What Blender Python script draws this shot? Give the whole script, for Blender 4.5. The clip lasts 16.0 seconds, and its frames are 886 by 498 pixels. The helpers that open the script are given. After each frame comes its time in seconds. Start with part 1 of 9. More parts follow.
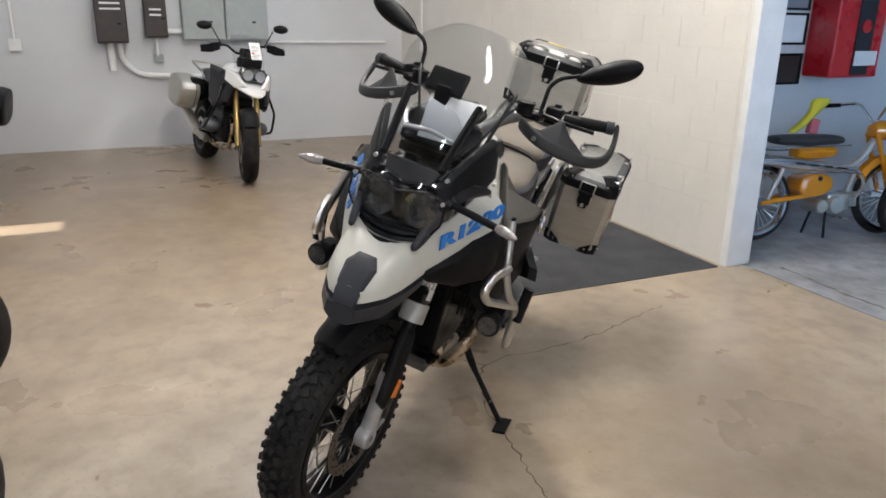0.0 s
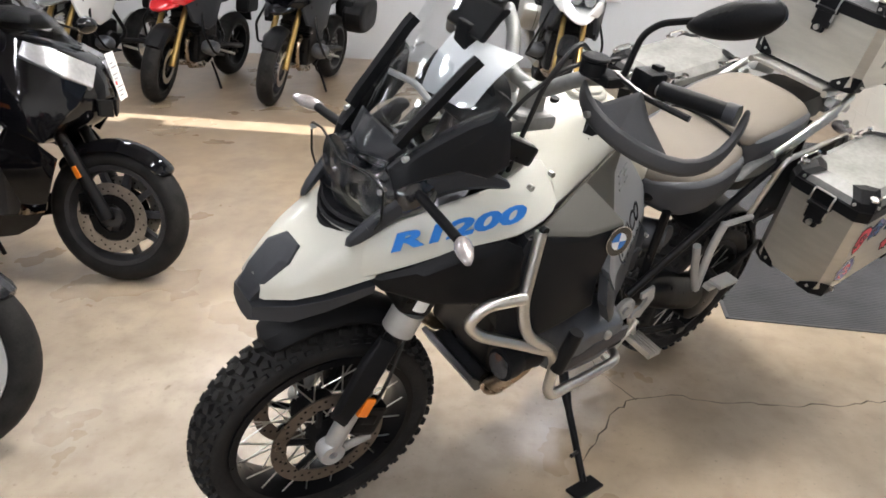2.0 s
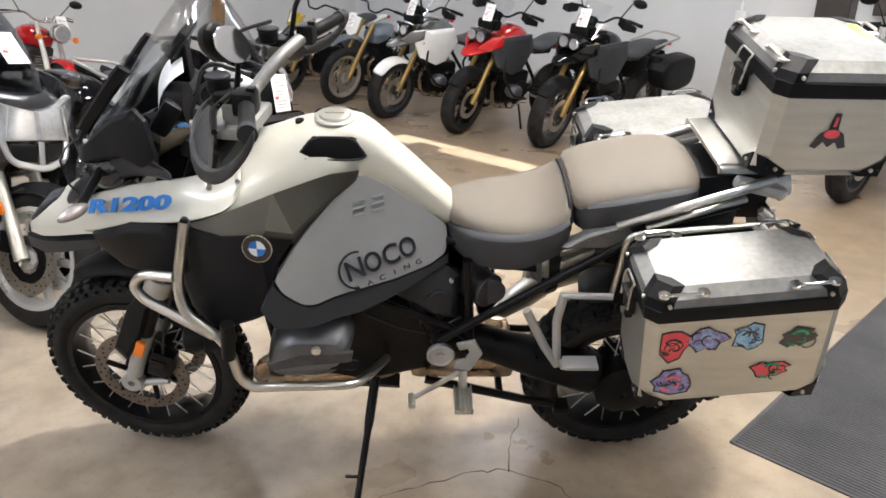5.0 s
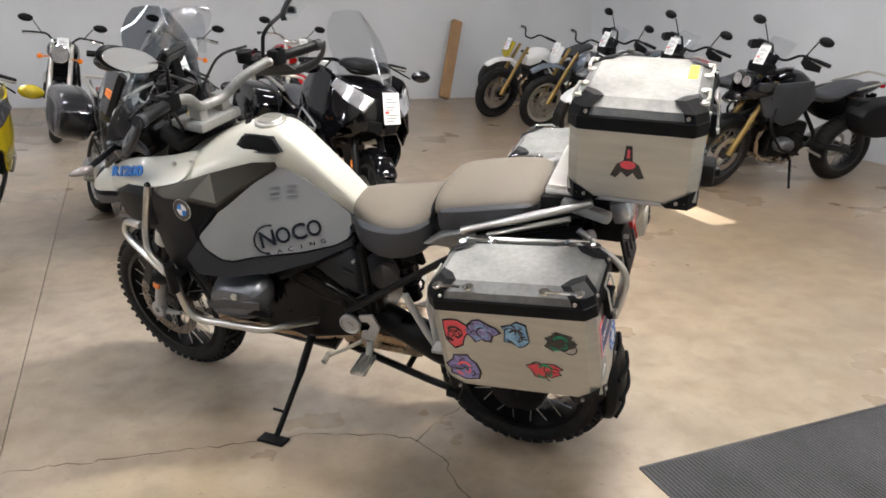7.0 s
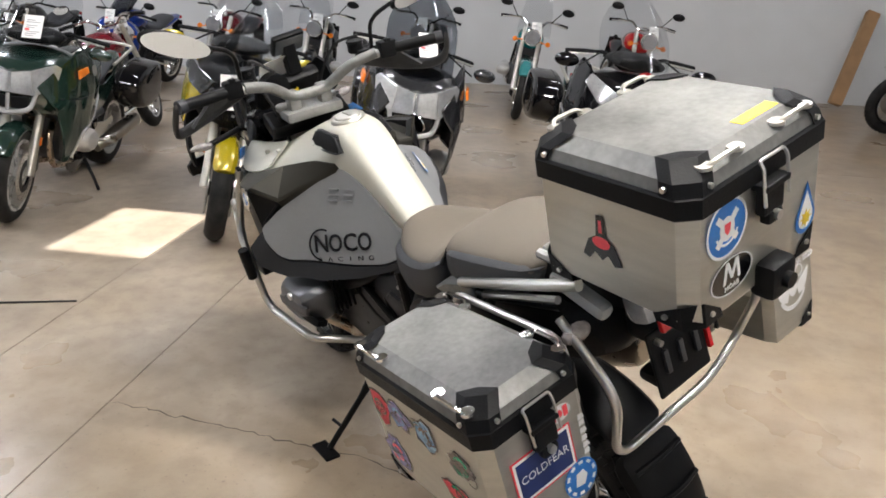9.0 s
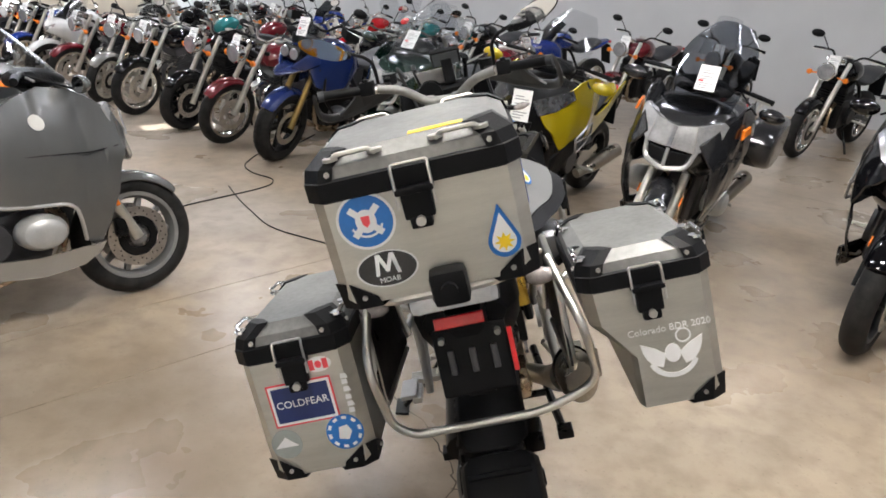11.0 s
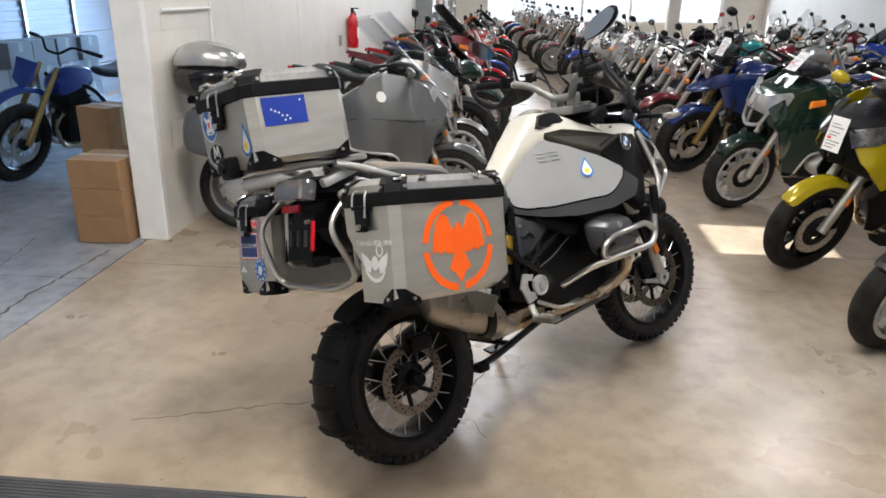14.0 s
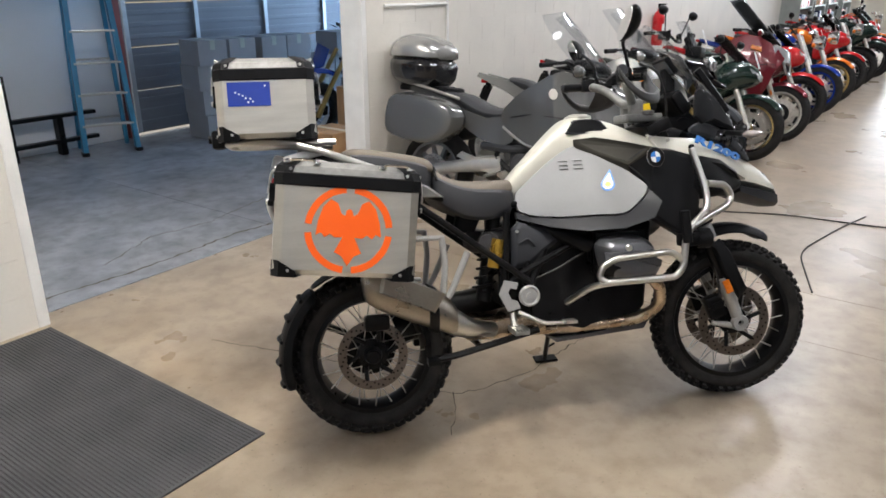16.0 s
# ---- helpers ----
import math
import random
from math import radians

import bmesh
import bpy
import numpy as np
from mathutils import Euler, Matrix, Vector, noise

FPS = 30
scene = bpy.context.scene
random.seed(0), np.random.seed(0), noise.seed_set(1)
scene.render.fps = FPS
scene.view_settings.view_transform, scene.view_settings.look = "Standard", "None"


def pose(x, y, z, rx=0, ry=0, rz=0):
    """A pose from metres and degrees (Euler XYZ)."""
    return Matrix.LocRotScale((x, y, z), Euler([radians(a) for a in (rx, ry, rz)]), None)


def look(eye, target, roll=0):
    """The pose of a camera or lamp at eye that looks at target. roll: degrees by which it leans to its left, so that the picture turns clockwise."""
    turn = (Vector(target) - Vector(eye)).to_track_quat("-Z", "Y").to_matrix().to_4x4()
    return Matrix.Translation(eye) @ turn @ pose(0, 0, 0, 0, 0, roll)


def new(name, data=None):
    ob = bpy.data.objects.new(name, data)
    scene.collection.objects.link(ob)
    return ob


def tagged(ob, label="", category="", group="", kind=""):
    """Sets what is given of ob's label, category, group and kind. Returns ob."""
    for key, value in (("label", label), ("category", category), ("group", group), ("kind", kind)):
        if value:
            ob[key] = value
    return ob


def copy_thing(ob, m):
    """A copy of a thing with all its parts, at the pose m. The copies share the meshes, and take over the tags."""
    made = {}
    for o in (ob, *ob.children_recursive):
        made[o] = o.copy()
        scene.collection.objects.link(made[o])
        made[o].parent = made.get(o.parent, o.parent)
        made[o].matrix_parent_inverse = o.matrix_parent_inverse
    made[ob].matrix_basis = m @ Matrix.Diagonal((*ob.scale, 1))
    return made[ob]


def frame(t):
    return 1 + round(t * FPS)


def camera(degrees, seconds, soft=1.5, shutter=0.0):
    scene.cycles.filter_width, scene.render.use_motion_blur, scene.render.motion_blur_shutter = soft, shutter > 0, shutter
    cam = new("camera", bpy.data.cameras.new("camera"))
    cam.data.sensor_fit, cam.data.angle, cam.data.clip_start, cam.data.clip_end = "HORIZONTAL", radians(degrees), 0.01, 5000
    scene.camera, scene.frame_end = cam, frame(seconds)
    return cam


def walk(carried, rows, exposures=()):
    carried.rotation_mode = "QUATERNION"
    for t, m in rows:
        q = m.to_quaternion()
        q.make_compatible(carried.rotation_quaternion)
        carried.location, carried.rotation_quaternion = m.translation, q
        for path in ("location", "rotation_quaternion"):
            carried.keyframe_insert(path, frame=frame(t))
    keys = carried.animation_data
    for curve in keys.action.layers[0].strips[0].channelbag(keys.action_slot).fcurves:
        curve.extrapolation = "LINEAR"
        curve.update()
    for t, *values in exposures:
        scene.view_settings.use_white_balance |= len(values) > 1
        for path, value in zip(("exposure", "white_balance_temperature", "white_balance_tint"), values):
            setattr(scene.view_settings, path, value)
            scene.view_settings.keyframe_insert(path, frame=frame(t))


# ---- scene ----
cam = camera(62.4, 16.0, soft=1.7)
PATH = [
    (0, (2.516, -1.336, 1.577), (0.846, -0.42, 0.968), 0.9),
    (0.5, (2.481, -1.017, 1.562), (0.74, -0.273, 0.919), 1.1),
    (1, (2.464, -0.664, 1.561), (0.618, -0.321, 0.871), 1.2),
    (1.5, (2.333, -0.402, 1.549), (0.473, -0.312, 0.819), 1.4),
    (2, (2.132, -0.199, 1.555), (0.307, -0.327, 0.746), 1.6),
    (2.5, (1.971, 0.091, 1.563), (0.219, -0.39, 0.729), 1.3),
    (3, (1.86, 0.355, 1.543), (0.201, -0.402, 0.722), 1.6),
    (3.5, (1.73, 0.6, 1.551), (0.155, -0.321, 0.731), 1.6),
    (4, (1.746, 0.883, 1.54), (0.218, -0.137, 0.75), 1.4),
    (4.5, (1.76, 1.214, 1.556), (0.269, 0.105, 0.817), 1.4),
    (5, (1.588, 1.477, 1.547), (0.149, 0.278, 0.848), 1.4),
    (5.2, (1.527, 1.564, 1.543), (0.13, 0.309, 0.854), 1.0),
    (7.5, (0.67, 2.607, 1.623), (0.007, 0.848, 0.94), 2.3),
    (8, (0.359, 2.574, 1.624), (-0.036, 0.749, 0.908), 2.1),
    (10.3, (-1.022, 1.957, 1.683), (-0.106, 0.331, 0.965), 2.4),
    (10.5, (-1.176, 1.968, 1.682), (-0.136, 0.417, 0.965), 2.4),
    (11, (-1.503, 1.968, 1.692), (-0.241, 0.584, 0.991), 2.4),
    (11.5, (-1.828, 1.81, 1.682), (-0.382, 0.629, 0.964), 2.1),
    (12, (-2.226, 1.633, 1.676), (-0.602, 0.714, 0.955), 1.7),
    (12.5, (-2.531, 1.428, 1.687), (-0.802, 0.709, 0.987), 1.4),
    (13, (-2.658, 1.076, 1.693), (-0.845, 0.582, 1.008), 1.0),
    (13.5, (-2.81, 0.717, 1.681), (-0.945, 0.464, 1.004), 0.8),
    (14, (-2.919, 0.368, 1.71), (-1.037, 0.382, 1.033), 0.7),
    (14.5, (-2.889, -0.008, 1.741), (-1.036, 0.279, 1.047), 0.7),
    (15, (-2.856, -0.414, 1.725), (-1.071, 0.166, 1.035), 0.4),
    (15.5, (-2.777, -0.779, 1.728), (-1.083, 0.037, 1.045), 0.1),
    (16, (-2.584, -1.054, 1.735), (-0.973, -0.094, 1.039), 0.0),
]

walk(cam, [(t, look(eye, target, roll)) for t, eye, target, roll in PATH], [(0.0, 1.24), (1.5, 1.64), (2.5, 1.92), (5.0, 1.88), (8.0, 1.54), (11.0, 1.46), (13.0, 1.42), (14.5, 1.28), (16.0, 1.30)])

# ---- light: sky, sun through holes in the unseen ceiling, assumed rows of ceiling lamps ----
SUN_EL, SUN_AZ = radians(50), radians(60)
world = bpy.data.worlds.new("sky")
scene.world = world
world.use_nodes = True
wn = world.node_tree.nodes
sky = wn.new("ShaderNodeTexSky")
sky.sky_type, sky.sun_disc, sky.sun_elevation, sky.sun_rotation = "NISHITA", False, SUN_EL, radians(90) - SUN_AZ
world.node_tree.links.new(sky.outputs[0], wn["Background"].inputs[0])
wn["Background"].inputs[1].default_value = 0.05
SUN_DIR = Vector((math.cos(SUN_EL) * math.cos(SUN_AZ), math.cos(SUN_EL) * math.sin(SUN_AZ), math.sin(SUN_EL)))
sun = new("sun", bpy.data.lights.new("sun", "SUN"))
sun.data.energy, sun.data.angle, sun.data.color = 5.0, radians(0.5), (1.0, 0.975, 0.94)
sun.matrix_world = look((0, 0, 30), Vector((0, 0, 30)) - SUN_DIR)
CEIL = 4.6
# the building stands a little askew to the parked motorcycle: its walls, joints and fixtures are laid out in this frame
ROOM = pose(-0.66, 2.55, 0) @ pose(0, 0, 0, 0, 0, -4.6) @ pose(0.66, -2.55, 0)


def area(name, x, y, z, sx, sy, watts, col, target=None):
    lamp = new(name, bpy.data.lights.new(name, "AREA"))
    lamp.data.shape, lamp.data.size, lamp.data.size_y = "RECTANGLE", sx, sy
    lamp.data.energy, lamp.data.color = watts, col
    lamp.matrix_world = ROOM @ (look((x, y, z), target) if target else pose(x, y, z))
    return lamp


# no fixture in view: spots are assumed, (-0.5, 1.9) added to lift the floor
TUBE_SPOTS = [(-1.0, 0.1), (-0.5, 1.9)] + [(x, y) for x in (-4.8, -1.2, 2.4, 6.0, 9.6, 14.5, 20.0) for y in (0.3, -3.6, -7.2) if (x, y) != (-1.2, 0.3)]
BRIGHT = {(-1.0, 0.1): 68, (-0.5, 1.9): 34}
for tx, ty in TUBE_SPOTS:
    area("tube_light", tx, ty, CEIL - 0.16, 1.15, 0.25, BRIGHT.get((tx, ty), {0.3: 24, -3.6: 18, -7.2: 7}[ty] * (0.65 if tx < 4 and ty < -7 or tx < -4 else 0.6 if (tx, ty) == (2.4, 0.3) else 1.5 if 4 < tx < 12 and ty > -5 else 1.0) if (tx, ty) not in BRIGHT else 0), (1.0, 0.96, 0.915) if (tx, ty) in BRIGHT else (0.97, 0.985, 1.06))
# daylight: area lamps for an unseen east opening, assumed, and the far shop window
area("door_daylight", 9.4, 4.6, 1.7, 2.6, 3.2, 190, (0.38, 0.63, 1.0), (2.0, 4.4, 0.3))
area("window_daylight", 25.6, -3.2, 1.9, 9.0, 2.4, 200, (0.86, 0.93, 1.0), (10.0, -3.2, 1.2))

# ---- materials ----


def surf(name, col, rough=0.5, metal=0.0, var=0.12, scale=9.0, bump=0.0, bscale=120.0, coat=0.0, wear=None, rvar=0.15, axis=None, wide=False):
    """Principled surface with large stains and fine grain, at the size of the thing."""
    m = bpy.data.materials.new(name)
    m.use_nodes = True
    nt = m.node_tree
    n, l = nt.nodes, nt.links
    p = n["Principled BSDF"]
    co = n.new("ShaderNodeTexCoord")
    src = n.new("ShaderNodeNewGeometry").outputs["Position"] if wide else co.outputs["Object"]
    if axis:
        mp = n.new("ShaderNodeMapping")
        mp.inputs["Scale"].default_value = axis
        l.new(src, mp.inputs[0])
        src = mp.outputs[0]
    big, fine = n.new("ShaderNodeTexNoise"), n.new("ShaderNodeTexNoise")
    for tex, sc, det in ((big, scale, 5.0), (fine, bscale, 3.0)):
        tex.inputs["Scale"].default_value, tex.inputs["Detail"].default_value = sc, det
        l.new(src, tex.inputs["Vector"])
    add = n.new("ShaderNodeMath")
    add.operation = "MULTIPLY_ADD"
    add.inputs[1].default_value = 0.35
    l.new(fine.outputs[0], add.inputs[0])
    l.new(big.outputs[0], add.inputs[2])
    ramp = n.new("ShaderNodeValToRGB")
    ramp.color_ramp.elements[0].position, ramp.color_ramp.elements[1].position = 0.42, 0.92
    dark = [c * (1 - var) for c in col]
    lite = [min(1, c * (1 + var)) for c in (wear or col)]
    ramp.color_ramp.elements[0].color, ramp.color_ramp.elements[1].color = (*dark, 1), (*lite, 1)
    l.new(add.outputs[0], ramp.inputs[0])
    l.new(ramp.outputs[0], p.inputs["Base Color"])
    rr = n.new("ShaderNodeMapRange")
    rr.inputs["To Min"].default_value, rr.inputs["To Max"].default_value = max(0.02, rough - rvar), min(1, rough + rvar)
    l.new(big.outputs[0], rr.inputs[0])
    l.new(rr.outputs[0], p.inputs["Roughness"])
    p.inputs["Metallic"].default_value, p.inputs["Coat Weight"].default_value = metal, coat
    p.inputs["Coat Roughness"].default_value = 0.05
    if bump:
        bp = n.new("ShaderNodeBump")
        bp.inputs["Strength"].default_value, bp.inputs["Distance"].default_value = bump, 0.002
        l.new(fine.outputs[0], bp.inputs["Height"])
        l.new(bp.outputs[0], p.inputs["Normal"])
    return m


def clear(name, tint, rough=0.03, alpha=0.0):
    """Thin clear plastic or glass: a sheet that lets most light straight through and shines at a slant."""
    m = bpy.data.materials.new(name)
    m.use_nodes = True
    n, l = m.node_tree.nodes, m.node_tree.links
    n.remove(n["Principled BSDF"])
    tr, gl, mix, lw, pw, ad = (n.new(k) for k in ("ShaderNodeBsdfTransparent", "ShaderNodeBsdfGlossy", "ShaderNodeMixShader", "ShaderNodeLayerWeight", "ShaderNodeMath", "ShaderNodeMath"))
    tr.inputs[0].default_value, gl.inputs["Roughness"].default_value = (*tint, 1), rough
    pw.operation, ad.operation, lw.inputs[0].default_value = "POWER", "MULTIPLY_ADD", 0.5
    pw.inputs[1].default_value, ad.inputs[1].default_value, ad.inputs[2].default_value = 4.0, 0.6, 0.035
    l.new(lw.outputs["Facing"], pw.inputs[0])
    l.new(pw.outputs[0], ad.inputs[0])
    l.new(ad.outputs[0], mix.inputs[0])
    l.new(tr.outputs[0], mix.inputs[1])
    l.new(gl.outputs[0], mix.inputs[2])
    l.new(mix.outputs[0], n["Material Output"].inputs[0])
    return m


def glow(name, col, power):
    m = bpy.data.materials.new(name)
    m.use_nodes = True
    p = m.node_tree.nodes["Principled BSDF"]
    p.inputs["Emission Color"].default_value, p.inputs["Emission Strength"].default_value = (*col, 1), power
    p.inputs["Base Color"].default_value = (*col, 1)
    return m


def concrete(name, tan, grey, dark, rough, browned=False):
    m = surf(name, tan, rough, 0, 0.1, 1.2, 0.15, 60, rvar=0.12)
    n, l = m.node_tree.nodes, m.node_tree.links
    p = n["Principled BSDF"]
    co = n.new("ShaderNodeTexCoord")

    def noise_ramp(scale, detail, lo, hi, dist=0.0):
        tex, rp = n.new("ShaderNodeTexNoise"), n.new("ShaderNodeValToRGB")
        tex.inputs["Scale"].default_value, tex.inputs["Detail"].default_value, tex.inputs["Distortion"].default_value = scale, detail, dist
        l.new(co.outputs["Object"], tex.inputs["Vector"])
        rp.color_ramp.elements[0].position, rp.color_ramp.elements[1].position = lo, hi
        l.new(tex.outputs[0], rp.inputs[0])
        return rp.outputs[0]

    def blend(fac, a, b, amount=1.0):
        mx = n.new("ShaderNodeMix")
        mx.data_type = "RGBA"
        if amount < 1:
            mu = n.new("ShaderNodeMath")
            mu.operation = "MULTIPLY"
            mu.inputs[1].default_value = amount
            l.new(fac, mu.inputs[0])
            fac = mu.outputs[0]
        l.new(fac, mx.inputs["Factor"])
        for sock, v in ((mx.inputs[6], a), (mx.inputs[7], b)):
            if isinstance(v, tuple):
                sock.default_value = (*v, 1)
            else:
                l.new(v, sock)
        return mx.outputs[2]

    base = blend(noise_ramp(0.45, 6, 0.36, 0.68, 0.2), tan, grey)
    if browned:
        # the western end is mixed browner and darker
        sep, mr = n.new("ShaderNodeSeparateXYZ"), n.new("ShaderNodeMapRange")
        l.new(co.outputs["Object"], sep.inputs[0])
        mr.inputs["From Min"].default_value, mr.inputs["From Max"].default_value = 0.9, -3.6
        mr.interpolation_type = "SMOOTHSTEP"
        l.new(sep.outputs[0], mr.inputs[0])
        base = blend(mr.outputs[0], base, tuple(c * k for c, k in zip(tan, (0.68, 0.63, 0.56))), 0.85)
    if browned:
        # a broad soft-edged patch in front of the opening, mixed toward the dark tone
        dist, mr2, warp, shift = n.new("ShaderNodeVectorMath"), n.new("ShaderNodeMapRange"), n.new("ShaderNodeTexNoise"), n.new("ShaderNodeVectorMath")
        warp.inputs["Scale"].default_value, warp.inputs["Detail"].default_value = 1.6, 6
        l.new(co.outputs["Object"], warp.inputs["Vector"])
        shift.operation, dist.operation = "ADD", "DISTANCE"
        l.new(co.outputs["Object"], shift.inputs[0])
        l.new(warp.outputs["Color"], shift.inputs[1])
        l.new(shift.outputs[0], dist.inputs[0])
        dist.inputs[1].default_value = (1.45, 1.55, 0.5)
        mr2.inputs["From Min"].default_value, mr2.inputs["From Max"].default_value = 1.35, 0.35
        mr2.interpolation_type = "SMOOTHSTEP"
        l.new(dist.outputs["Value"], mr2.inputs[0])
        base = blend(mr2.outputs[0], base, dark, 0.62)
    base = blend(noise_ramp(0.9, 7, 0.32, 0.90, 0.3), base, dark, 0.55)
    base = blend(noise_ramp(2.3, 7, 0.38, 0.86, 0.25), base, dark, 0.72)
    base = blend(noise_ramp(3.4, 7, 0.40, 0.95, 0.1), base, tuple(min(1, c * 1.2) for c in grey), 0.30)
    base = blend(noise_ramp(8.5, 8, 0.44, 0.84, 0.15), base, dark, 0.60)
    base = blend(noise_ramp(28.0, 8, 0.56, 0.82), base, dark, 0.30)
    base = blend(noise_ramp(60.0, 5, 0.64, 0.74), base, tuple(c * 0.5 for c in dark), 0.45)
    l.new(base, p.inputs["Base Color"])
    return m


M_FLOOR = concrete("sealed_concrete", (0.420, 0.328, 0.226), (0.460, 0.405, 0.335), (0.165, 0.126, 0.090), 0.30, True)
M_FLOOR2 = concrete("bare_concrete", (0.30, 0.31, 0.33), (0.40, 0.41, 0.43), (0.13, 0.13, 0.14), 0.20)
M_JOINT = surf("joint_filler", (0.07, 0.055, 0.04), 0.9)
M_CREAM = surf("cream_block_paint", (0.72, 0.69, 0.63), 0.55, var=0.06, scale=2.5, bump=0.25, bscale=55, wide=True)
M_WHITE = surf("white_wall_paint", (0.60, 0.61, 0.62), 0.6, var=0.06, scale=1.3, bump=0.12, bscale=70)
M_TRIM = surf("white_trim_paint", (0.78, 0.78, 0.76), 0.45, var=0.08, scale=6, bump=0.1)
# the ceilings are out of view; dull grey keeps their bounced light low
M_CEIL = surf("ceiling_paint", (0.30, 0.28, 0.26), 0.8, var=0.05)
M_RUBBER = surf("tyre_rubber", (0.011, 0.011, 0.012), 0.62, var=0.3, scale=14, bump=0.5, bscale=160, wear=(0.022, 0.021, 0.020))
M_MAT = surf("ribbed_rubber_mat", (0.034, 0.035, 0.039), 0.6, var=0.25, scale=4, wear=(0.058, 0.058, 0.062))
M_BLACK = surf("black_plastic", (0.006, 0.0062, 0.007), 0.44, var=0.25, scale=12, bump=0.25, bscale=260)
M_GLOSS = surf("gloss_black", (0.008, 0.008, 0.010), 0.16, var=0.2, coat=0.6, rvar=0.05)
M_DARK = surf("dark_grey_plastic", (0.033, 0.035, 0.040), 0.45, var=0.15, scale=10, bump=0.2, bscale=240)
M_FRAME = surf("black_frame_paint", (0.005, 0.005, 0.0055), 0.32, var=0.3, scale=15)
for dull, level in ((M_RUBBER, 0.16), (M_BLACK, 0.14), (M_DARK, 0.22), (M_FRAME, 0.18)):
    dull.node_tree.nodes["Principled BSDF"].inputs["Specular IOR Level"].default_value = level
M_HERO_W = surf("pearl_white_paint", (0.52, 0.51, 0.445), 0.32, var=0.03, scale=5, coat=0.25, rvar=0.05)
M_HERO_S = surf("satin_silver_paint", (0.225, 0.228, 0.236), 0.50, 0.05, var=0.06, scale=6, coat=0.05, rvar=0.06)
M_ALU = surf("brushed_aluminium", (0.56, 0.545, 0.495), 0.38, 0.85, var=0.10, scale=6, bump=0.12, bscale=90, axis=(1, 1, 7), rvar=0.1)
M_ALU_WORN = surf("scuffed_aluminium", (0.22, 0.22, 0.213), 0.52, 0.62, var=0.36, scale=7, bump=0.25, bscale=70, rvar=0.2)
M_STEEL = surf("satin_steel_tube", (0.62, 0.61, 0.58), 0.30, 1.0, var=0.08, scale=9, rvar=0.04)
M_CHROME = surf("chrome", (0.82, 0.82, 0.82), 0.08, 1.0, var=0.05, rvar=0.04)
M_CAST = surf("cast_engine_grey", (0.075, 0.075, 0.08), 0.42, 0.6, var=0.2, scale=18, bump=0.3, bscale=140)
M_VALVE = surf("valve_cover_grey", (0.13, 0.135, 0.145), 0.34, 0.6, var=0.12, scale=14)
M_COPPER = surf("heat_tinted_header", (0.34, 0.22, 0.13), 0.28, 1.0, var=0.3, scale=12, wear=(0.5, 0.42, 0.32))
M_MUFF = surf("muffler_steel", (0.34, 0.31, 0.265), 0.30, 1.0, var=0.15, scale=10)
M_DISCB = surf("bronzed_disc_steel", (0.22, 0.19, 0.165), 0.32, 1.0, var=0.15, scale=25)
M_RIMG = surf("grey_rim_paint", (0.24, 0.24, 0.24), 0.36, 0.4, var=0.08, scale=12, rvar=0.05)
M_DISC = surf("brake_disc_steel", (0.58, 0.55, 0.51), 0.34, 1.0, var=0.15, scale=25)
M_SEAT = surf("tan_grey_seat_vinyl", (0.138, 0.117, 0.092), 0.62, var=0.10, scale=8, bump=0.45, bscale=330)
M_SEAT_D = surf("dark_seat_vinyl", (0.035, 0.037, 0.042), 0.55, var=0.15, scale=8, bump=0.45, bscale=330)
M_CASTSILVER = surf("silver_cast_paint", (0.42, 0.42, 0.41), 0.34, 0.35, var=0.10, scale=16, bump=0.15, bscale=120)
M_COWL = surf("satin_graphite_panel", (0.026, 0.027, 0.030), 0.40, var=0.12, scale=8, bump=0.08, bscale=260, rvar=0.05)
M_COWL_D = surf("dark_satin_panel", (0.010, 0.0105, 0.012), 0.48, var=0.15, scale=8, bump=0.1, bscale=260, rvar=0.05)
# the olive that the upward facet reflects is put into its base colour
M_FACET_LIT = surf("lit_graphite_panel", (0.034, 0.032, 0.026), 0.62, 0.0, var=0.10, scale=7, bump=0.05, bscale=260, rvar=0.05)
for dull, level in ((M_COWL_D, 0.14), (M_COWL, 0.25), (M_FACET_LIT, 0.25), (M_HERO_S, 0.30)):
    dull.node_tree.nodes["Principled BSDF"].inputs["Specular IOR Level"].default_value = level
M_GUARD = surf("grey_guard_plastic", (0.026, 0.026, 0.027), 0.5, var=0.12, scale=10, bump=0.2, bscale=240)
M_SIGNAL = surf("smoky_clear_lens", (0.30, 0.27, 0.26), 0.12, 0.2, var=0.3, scale=50, coat=1.0)
M_RIMS = surf("silver_rim_paint", (0.56, 0.56, 0.55), 0.28, 0.3, var=0.06, scale=12, coat=0.3, rvar=0.05)
M_GOLD = surf("gold_shock_anodise", (0.62, 0.38, 0.06), 0.3, 0.9)
M_ORANGE = surf("amber_reflector", (0.85, 0.22, 0.02), 0.3, var=0.1)
M_RED = surf("red_lens", (0.55, 0.015, 0.02), 0.2, var=0.1, coat=0.5)
M_DLAMP = surf("dark_lamp_lens", (0.05, 0.052, 0.056), 0.12, 0.4, var=0.5, scale=45, coat=1.0)
M_LAMP = surf("lamp_lens", (0.52, 0.53, 0.55), 0.12, 0.6, var=0.30, scale=11, bscale=70, coat=1.0)
M_GLASS = clear("clear_screen", (0.93, 0.94, 0.95))
M_SMOKE = clear("smoked_screen", (0.30, 0.31, 0.33))
M_TINT = clear("tinted_screen", (0.56, 0.58, 0.61))
M_MIRROR = surf("mirror_glass", (0.85, 0.86, 0.87), 0.03, 1.0, var=0.02, rvar=0.01)
M_PAPER = surf("paper_tag", (0.85, 0.85, 0.83), 0.7, var=0.04)
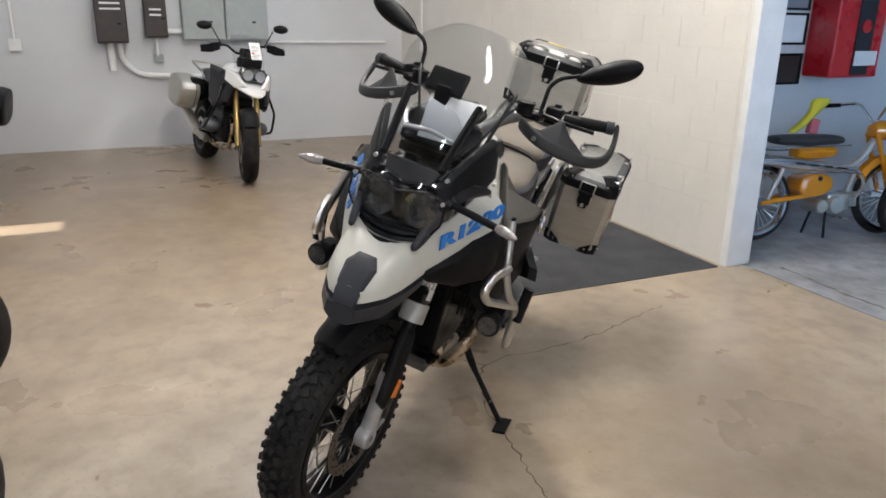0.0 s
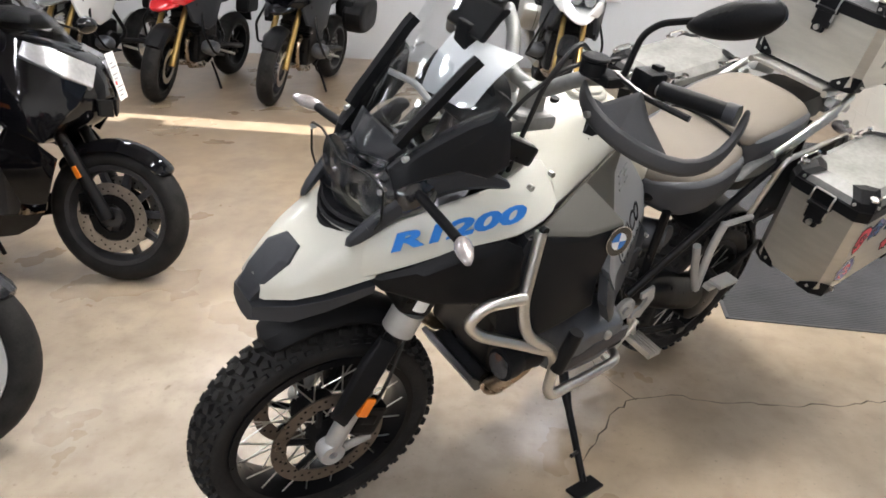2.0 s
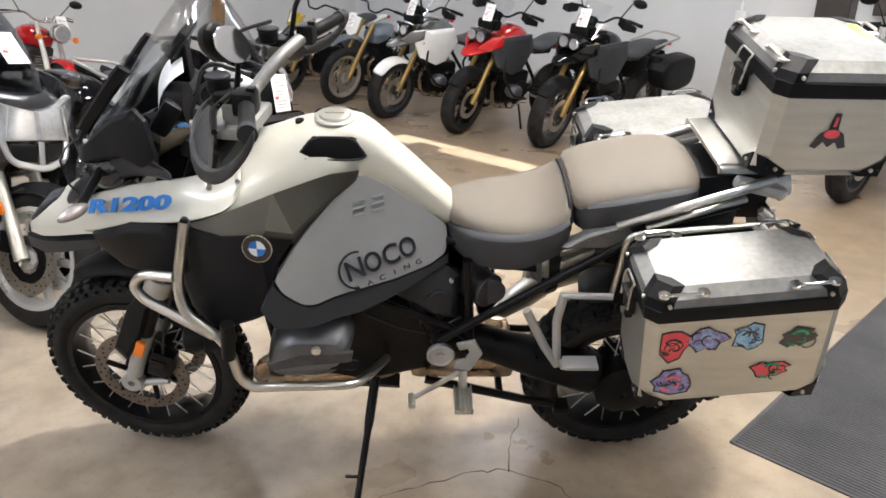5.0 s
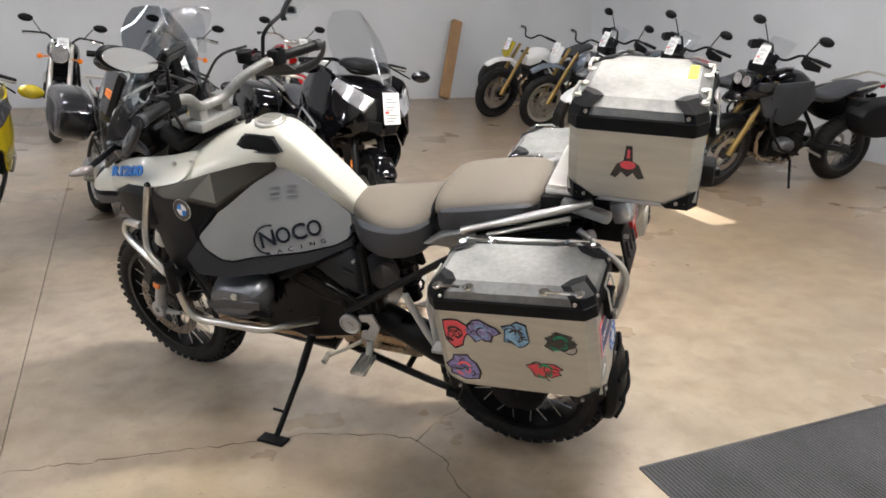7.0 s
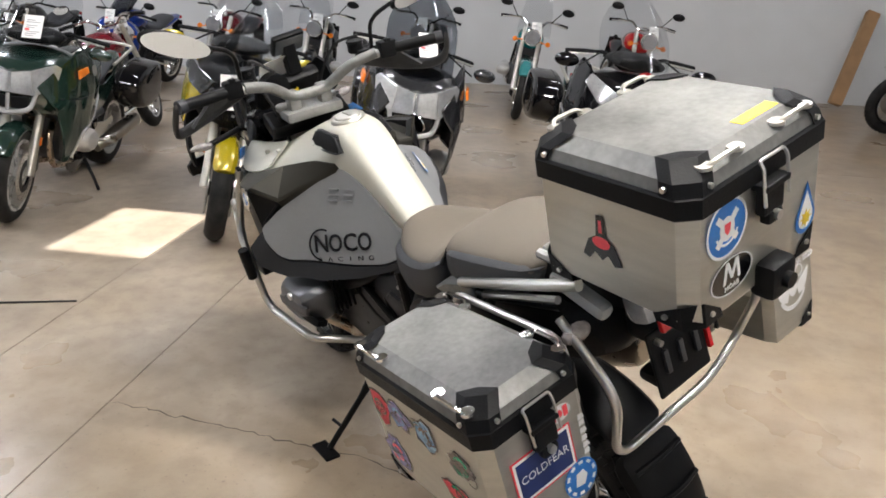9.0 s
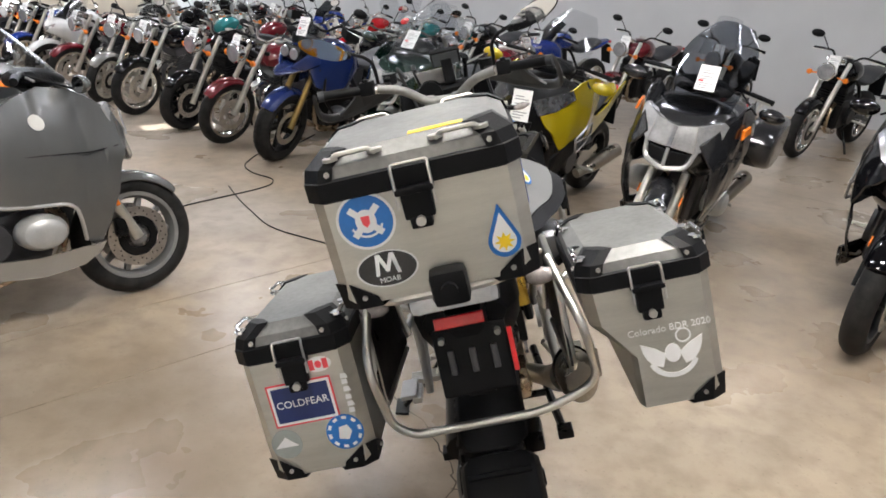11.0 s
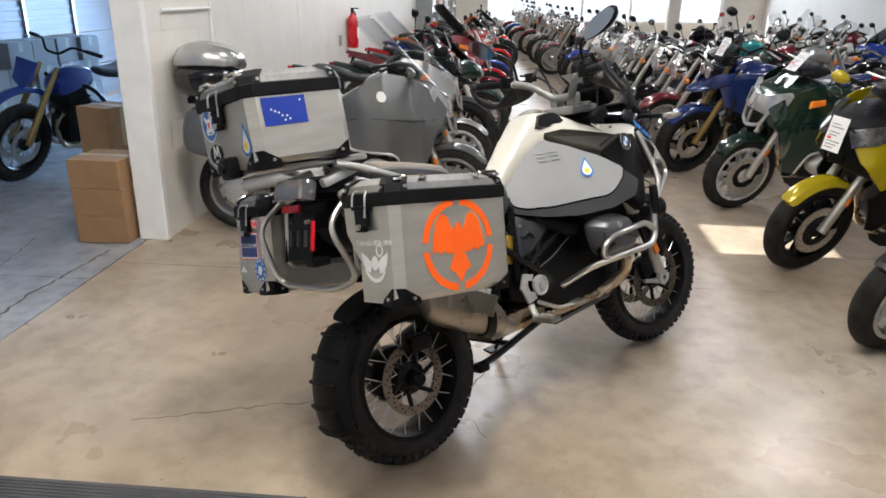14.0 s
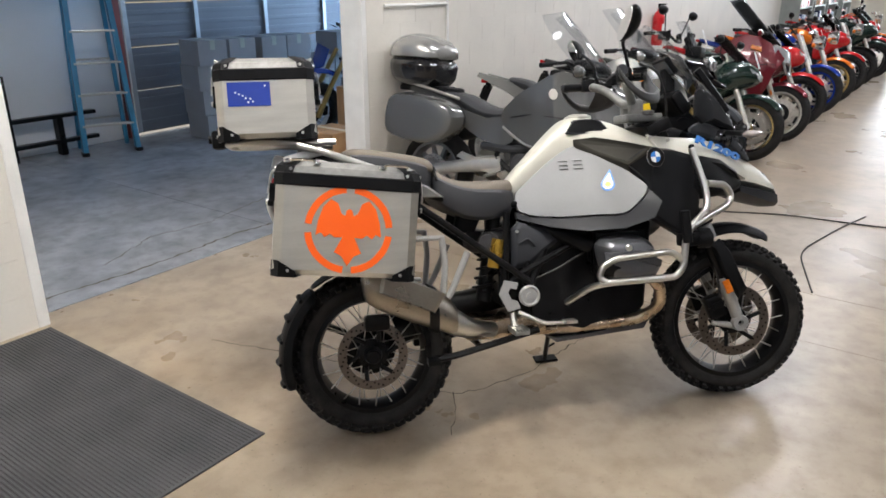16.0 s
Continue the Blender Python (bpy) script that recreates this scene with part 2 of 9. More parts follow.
M_INK = surf("grey_print", (0.35, 0.35, 0.36), 0.7)
M_PINK = surf("red_print", (0.8, 0.08, 0.10), 0.6)
M_BLUE = surf("blue_vinyl", (0.02, 0.16, 0.50), 0.35)
M_NAVY = surf("navy_vinyl", (0.015, 0.03, 0.13), 0.4)
M_FLAGBLUE = surf("flag_blue_vinyl", (0.012, 0.04, 0.30), 0.3)
M_WHT = surf("white_vinyl", (0.82, 0.82, 0.82), 0.4, var=0.04)
M_YEL = surf("yellow_vinyl", (0.85, 0.60, 0.02), 0.35)
M_EAGLE = surf("fluorescent_orange_vinyl", (1.0, 0.13, 0.005), 0.45, var=0.05)
M_GRN = surf("green_foil", (0.03, 0.42, 0.22), 0.2, 0.5, var=0.5, scale=60)
M_PUR = surf("violet_foil", (0.30, 0.28, 0.55), 0.2, 0.5, var=0.5, scale=60)
M_LBLUE = surf("pale_blue_foil", (0.25, 0.45, 0.75), 0.2, 0.5, var=0.5, scale=60)
M_CARD = surf("brown_cardboard", (0.30, 0.175, 0.085), 0.8, var=0.15, scale=7, bump=0.2)
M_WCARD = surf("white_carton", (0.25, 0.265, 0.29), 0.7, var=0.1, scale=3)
M_DOORM = surf("grey_roller_door", (0.13, 0.135, 0.15), 0.5, 0.3, var=0.12, scale=2.5)
M_LADDER = surf("blue_fibreglass", (0.04, 0.22, 0.38), 0.45, var=0.12)
M_BOXGREY = surf("grey_enclosure_paint", (0.34, 0.37, 0.35), 0.45, 0.1, var=0.08)
M_BROWN = surf("dark_bronze_enclosure", (0.045, 0.035, 0.03), 0.4, 0.2, var=0.2)
M_FIRE = surf("fire_red_paint", (0.60, 0.012, 0.018), 0.3, var=0.1, coat=0.4)
M_CABLE = surf("black_cable", (0.012, 0.012, 0.012), 0.6)
M_GOLDWHEEL = surf("gold_rim", (0.34, 0.235, 0.085), 0.35, 0.8)


def paint(name, col, coat=0.8, metal=0.15):
    return surf(name, col, 0.22, metal, var=0.05, scale=6, coat=coat, rvar=0.06)


# ---- mesh tools ----


def finish(bm, name, mat, angle=38, smooth=True):
    bmesh.ops.recalc_face_normals(bm, faces=bm.faces[:])
    for f in bm.faces:
        f.smooth = smooth
    lim = radians(angle)
    for e in bm.edges:
        if len(e.link_faces) == 2:
            turn = e.calc_face_angle(0)
            big, little = sorted((f.calc_area() for f in e.link_faces), reverse=True)
            if turn > lim or (turn > 0.2 and big > 6 * little):
                e.smooth = False
    me = bpy.data.meshes.new(name)
    bm.to_mesh(me)
    bm.free()
    me.materials.append(mat)
    return me


def thing(name, m, label, category, group="", kind=""):
    ob = tagged(new(name), label, category, group, kind)
    ob.matrix_world = m
    return ob


def part(name, bm, mat, parent, label="", angle=38, sub=0):
    """Links a bmesh as one mesh under a thing or a part."""
    ob = new(name, finish(bm, name, mat, angle))
    if parent:
        ob.parent = parent
    if sub:
        md = ob.modifiers.new("round", "SUBSURF")
        md.levels = md.render_levels = sub
    return tagged(ob, label) if label else ob


def solid(name, bm, mat, label, category, kind="", group="", angle=38):
    """A thing that is one mesh."""
    return tagged(new(name, finish(bm, name, mat, angle)), label, category, group, kind)


def B():
    return bmesh.new()


def join(*bms):
    """Adds all the others to the first and returns it."""
    first = bms[0]
    for other in bms[1:]:
        me = bpy.data.meshes.new("tmp")
        other.to_mesh(me)
        other.free()
        first.from_mesh(me)
        bpy.data.meshes.remove(me)
    return first


def box(size, at=(0, 0, 0), bevel=0.0, m=None, seg=2):
    bm = B()
    bmesh.ops.create_cube(bm, size=1)
    bmesh.ops.scale(bm, vec=size, verts=bm.verts)
    if bevel:
        bmesh.ops.bevel(bm, geom=bm.edges[:], offset=bevel, segments=seg, affect="EDGES", profile=0.6)
    if m is not None:
        bmesh.ops.transform(bm, matrix=m, verts=bm.verts)
    bmesh.ops.translate(bm, vec=at, verts=bm.verts)
    return bm


def span(a, b, bevel=0.0):
    """A box from corner a to corner b."""
    return box([abs(q - p) for p, q in zip(a, b)], [(p + q) / 2 for p, q in zip(a, b)], bevel)


def rounded(pts, r=0.03, n=8):
    """A path with its corners rounded."""
    v = [Vector(p) for p in pts]
    out = [v[0]]
    for a, b, c in zip(v, v[1:], v[2:]):
        d = min(r, (a - b).length * 0.45, (c - b).length * 0.45)
        p, q = b + (a - b).normalized() * d, b + (c - b).normalized() * d
        for i in range(n + 1):
            t = i / n
            out.append(p * (1 - t) ** 2 + b * 2 * t * (1 - t) + q * t * t)
    return out + [v[-1]]


def tube(pts, r, seg=8, corner=0.03, radii=None):
    bm = B()
    p = rounded(pts, corner) if corner else [Vector(q) for q in pts]
    rings, up = [], None
    for i, c in enumerate(p):
        d = (p[min(i + 1, len(p) - 1)] - p[max(i - 1, 0)]).normalized()
        if up is None:
            up = d.orthogonal().normalized()
        up = (up - d * up.dot(d)).normalized()
        side = d.cross(up)
        rad = r if radii is None else radii[0] + (radii[1] - radii[0]) * i / (len(p) - 1)
        rings.append([bm.verts.new(c + (up * math.cos(a) + side * math.sin(a)) * rad) for a in (2 * math.pi * k / seg for k in range(seg))])
    for a, b in zip(rings, rings[1:]):
        for k in range(seg):
            bm.faces.new((a[k], a[(k + 1) % seg], b[(k + 1) % seg], b[k]))
    bm.faces.new(rings[0][::-1])
    bm.faces.new(rings[-1])
    return bm


def lathe(profile, seg=48, axis="y", at=(0, 0, 0), closed=True):
    """Turns a profile of (radius, along) about an axis; closed joins its ends."""
    bm = B()
    rings = []
    for k in range(seg):
        a = 2 * math.pi * k / seg
        c, s = math.cos(a), math.sin(a)
        ring = []
        for r, t in profile:
            v = {"y": (r * c, t, r * s), "x": (t, r * c, r * s), "z": (r * c, r * s, t)}[axis]
            ring.append(bm.verts.new(Vector(v) + Vector(at)))
        rings.append(ring)
    n = len(profile)
    for k in range(seg):
        a, b = rings[k], rings[(k + 1) % seg]
        for i in range(n if closed else n - 1):
            j = (i + 1) % n
            bm.faces.new((a[i], a[j], b[j], b[i]))
    bmesh.ops.remove_doubles(bm, verts=bm.verts, dist=1e-5)
    return bm


def disc(r, t, seg=32, axis="y", at=(0, 0, 0), bevel=0.0):
    e = min(bevel, t / 2.1, r / 3)
    prof = [(0, -t / 2), (r - e, -t / 2), (r, -t / 2 + e), (r, t / 2 - e), (r - e, t / 2), (0, t / 2)] if e else [(0, -t / 2), (r, -t / 2), (r, t / 2), (0, t / 2)]
    return lathe(prof, seg, axis, at, closed=False)


def loft(rings, cap=True):
    """Skins rings of points, all of one length."""
    bm = B()
    vs = [[bm.verts.new(p) for p in ring] for ring in rings]
    n = len(vs[0])
    for a, b in zip(vs, vs[1:]):
        for k in range(n):
            bm.faces.new((a[k], a[(k + 1) % n], b[(k + 1) % n], b[k]))
    if cap:
        bm.faces.new(vs[0][::-1])
        bm.faces.new(vs[-1])
    bmesh.ops.remove_doubles(bm, verts=bm.verts, dist=1e-5)
    return bm


def body(stations):
    """A loft along x, alike on both sides; each station is x and half a section of (y, z) from the top to the bottom."""
    rings = []
    for x, half in stations:
        left = [(x, y, z) for y, z in half]
        rings.append(left + [(x, -y, z) for y, z in half[::-1] if y > 1e-6])
    return loft(rings)


def panel(pts, t=0.012, bulge=0.01, inset=0.82, side=1, out=None):
    """A crowned panel with thickness: an outline of (x, y, z), its middle pushed out; side -1 mirrors it in y."""
    P = [Vector(p) for p in pts]
    c = sum(P, Vector()) / len(P)
    nrm = Vector()
    for a, b in zip(P, P[1:] + P[:1]):
        nrm += (a - c).cross(b - c)
    nrm.normalize()
    if nrm.dot(Vector(out or (0, 1, 0))) < 0:
        nrm = -nrm
    bm = B()
    mid = [(c + (p - c) * inset + nrm * bulge) for p in P]
    edge = [(c + (p - c) * (0.5 + inset / 2) + nrm * bulge * 0.65) for p in P]
    rings = [[p - nrm * t for p in P], P, edge, mid]
    vs = [[bm.verts.new((p.x, p.y * side, p.z)) for p in ring] for ring in rings]
    k = len(P)
    for a, b in zip(vs, vs[1:]):
        for i in range(k):
            bm.faces.new((a[i], a[(i + 1) % k], b[(i + 1) % k], b[i]))
    bm.faces.new(vs[-1])
    bm.faces.new(vs[0])
    bmesh.ops.triangulate(bm, faces=[f for f in bm.faces if len(f.verts) > 4])
    return bm


def skin(outline, width, side, t=0.012):
    """A smooth side panel: an outline in x, z laid on the surface y = width(x, z), with thickness."""
    bm = B()
    f = bm.faces.new([bm.verts.new((x, 0, z)) for x, z in outline])
    bmesh.ops.triangulate(bm, faces=[f], ngon_method="EAR_CLIP")
    for _ in range(2):
        bmesh.ops.subdivide_edges(bm, edges=[e for e in bm.edges if e.calc_length() > 0.05], cuts=1)
        bmesh.ops.triangulate(bm, faces=[g for g in bm.faces if len(g.verts) > 3])
    r = bmesh.ops.extrude_face_region(bm, geom=bm.faces[:])
    outer = {v for v in r["geom"] if isinstance(v, bmesh.types.BMVert)}
    for v in bm.verts:
        v.co.y = side * (width(v.co.x, v.co.z) - (0 if v in outer else t))
    return bm


def soft(pts, cut=0.16, times=2):
    """A closed outline with its corners cut round."""
    v = [Vector(p) for p in pts]
    for _ in range(times):
        v = [q for a, b in zip(v, v[1:] + v[:1]) for q in (a.lerp(b, cut), b.lerp(a, cut))]
    return v


def slab(poly, y0, y1, bevel=0.004):
    """An outline in x, z pushed from y0 to y1."""
    bm = B()
    lo = [bm.verts.new((x, y0, z)) for x, z in poly]
    hi = [bm.verts.new((x, y1, z)) for x, z in poly]
    k = len(poly)
    bm.faces.new(lo), bm.faces.new(hi[::-1])
    for i in range(k):
        bm.faces.new((lo[i], lo[(i + 1) % k], hi[(i + 1) % k], hi[i]))
    if bevel:
        bmesh.ops.bevel(bm, geom=bm.edges[:], offset=bevel, segments=2, affect="EDGES", profile=0.6)
    return bm


def moved(bm, m):
    bmesh.ops.transform(bm, matrix=m, verts=bm.verts)
    return bm


def lettering(text, size, m, depth=0.0015, shear=0.0, bold=0.0, wide=1.0):
    """The words as a mesh, from the built-in font, standing in the plane of m."""
    cu = bpy.data.curves.new("letters", "FONT")
    cu.body, cu.size, cu.extrude, cu.shear = text, size, depth, shear
    cu.offset = bold
    cu.align_x, cu.align_y, cu.resolution_u = "CENTER", "CENTER", 3
    ob = bpy.data.objects.new("letters", cu)
    me = bpy.data.meshes.new_from_object(ob)
    bm = B()
    bm.from_mesh(me)
    bpy.data.meshes.remove(me)
    bpy.data.objects.remove(ob)
    bpy.data.curves.remove(cu)
    bmesh.ops.scale(bm, vec=(wide, 1, 1), verts=bm.verts)
    return moved(bm, m)


def wallplane(at, normal, up=(0, 0, 1)):
    """A frame whose z looks along normal and whose y is as near to up as can be."""
    z = Vector(normal).normalized()
    x = Vector(up).cross(z).normalized()
    m = Matrix((x, z.cross(x), z)).transposed().to_4x4()
    m.translation = Vector(at)
    return m


def flat_disc(rx, ry, m, t=0.0012, seg=28):
    bm = B()
    lo = [bm.verts.new((rx * math.cos(a), ry * math.sin(a), 0)) for a in (2 * math.pi * k / seg for k in range(seg))]
    f = bm.faces.new(lo)
    r = bmesh.ops.extrude_face_region(bm, geom=[f])
    bmesh.ops.translate(bm, vec=(0, 0, t), verts=[v for v in r["geom"] if isinstance(v, bmesh.types.BMVert)])
    return moved(bm, m)


def flat_poly(pts, m, t=0.0012):
    bm = B()
    f = bm.faces.new([bm.verts.new((x, y, 0)) for x, y in pts])
    r = bmesh.ops.extrude_face_region(bm, geom=[f])
    bmesh.ops.translate(bm, vec=(0, 0, t), verts=[v for v in r["geom"] if isinstance(v, bmesh.types.BMVert)])
    bmesh.ops.triangulate(bm, faces=[f for f in bm.faces if len(f.verts) > 4])
    return moved(bm, m)


def ring_arc(r0, r1, a0, a1, m, t=0.0012, seg=14):
    out = [(r1 * math.cos(a), r1 * math.sin(a)) for a in (radians(a0 + (a1 - a0) * k / seg) for k in range(seg + 1))]
    inn = [(r0 * math.cos(a), r0 * math.sin(a)) for a in (radians(a0 + (a1 - a0) * k / seg) for k in range(seg + 1))]
    return flat_poly(out + inn[::-1], m, t)

# ---- the hall and the side room ----
X0, X1, Y0, Y1 = -6.72, 26.0, -8.8, 2.55
GX0, GX1, GY = -1.9, 10.4, 6.6
OPEN0, OPEN1, HEAD = -0.63, 1.94, 3.3


def shell(name, bm, mat, label, category):
    return solid(name, bm, mat, label, category, "structure")


floor = shell("floor", span((X0 - 0.2, Y0 - 0.2, -0.30), (GX1 + 16.0, GY + 0.2, -0.012)), M_JOINT, "tan sealed concrete floor with stains and saw-cut joints", "floor")
cuts = [X0, 1.487, 2.15, 6.4, 11.2, 16.0, 21.0, X1]
ycuts = [Y0, -4.6, 2.70]
for a, b in zip(cuts, cuts[1:]):
    for c, d in zip(ycuts, ycuts[1:]):
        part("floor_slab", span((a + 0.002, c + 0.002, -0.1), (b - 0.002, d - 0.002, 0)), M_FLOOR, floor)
for a, b in zip((GX0, 1.2, 4.4, 7.6), (1.2, 4.4, 7.6, GX1)):
    for c, d in ((2.707, 4.1), (4.1, GY)):
        part("floor_slab", span((a + 0.003, c + 0.003, -0.1), (b - 0.003, d - 0.003, -0.002)), M_FLOOR2, floor, "bluish grey bare concrete slab")


def crack(points, w, seed):
    rnd = random.Random(seed)
    bm = B()
    pts = []
    for (ax, ay), (bx, by) in zip(points, points[1:]):
        n = max(3, int(math.hypot(bx - ax, by - ay) / 0.035))
        pts += [(ax + (bx - ax) * k / n + rnd.uniform(-0.012, 0.012), ay + (by - ay) * k / n + rnd.uniform(-0.012, 0.012)) for k in range(n)]
    pts.append(points[-1])
    last = None
    for i, (x, y) in enumerate(pts):
        qx, qy = pts[min(i + 1, len(pts) - 1)]
        px, py = pts[max(i - 1, 0)]
        d = Vector((qy - py, px - qx, 0)).normalized() * w * rnd.uniform(0.25, 1.0)
        v = bm.verts.new(Vector((x, y, 0.0006)) + d), bm.verts.new(Vector((x, y, 0.0006)) - d)
        if last:
            bm.faces.new((last[0], last[1], v[1], v[0]))
        last = v
    ob = part("crack", bm, M_JOINT, floor)
    return ob


crack([(1.48, 0.09), (0.86, 0.17), (0.41, 0.22), (0.28, 0.27), (0.12, 0.34), (0.04, 0.40), (-0.01, 0.54), (0.0, 0.70), (-0.02, 0.97), (-0.09, 1.23), (-0.25, 1.7)], 0.0035, 1)
crack([(0.04, 0.40), (-0.08, 0.31), (-0.22, 0.23)], 0.003, 2)
crack([(0.0, 3.1), (0.5, 3.35), (1.0, 3.3), (1.9, 3.5)], 0.006, 5)
crack([(-0.5, 2.9), (0.1, 2.86), (0.9, 2.92), (1.7, 2.85)], 0.012, 6)

# the north wall: painted block, with the opening to the side room
north = shell("wall_north", join(span((X0 - 0.2, Y1 + 0.003, 0), (OPEN0 - 0.06, Y1 + 0.2, CEIL)), span((OPEN1 + 0.06, Y1 + 0.003, 0), (X1, Y1 + 0.2, CEIL)),
                                 span((OPEN0 - 0.06, Y1 + 0.003, HEAD), (OPEN1 + 0.06, Y1 + 0.2, CEIL))), M_CREAM, "cream painted concrete block wall with a wide opening", "wall")
rb = random.Random(4)


def block_mesh(w):
    return finish(span((0.0016, 0.0, 0.0016), (w - 0.0016, 0.02, 0.1984), 0.0018), "block", M_CREAM)


BLOCKS = {w: block_mesh(w) for w in (0.2, 0.4)}


def lay_blocks(x0, x1, rows, singly, first=0):
    rest = B()
    for r in range(first, rows):
        x = x0
        w = 0.2 if r % 2 else 0.4
        while x + w <= x1 + 0.01:
            y = Y1 + rb.uniform(-0.0006, 0.0006)
            if singly:
                ob = new("block", BLOCKS[w])
                ob.parent, ob.location = north, (x, y, 0.2 * r)
            else:
                bm = span((x + 0.0013, y, 0.2 * r + 0.0013), (x + w - 0.0013, y + 0.02, 0.2 * r + 0.1987))
                me = bpy.data.meshes.new("t")
                bm.to_mesh(me)
                bm.free()
                rest.from_mesh(me)
                bpy.data.meshes.remove(me)
            x += w
            w = 0.4 if x + 0.4 <= x1 + 0.01 else 0.2
    if singly:
        rest.free()
    else:
        tagged(part("block_courses", rest, M_CREAM, north), kind="stuff")


for x0, x1 in ((OPEN0 - 0.06, OPEN0), (OPEN1, OPEN1 + 0.06)):
    part("jamb", span((x0, Y1 - 0.004, 0), (x1, Y1 + 0.204, HEAD), 0.008), M_TRIM, north, "chipped white painted jamb")
part("jamb", span((OPEN0 - 0.06, Y1 - 0.004, HEAD), (OPEN1 + 0.06, Y1 + 0.204, HEAD + 0.08), 0.008), M_TRIM, north)

shell("wall_west", span((X0 - 0.2, Y0 - 0.2, 0), (X0, Y1 + 0.003, CEIL)), M_WHITE, "white painted wall behind the electrical boxes", "wall")
shell("wall_south", span((X0, Y0 - 0.2, 0), (X1, Y0, CEIL)), M_WHITE, "plain white painted wall behind the parked rows", "wall")
end = join(span((X1, Y0 - 0.2, 0), (X1 + 0.2, -7.6, CEIL)), span((X1, -7.6, 0), (X1 + 0.2, 1.2, 0.5)), span((X1, -7.6, 3.1), (X1 + 0.2, 1.2, CEIL)), span((X1, 1.2, 0), (X1 + 0.2, Y1 + 0.2, CEIL)))
shell("wall_east", end, M_CREAM, "cream end wall with a wide shop window", "wall")
win = thing("window_1", pose(0, 0, 0), "wide bright shop window with white mullions", "window", kind="structure")
for i in range(5):
    ya, yb = -7.6 + 1.76 * i, -7.6 + 1.76 * (i + 1)
    part("window_frame", join(span((X1 + 0.05, ya, 0.5), (X1 + 0.12, ya + 0.05, 3.1)), span((X1 + 0.05, yb - 0.05, 0.5), (X1 + 0.12, yb, 3.1)), span((X1 + 0.05, ya + 0.05, 0.5), (X1 + 0.12, yb - 0.05, 0.56)),
                              span((X1 + 0.05, ya + 0.05, 3.04), (X1 + 0.12, yb - 0.05, 3.1))), M_TRIM, win)
    ob = part("pane", span((X1 + 0.08, ya + 0.05, 0.56), (X1 + 0.086, yb - 0.05, 3.04)), M_GLASS, win)
    ob.visible_shadow = False
shell("backdrop", span((X1 + 6, -16, -0.5), (X1 + 6.1, 9, 7)), glow("bright_street", (0.85, 0.93, 1.0), 0.6), "bright hazy daylight outside the window", "backdrop")


def plate_with_holes(x0, x1, y0, y1, z0, z1, holes):
    xs = sorted({x0, x1, *(v for h in holes for v in h[:2])})
    ys = sorted({y0, y1, *(v for h in holes for v in h[2:])})
    bm = B()
    for a, b in zip(xs, xs[1:]):
        for c, d in zip(ys, ys[1:]):
            if not any(h[0] <= a and b <= h[1] and h[2] <= c and d <= h[3] for h in holes):
                bm = join(bm, span((a, c, z0), (b, d, z1)))
    return bm


SHIFT = CEIL / math.tan(SUN_EL)
SX, SY = SHIFT * math.cos(SUN_AZ), SHIFT * math.sin(SUN_AZ)
# sun patches on the floor; the unseen ceiling's holes are placed to throw them
PATCHES = [(-3.40, -3.09, -3.9, -1.44), (2.15, 2.84, -2.10, -1.20), (6.41, 6.75, -1.8, -0.95), (11.0, 11.6, -2.0, -0.9)]
OFF = ROOM.inverted().to_3x3() @ Vector((SX, SY, 0))
HOLES = [(a + OFF.x, b + OFF.x, c + OFF.y, d + OFF.y) for a, b, c, d in PATCHES] + [(-5.3, -4.4, 2.0, 2.35)]
shell("ceiling", plate_with_holes(X0, X1, Y0, Y1 + 0.003, CEIL, CEIL + 0.12, HOLES), M_CEIL, "unseen dull grey warehouse ceiling with holes placed for the sun", "ceiling")

# unseen dark pane, added only to weaken the sun streak on the west wall
tint = part("roof_pane", span((-5.3, 2.0, CEIL + 0.05), (-4.4, 2.35, CEIL + 0.056)), clear("dimming_glass", (0.30, 0.30, 0.30), 0.2), bpy.data.objects["ceiling"])

# side room
shell("wall_side_west", span((GX0 - 0.2, Y1 + 0.2, 0), (GX0, GY + 0.2, CEIL)), M_WHITE, "white wall of the side room behind the mopeds", "wall")
shell("wall_side_north", join(span((GX0, GY, 0), (2.52, GY + 0.2, CEIL)), span((2.52, GY, 3.4), (9.4, GY + 0.2, CEIL)), span((9.4, GY, 0), (GX1, GY + 0.2, CEIL))), M_WHITE, "white wall of the side room beside the roller door", "wall")
shell("wall_side_east", join(span((GX1, Y1 + 0.2, 0), (GX1 + 0.2, 3.1, CEIL)), span((GX1, 6.1, 0), (GX1 + 0.2, GY + 0.2, CEIL)), span((GX1, 3.1, 3.3), (GX1 + 0.2, 6.1, CEIL))), M_WHITE, "white end wall of the side room", "wall")
shell("ceiling_side", span((GX0, Y1 + 0.2, CEIL - 0.4), (GX1, GY, CEIL - 0.28)), M_CEIL, "unseen dull grey ceiling of the side room", "ceiling")
door = thing("door_1", pose(0, 0, 0), "closed grey sectional roller door with steel struts", "roller door", kind="structure")
for k in range(7):
    z = 0.02 + 0.485 * k
    bm = span((2.55, GY + 0.05, z + 0.004), (9.37, GY + 0.10, z + 0.478), 0.006)
    for j in range(3):
        bm = join(bm, span((2.57, GY + 0.035, z + 0.09 + 0.13 * j), (9.35, GY + 0.05, z + 0.14 + 0.13 * j), 0.006))
    part("door_panel", bm, M_DOORM, door)
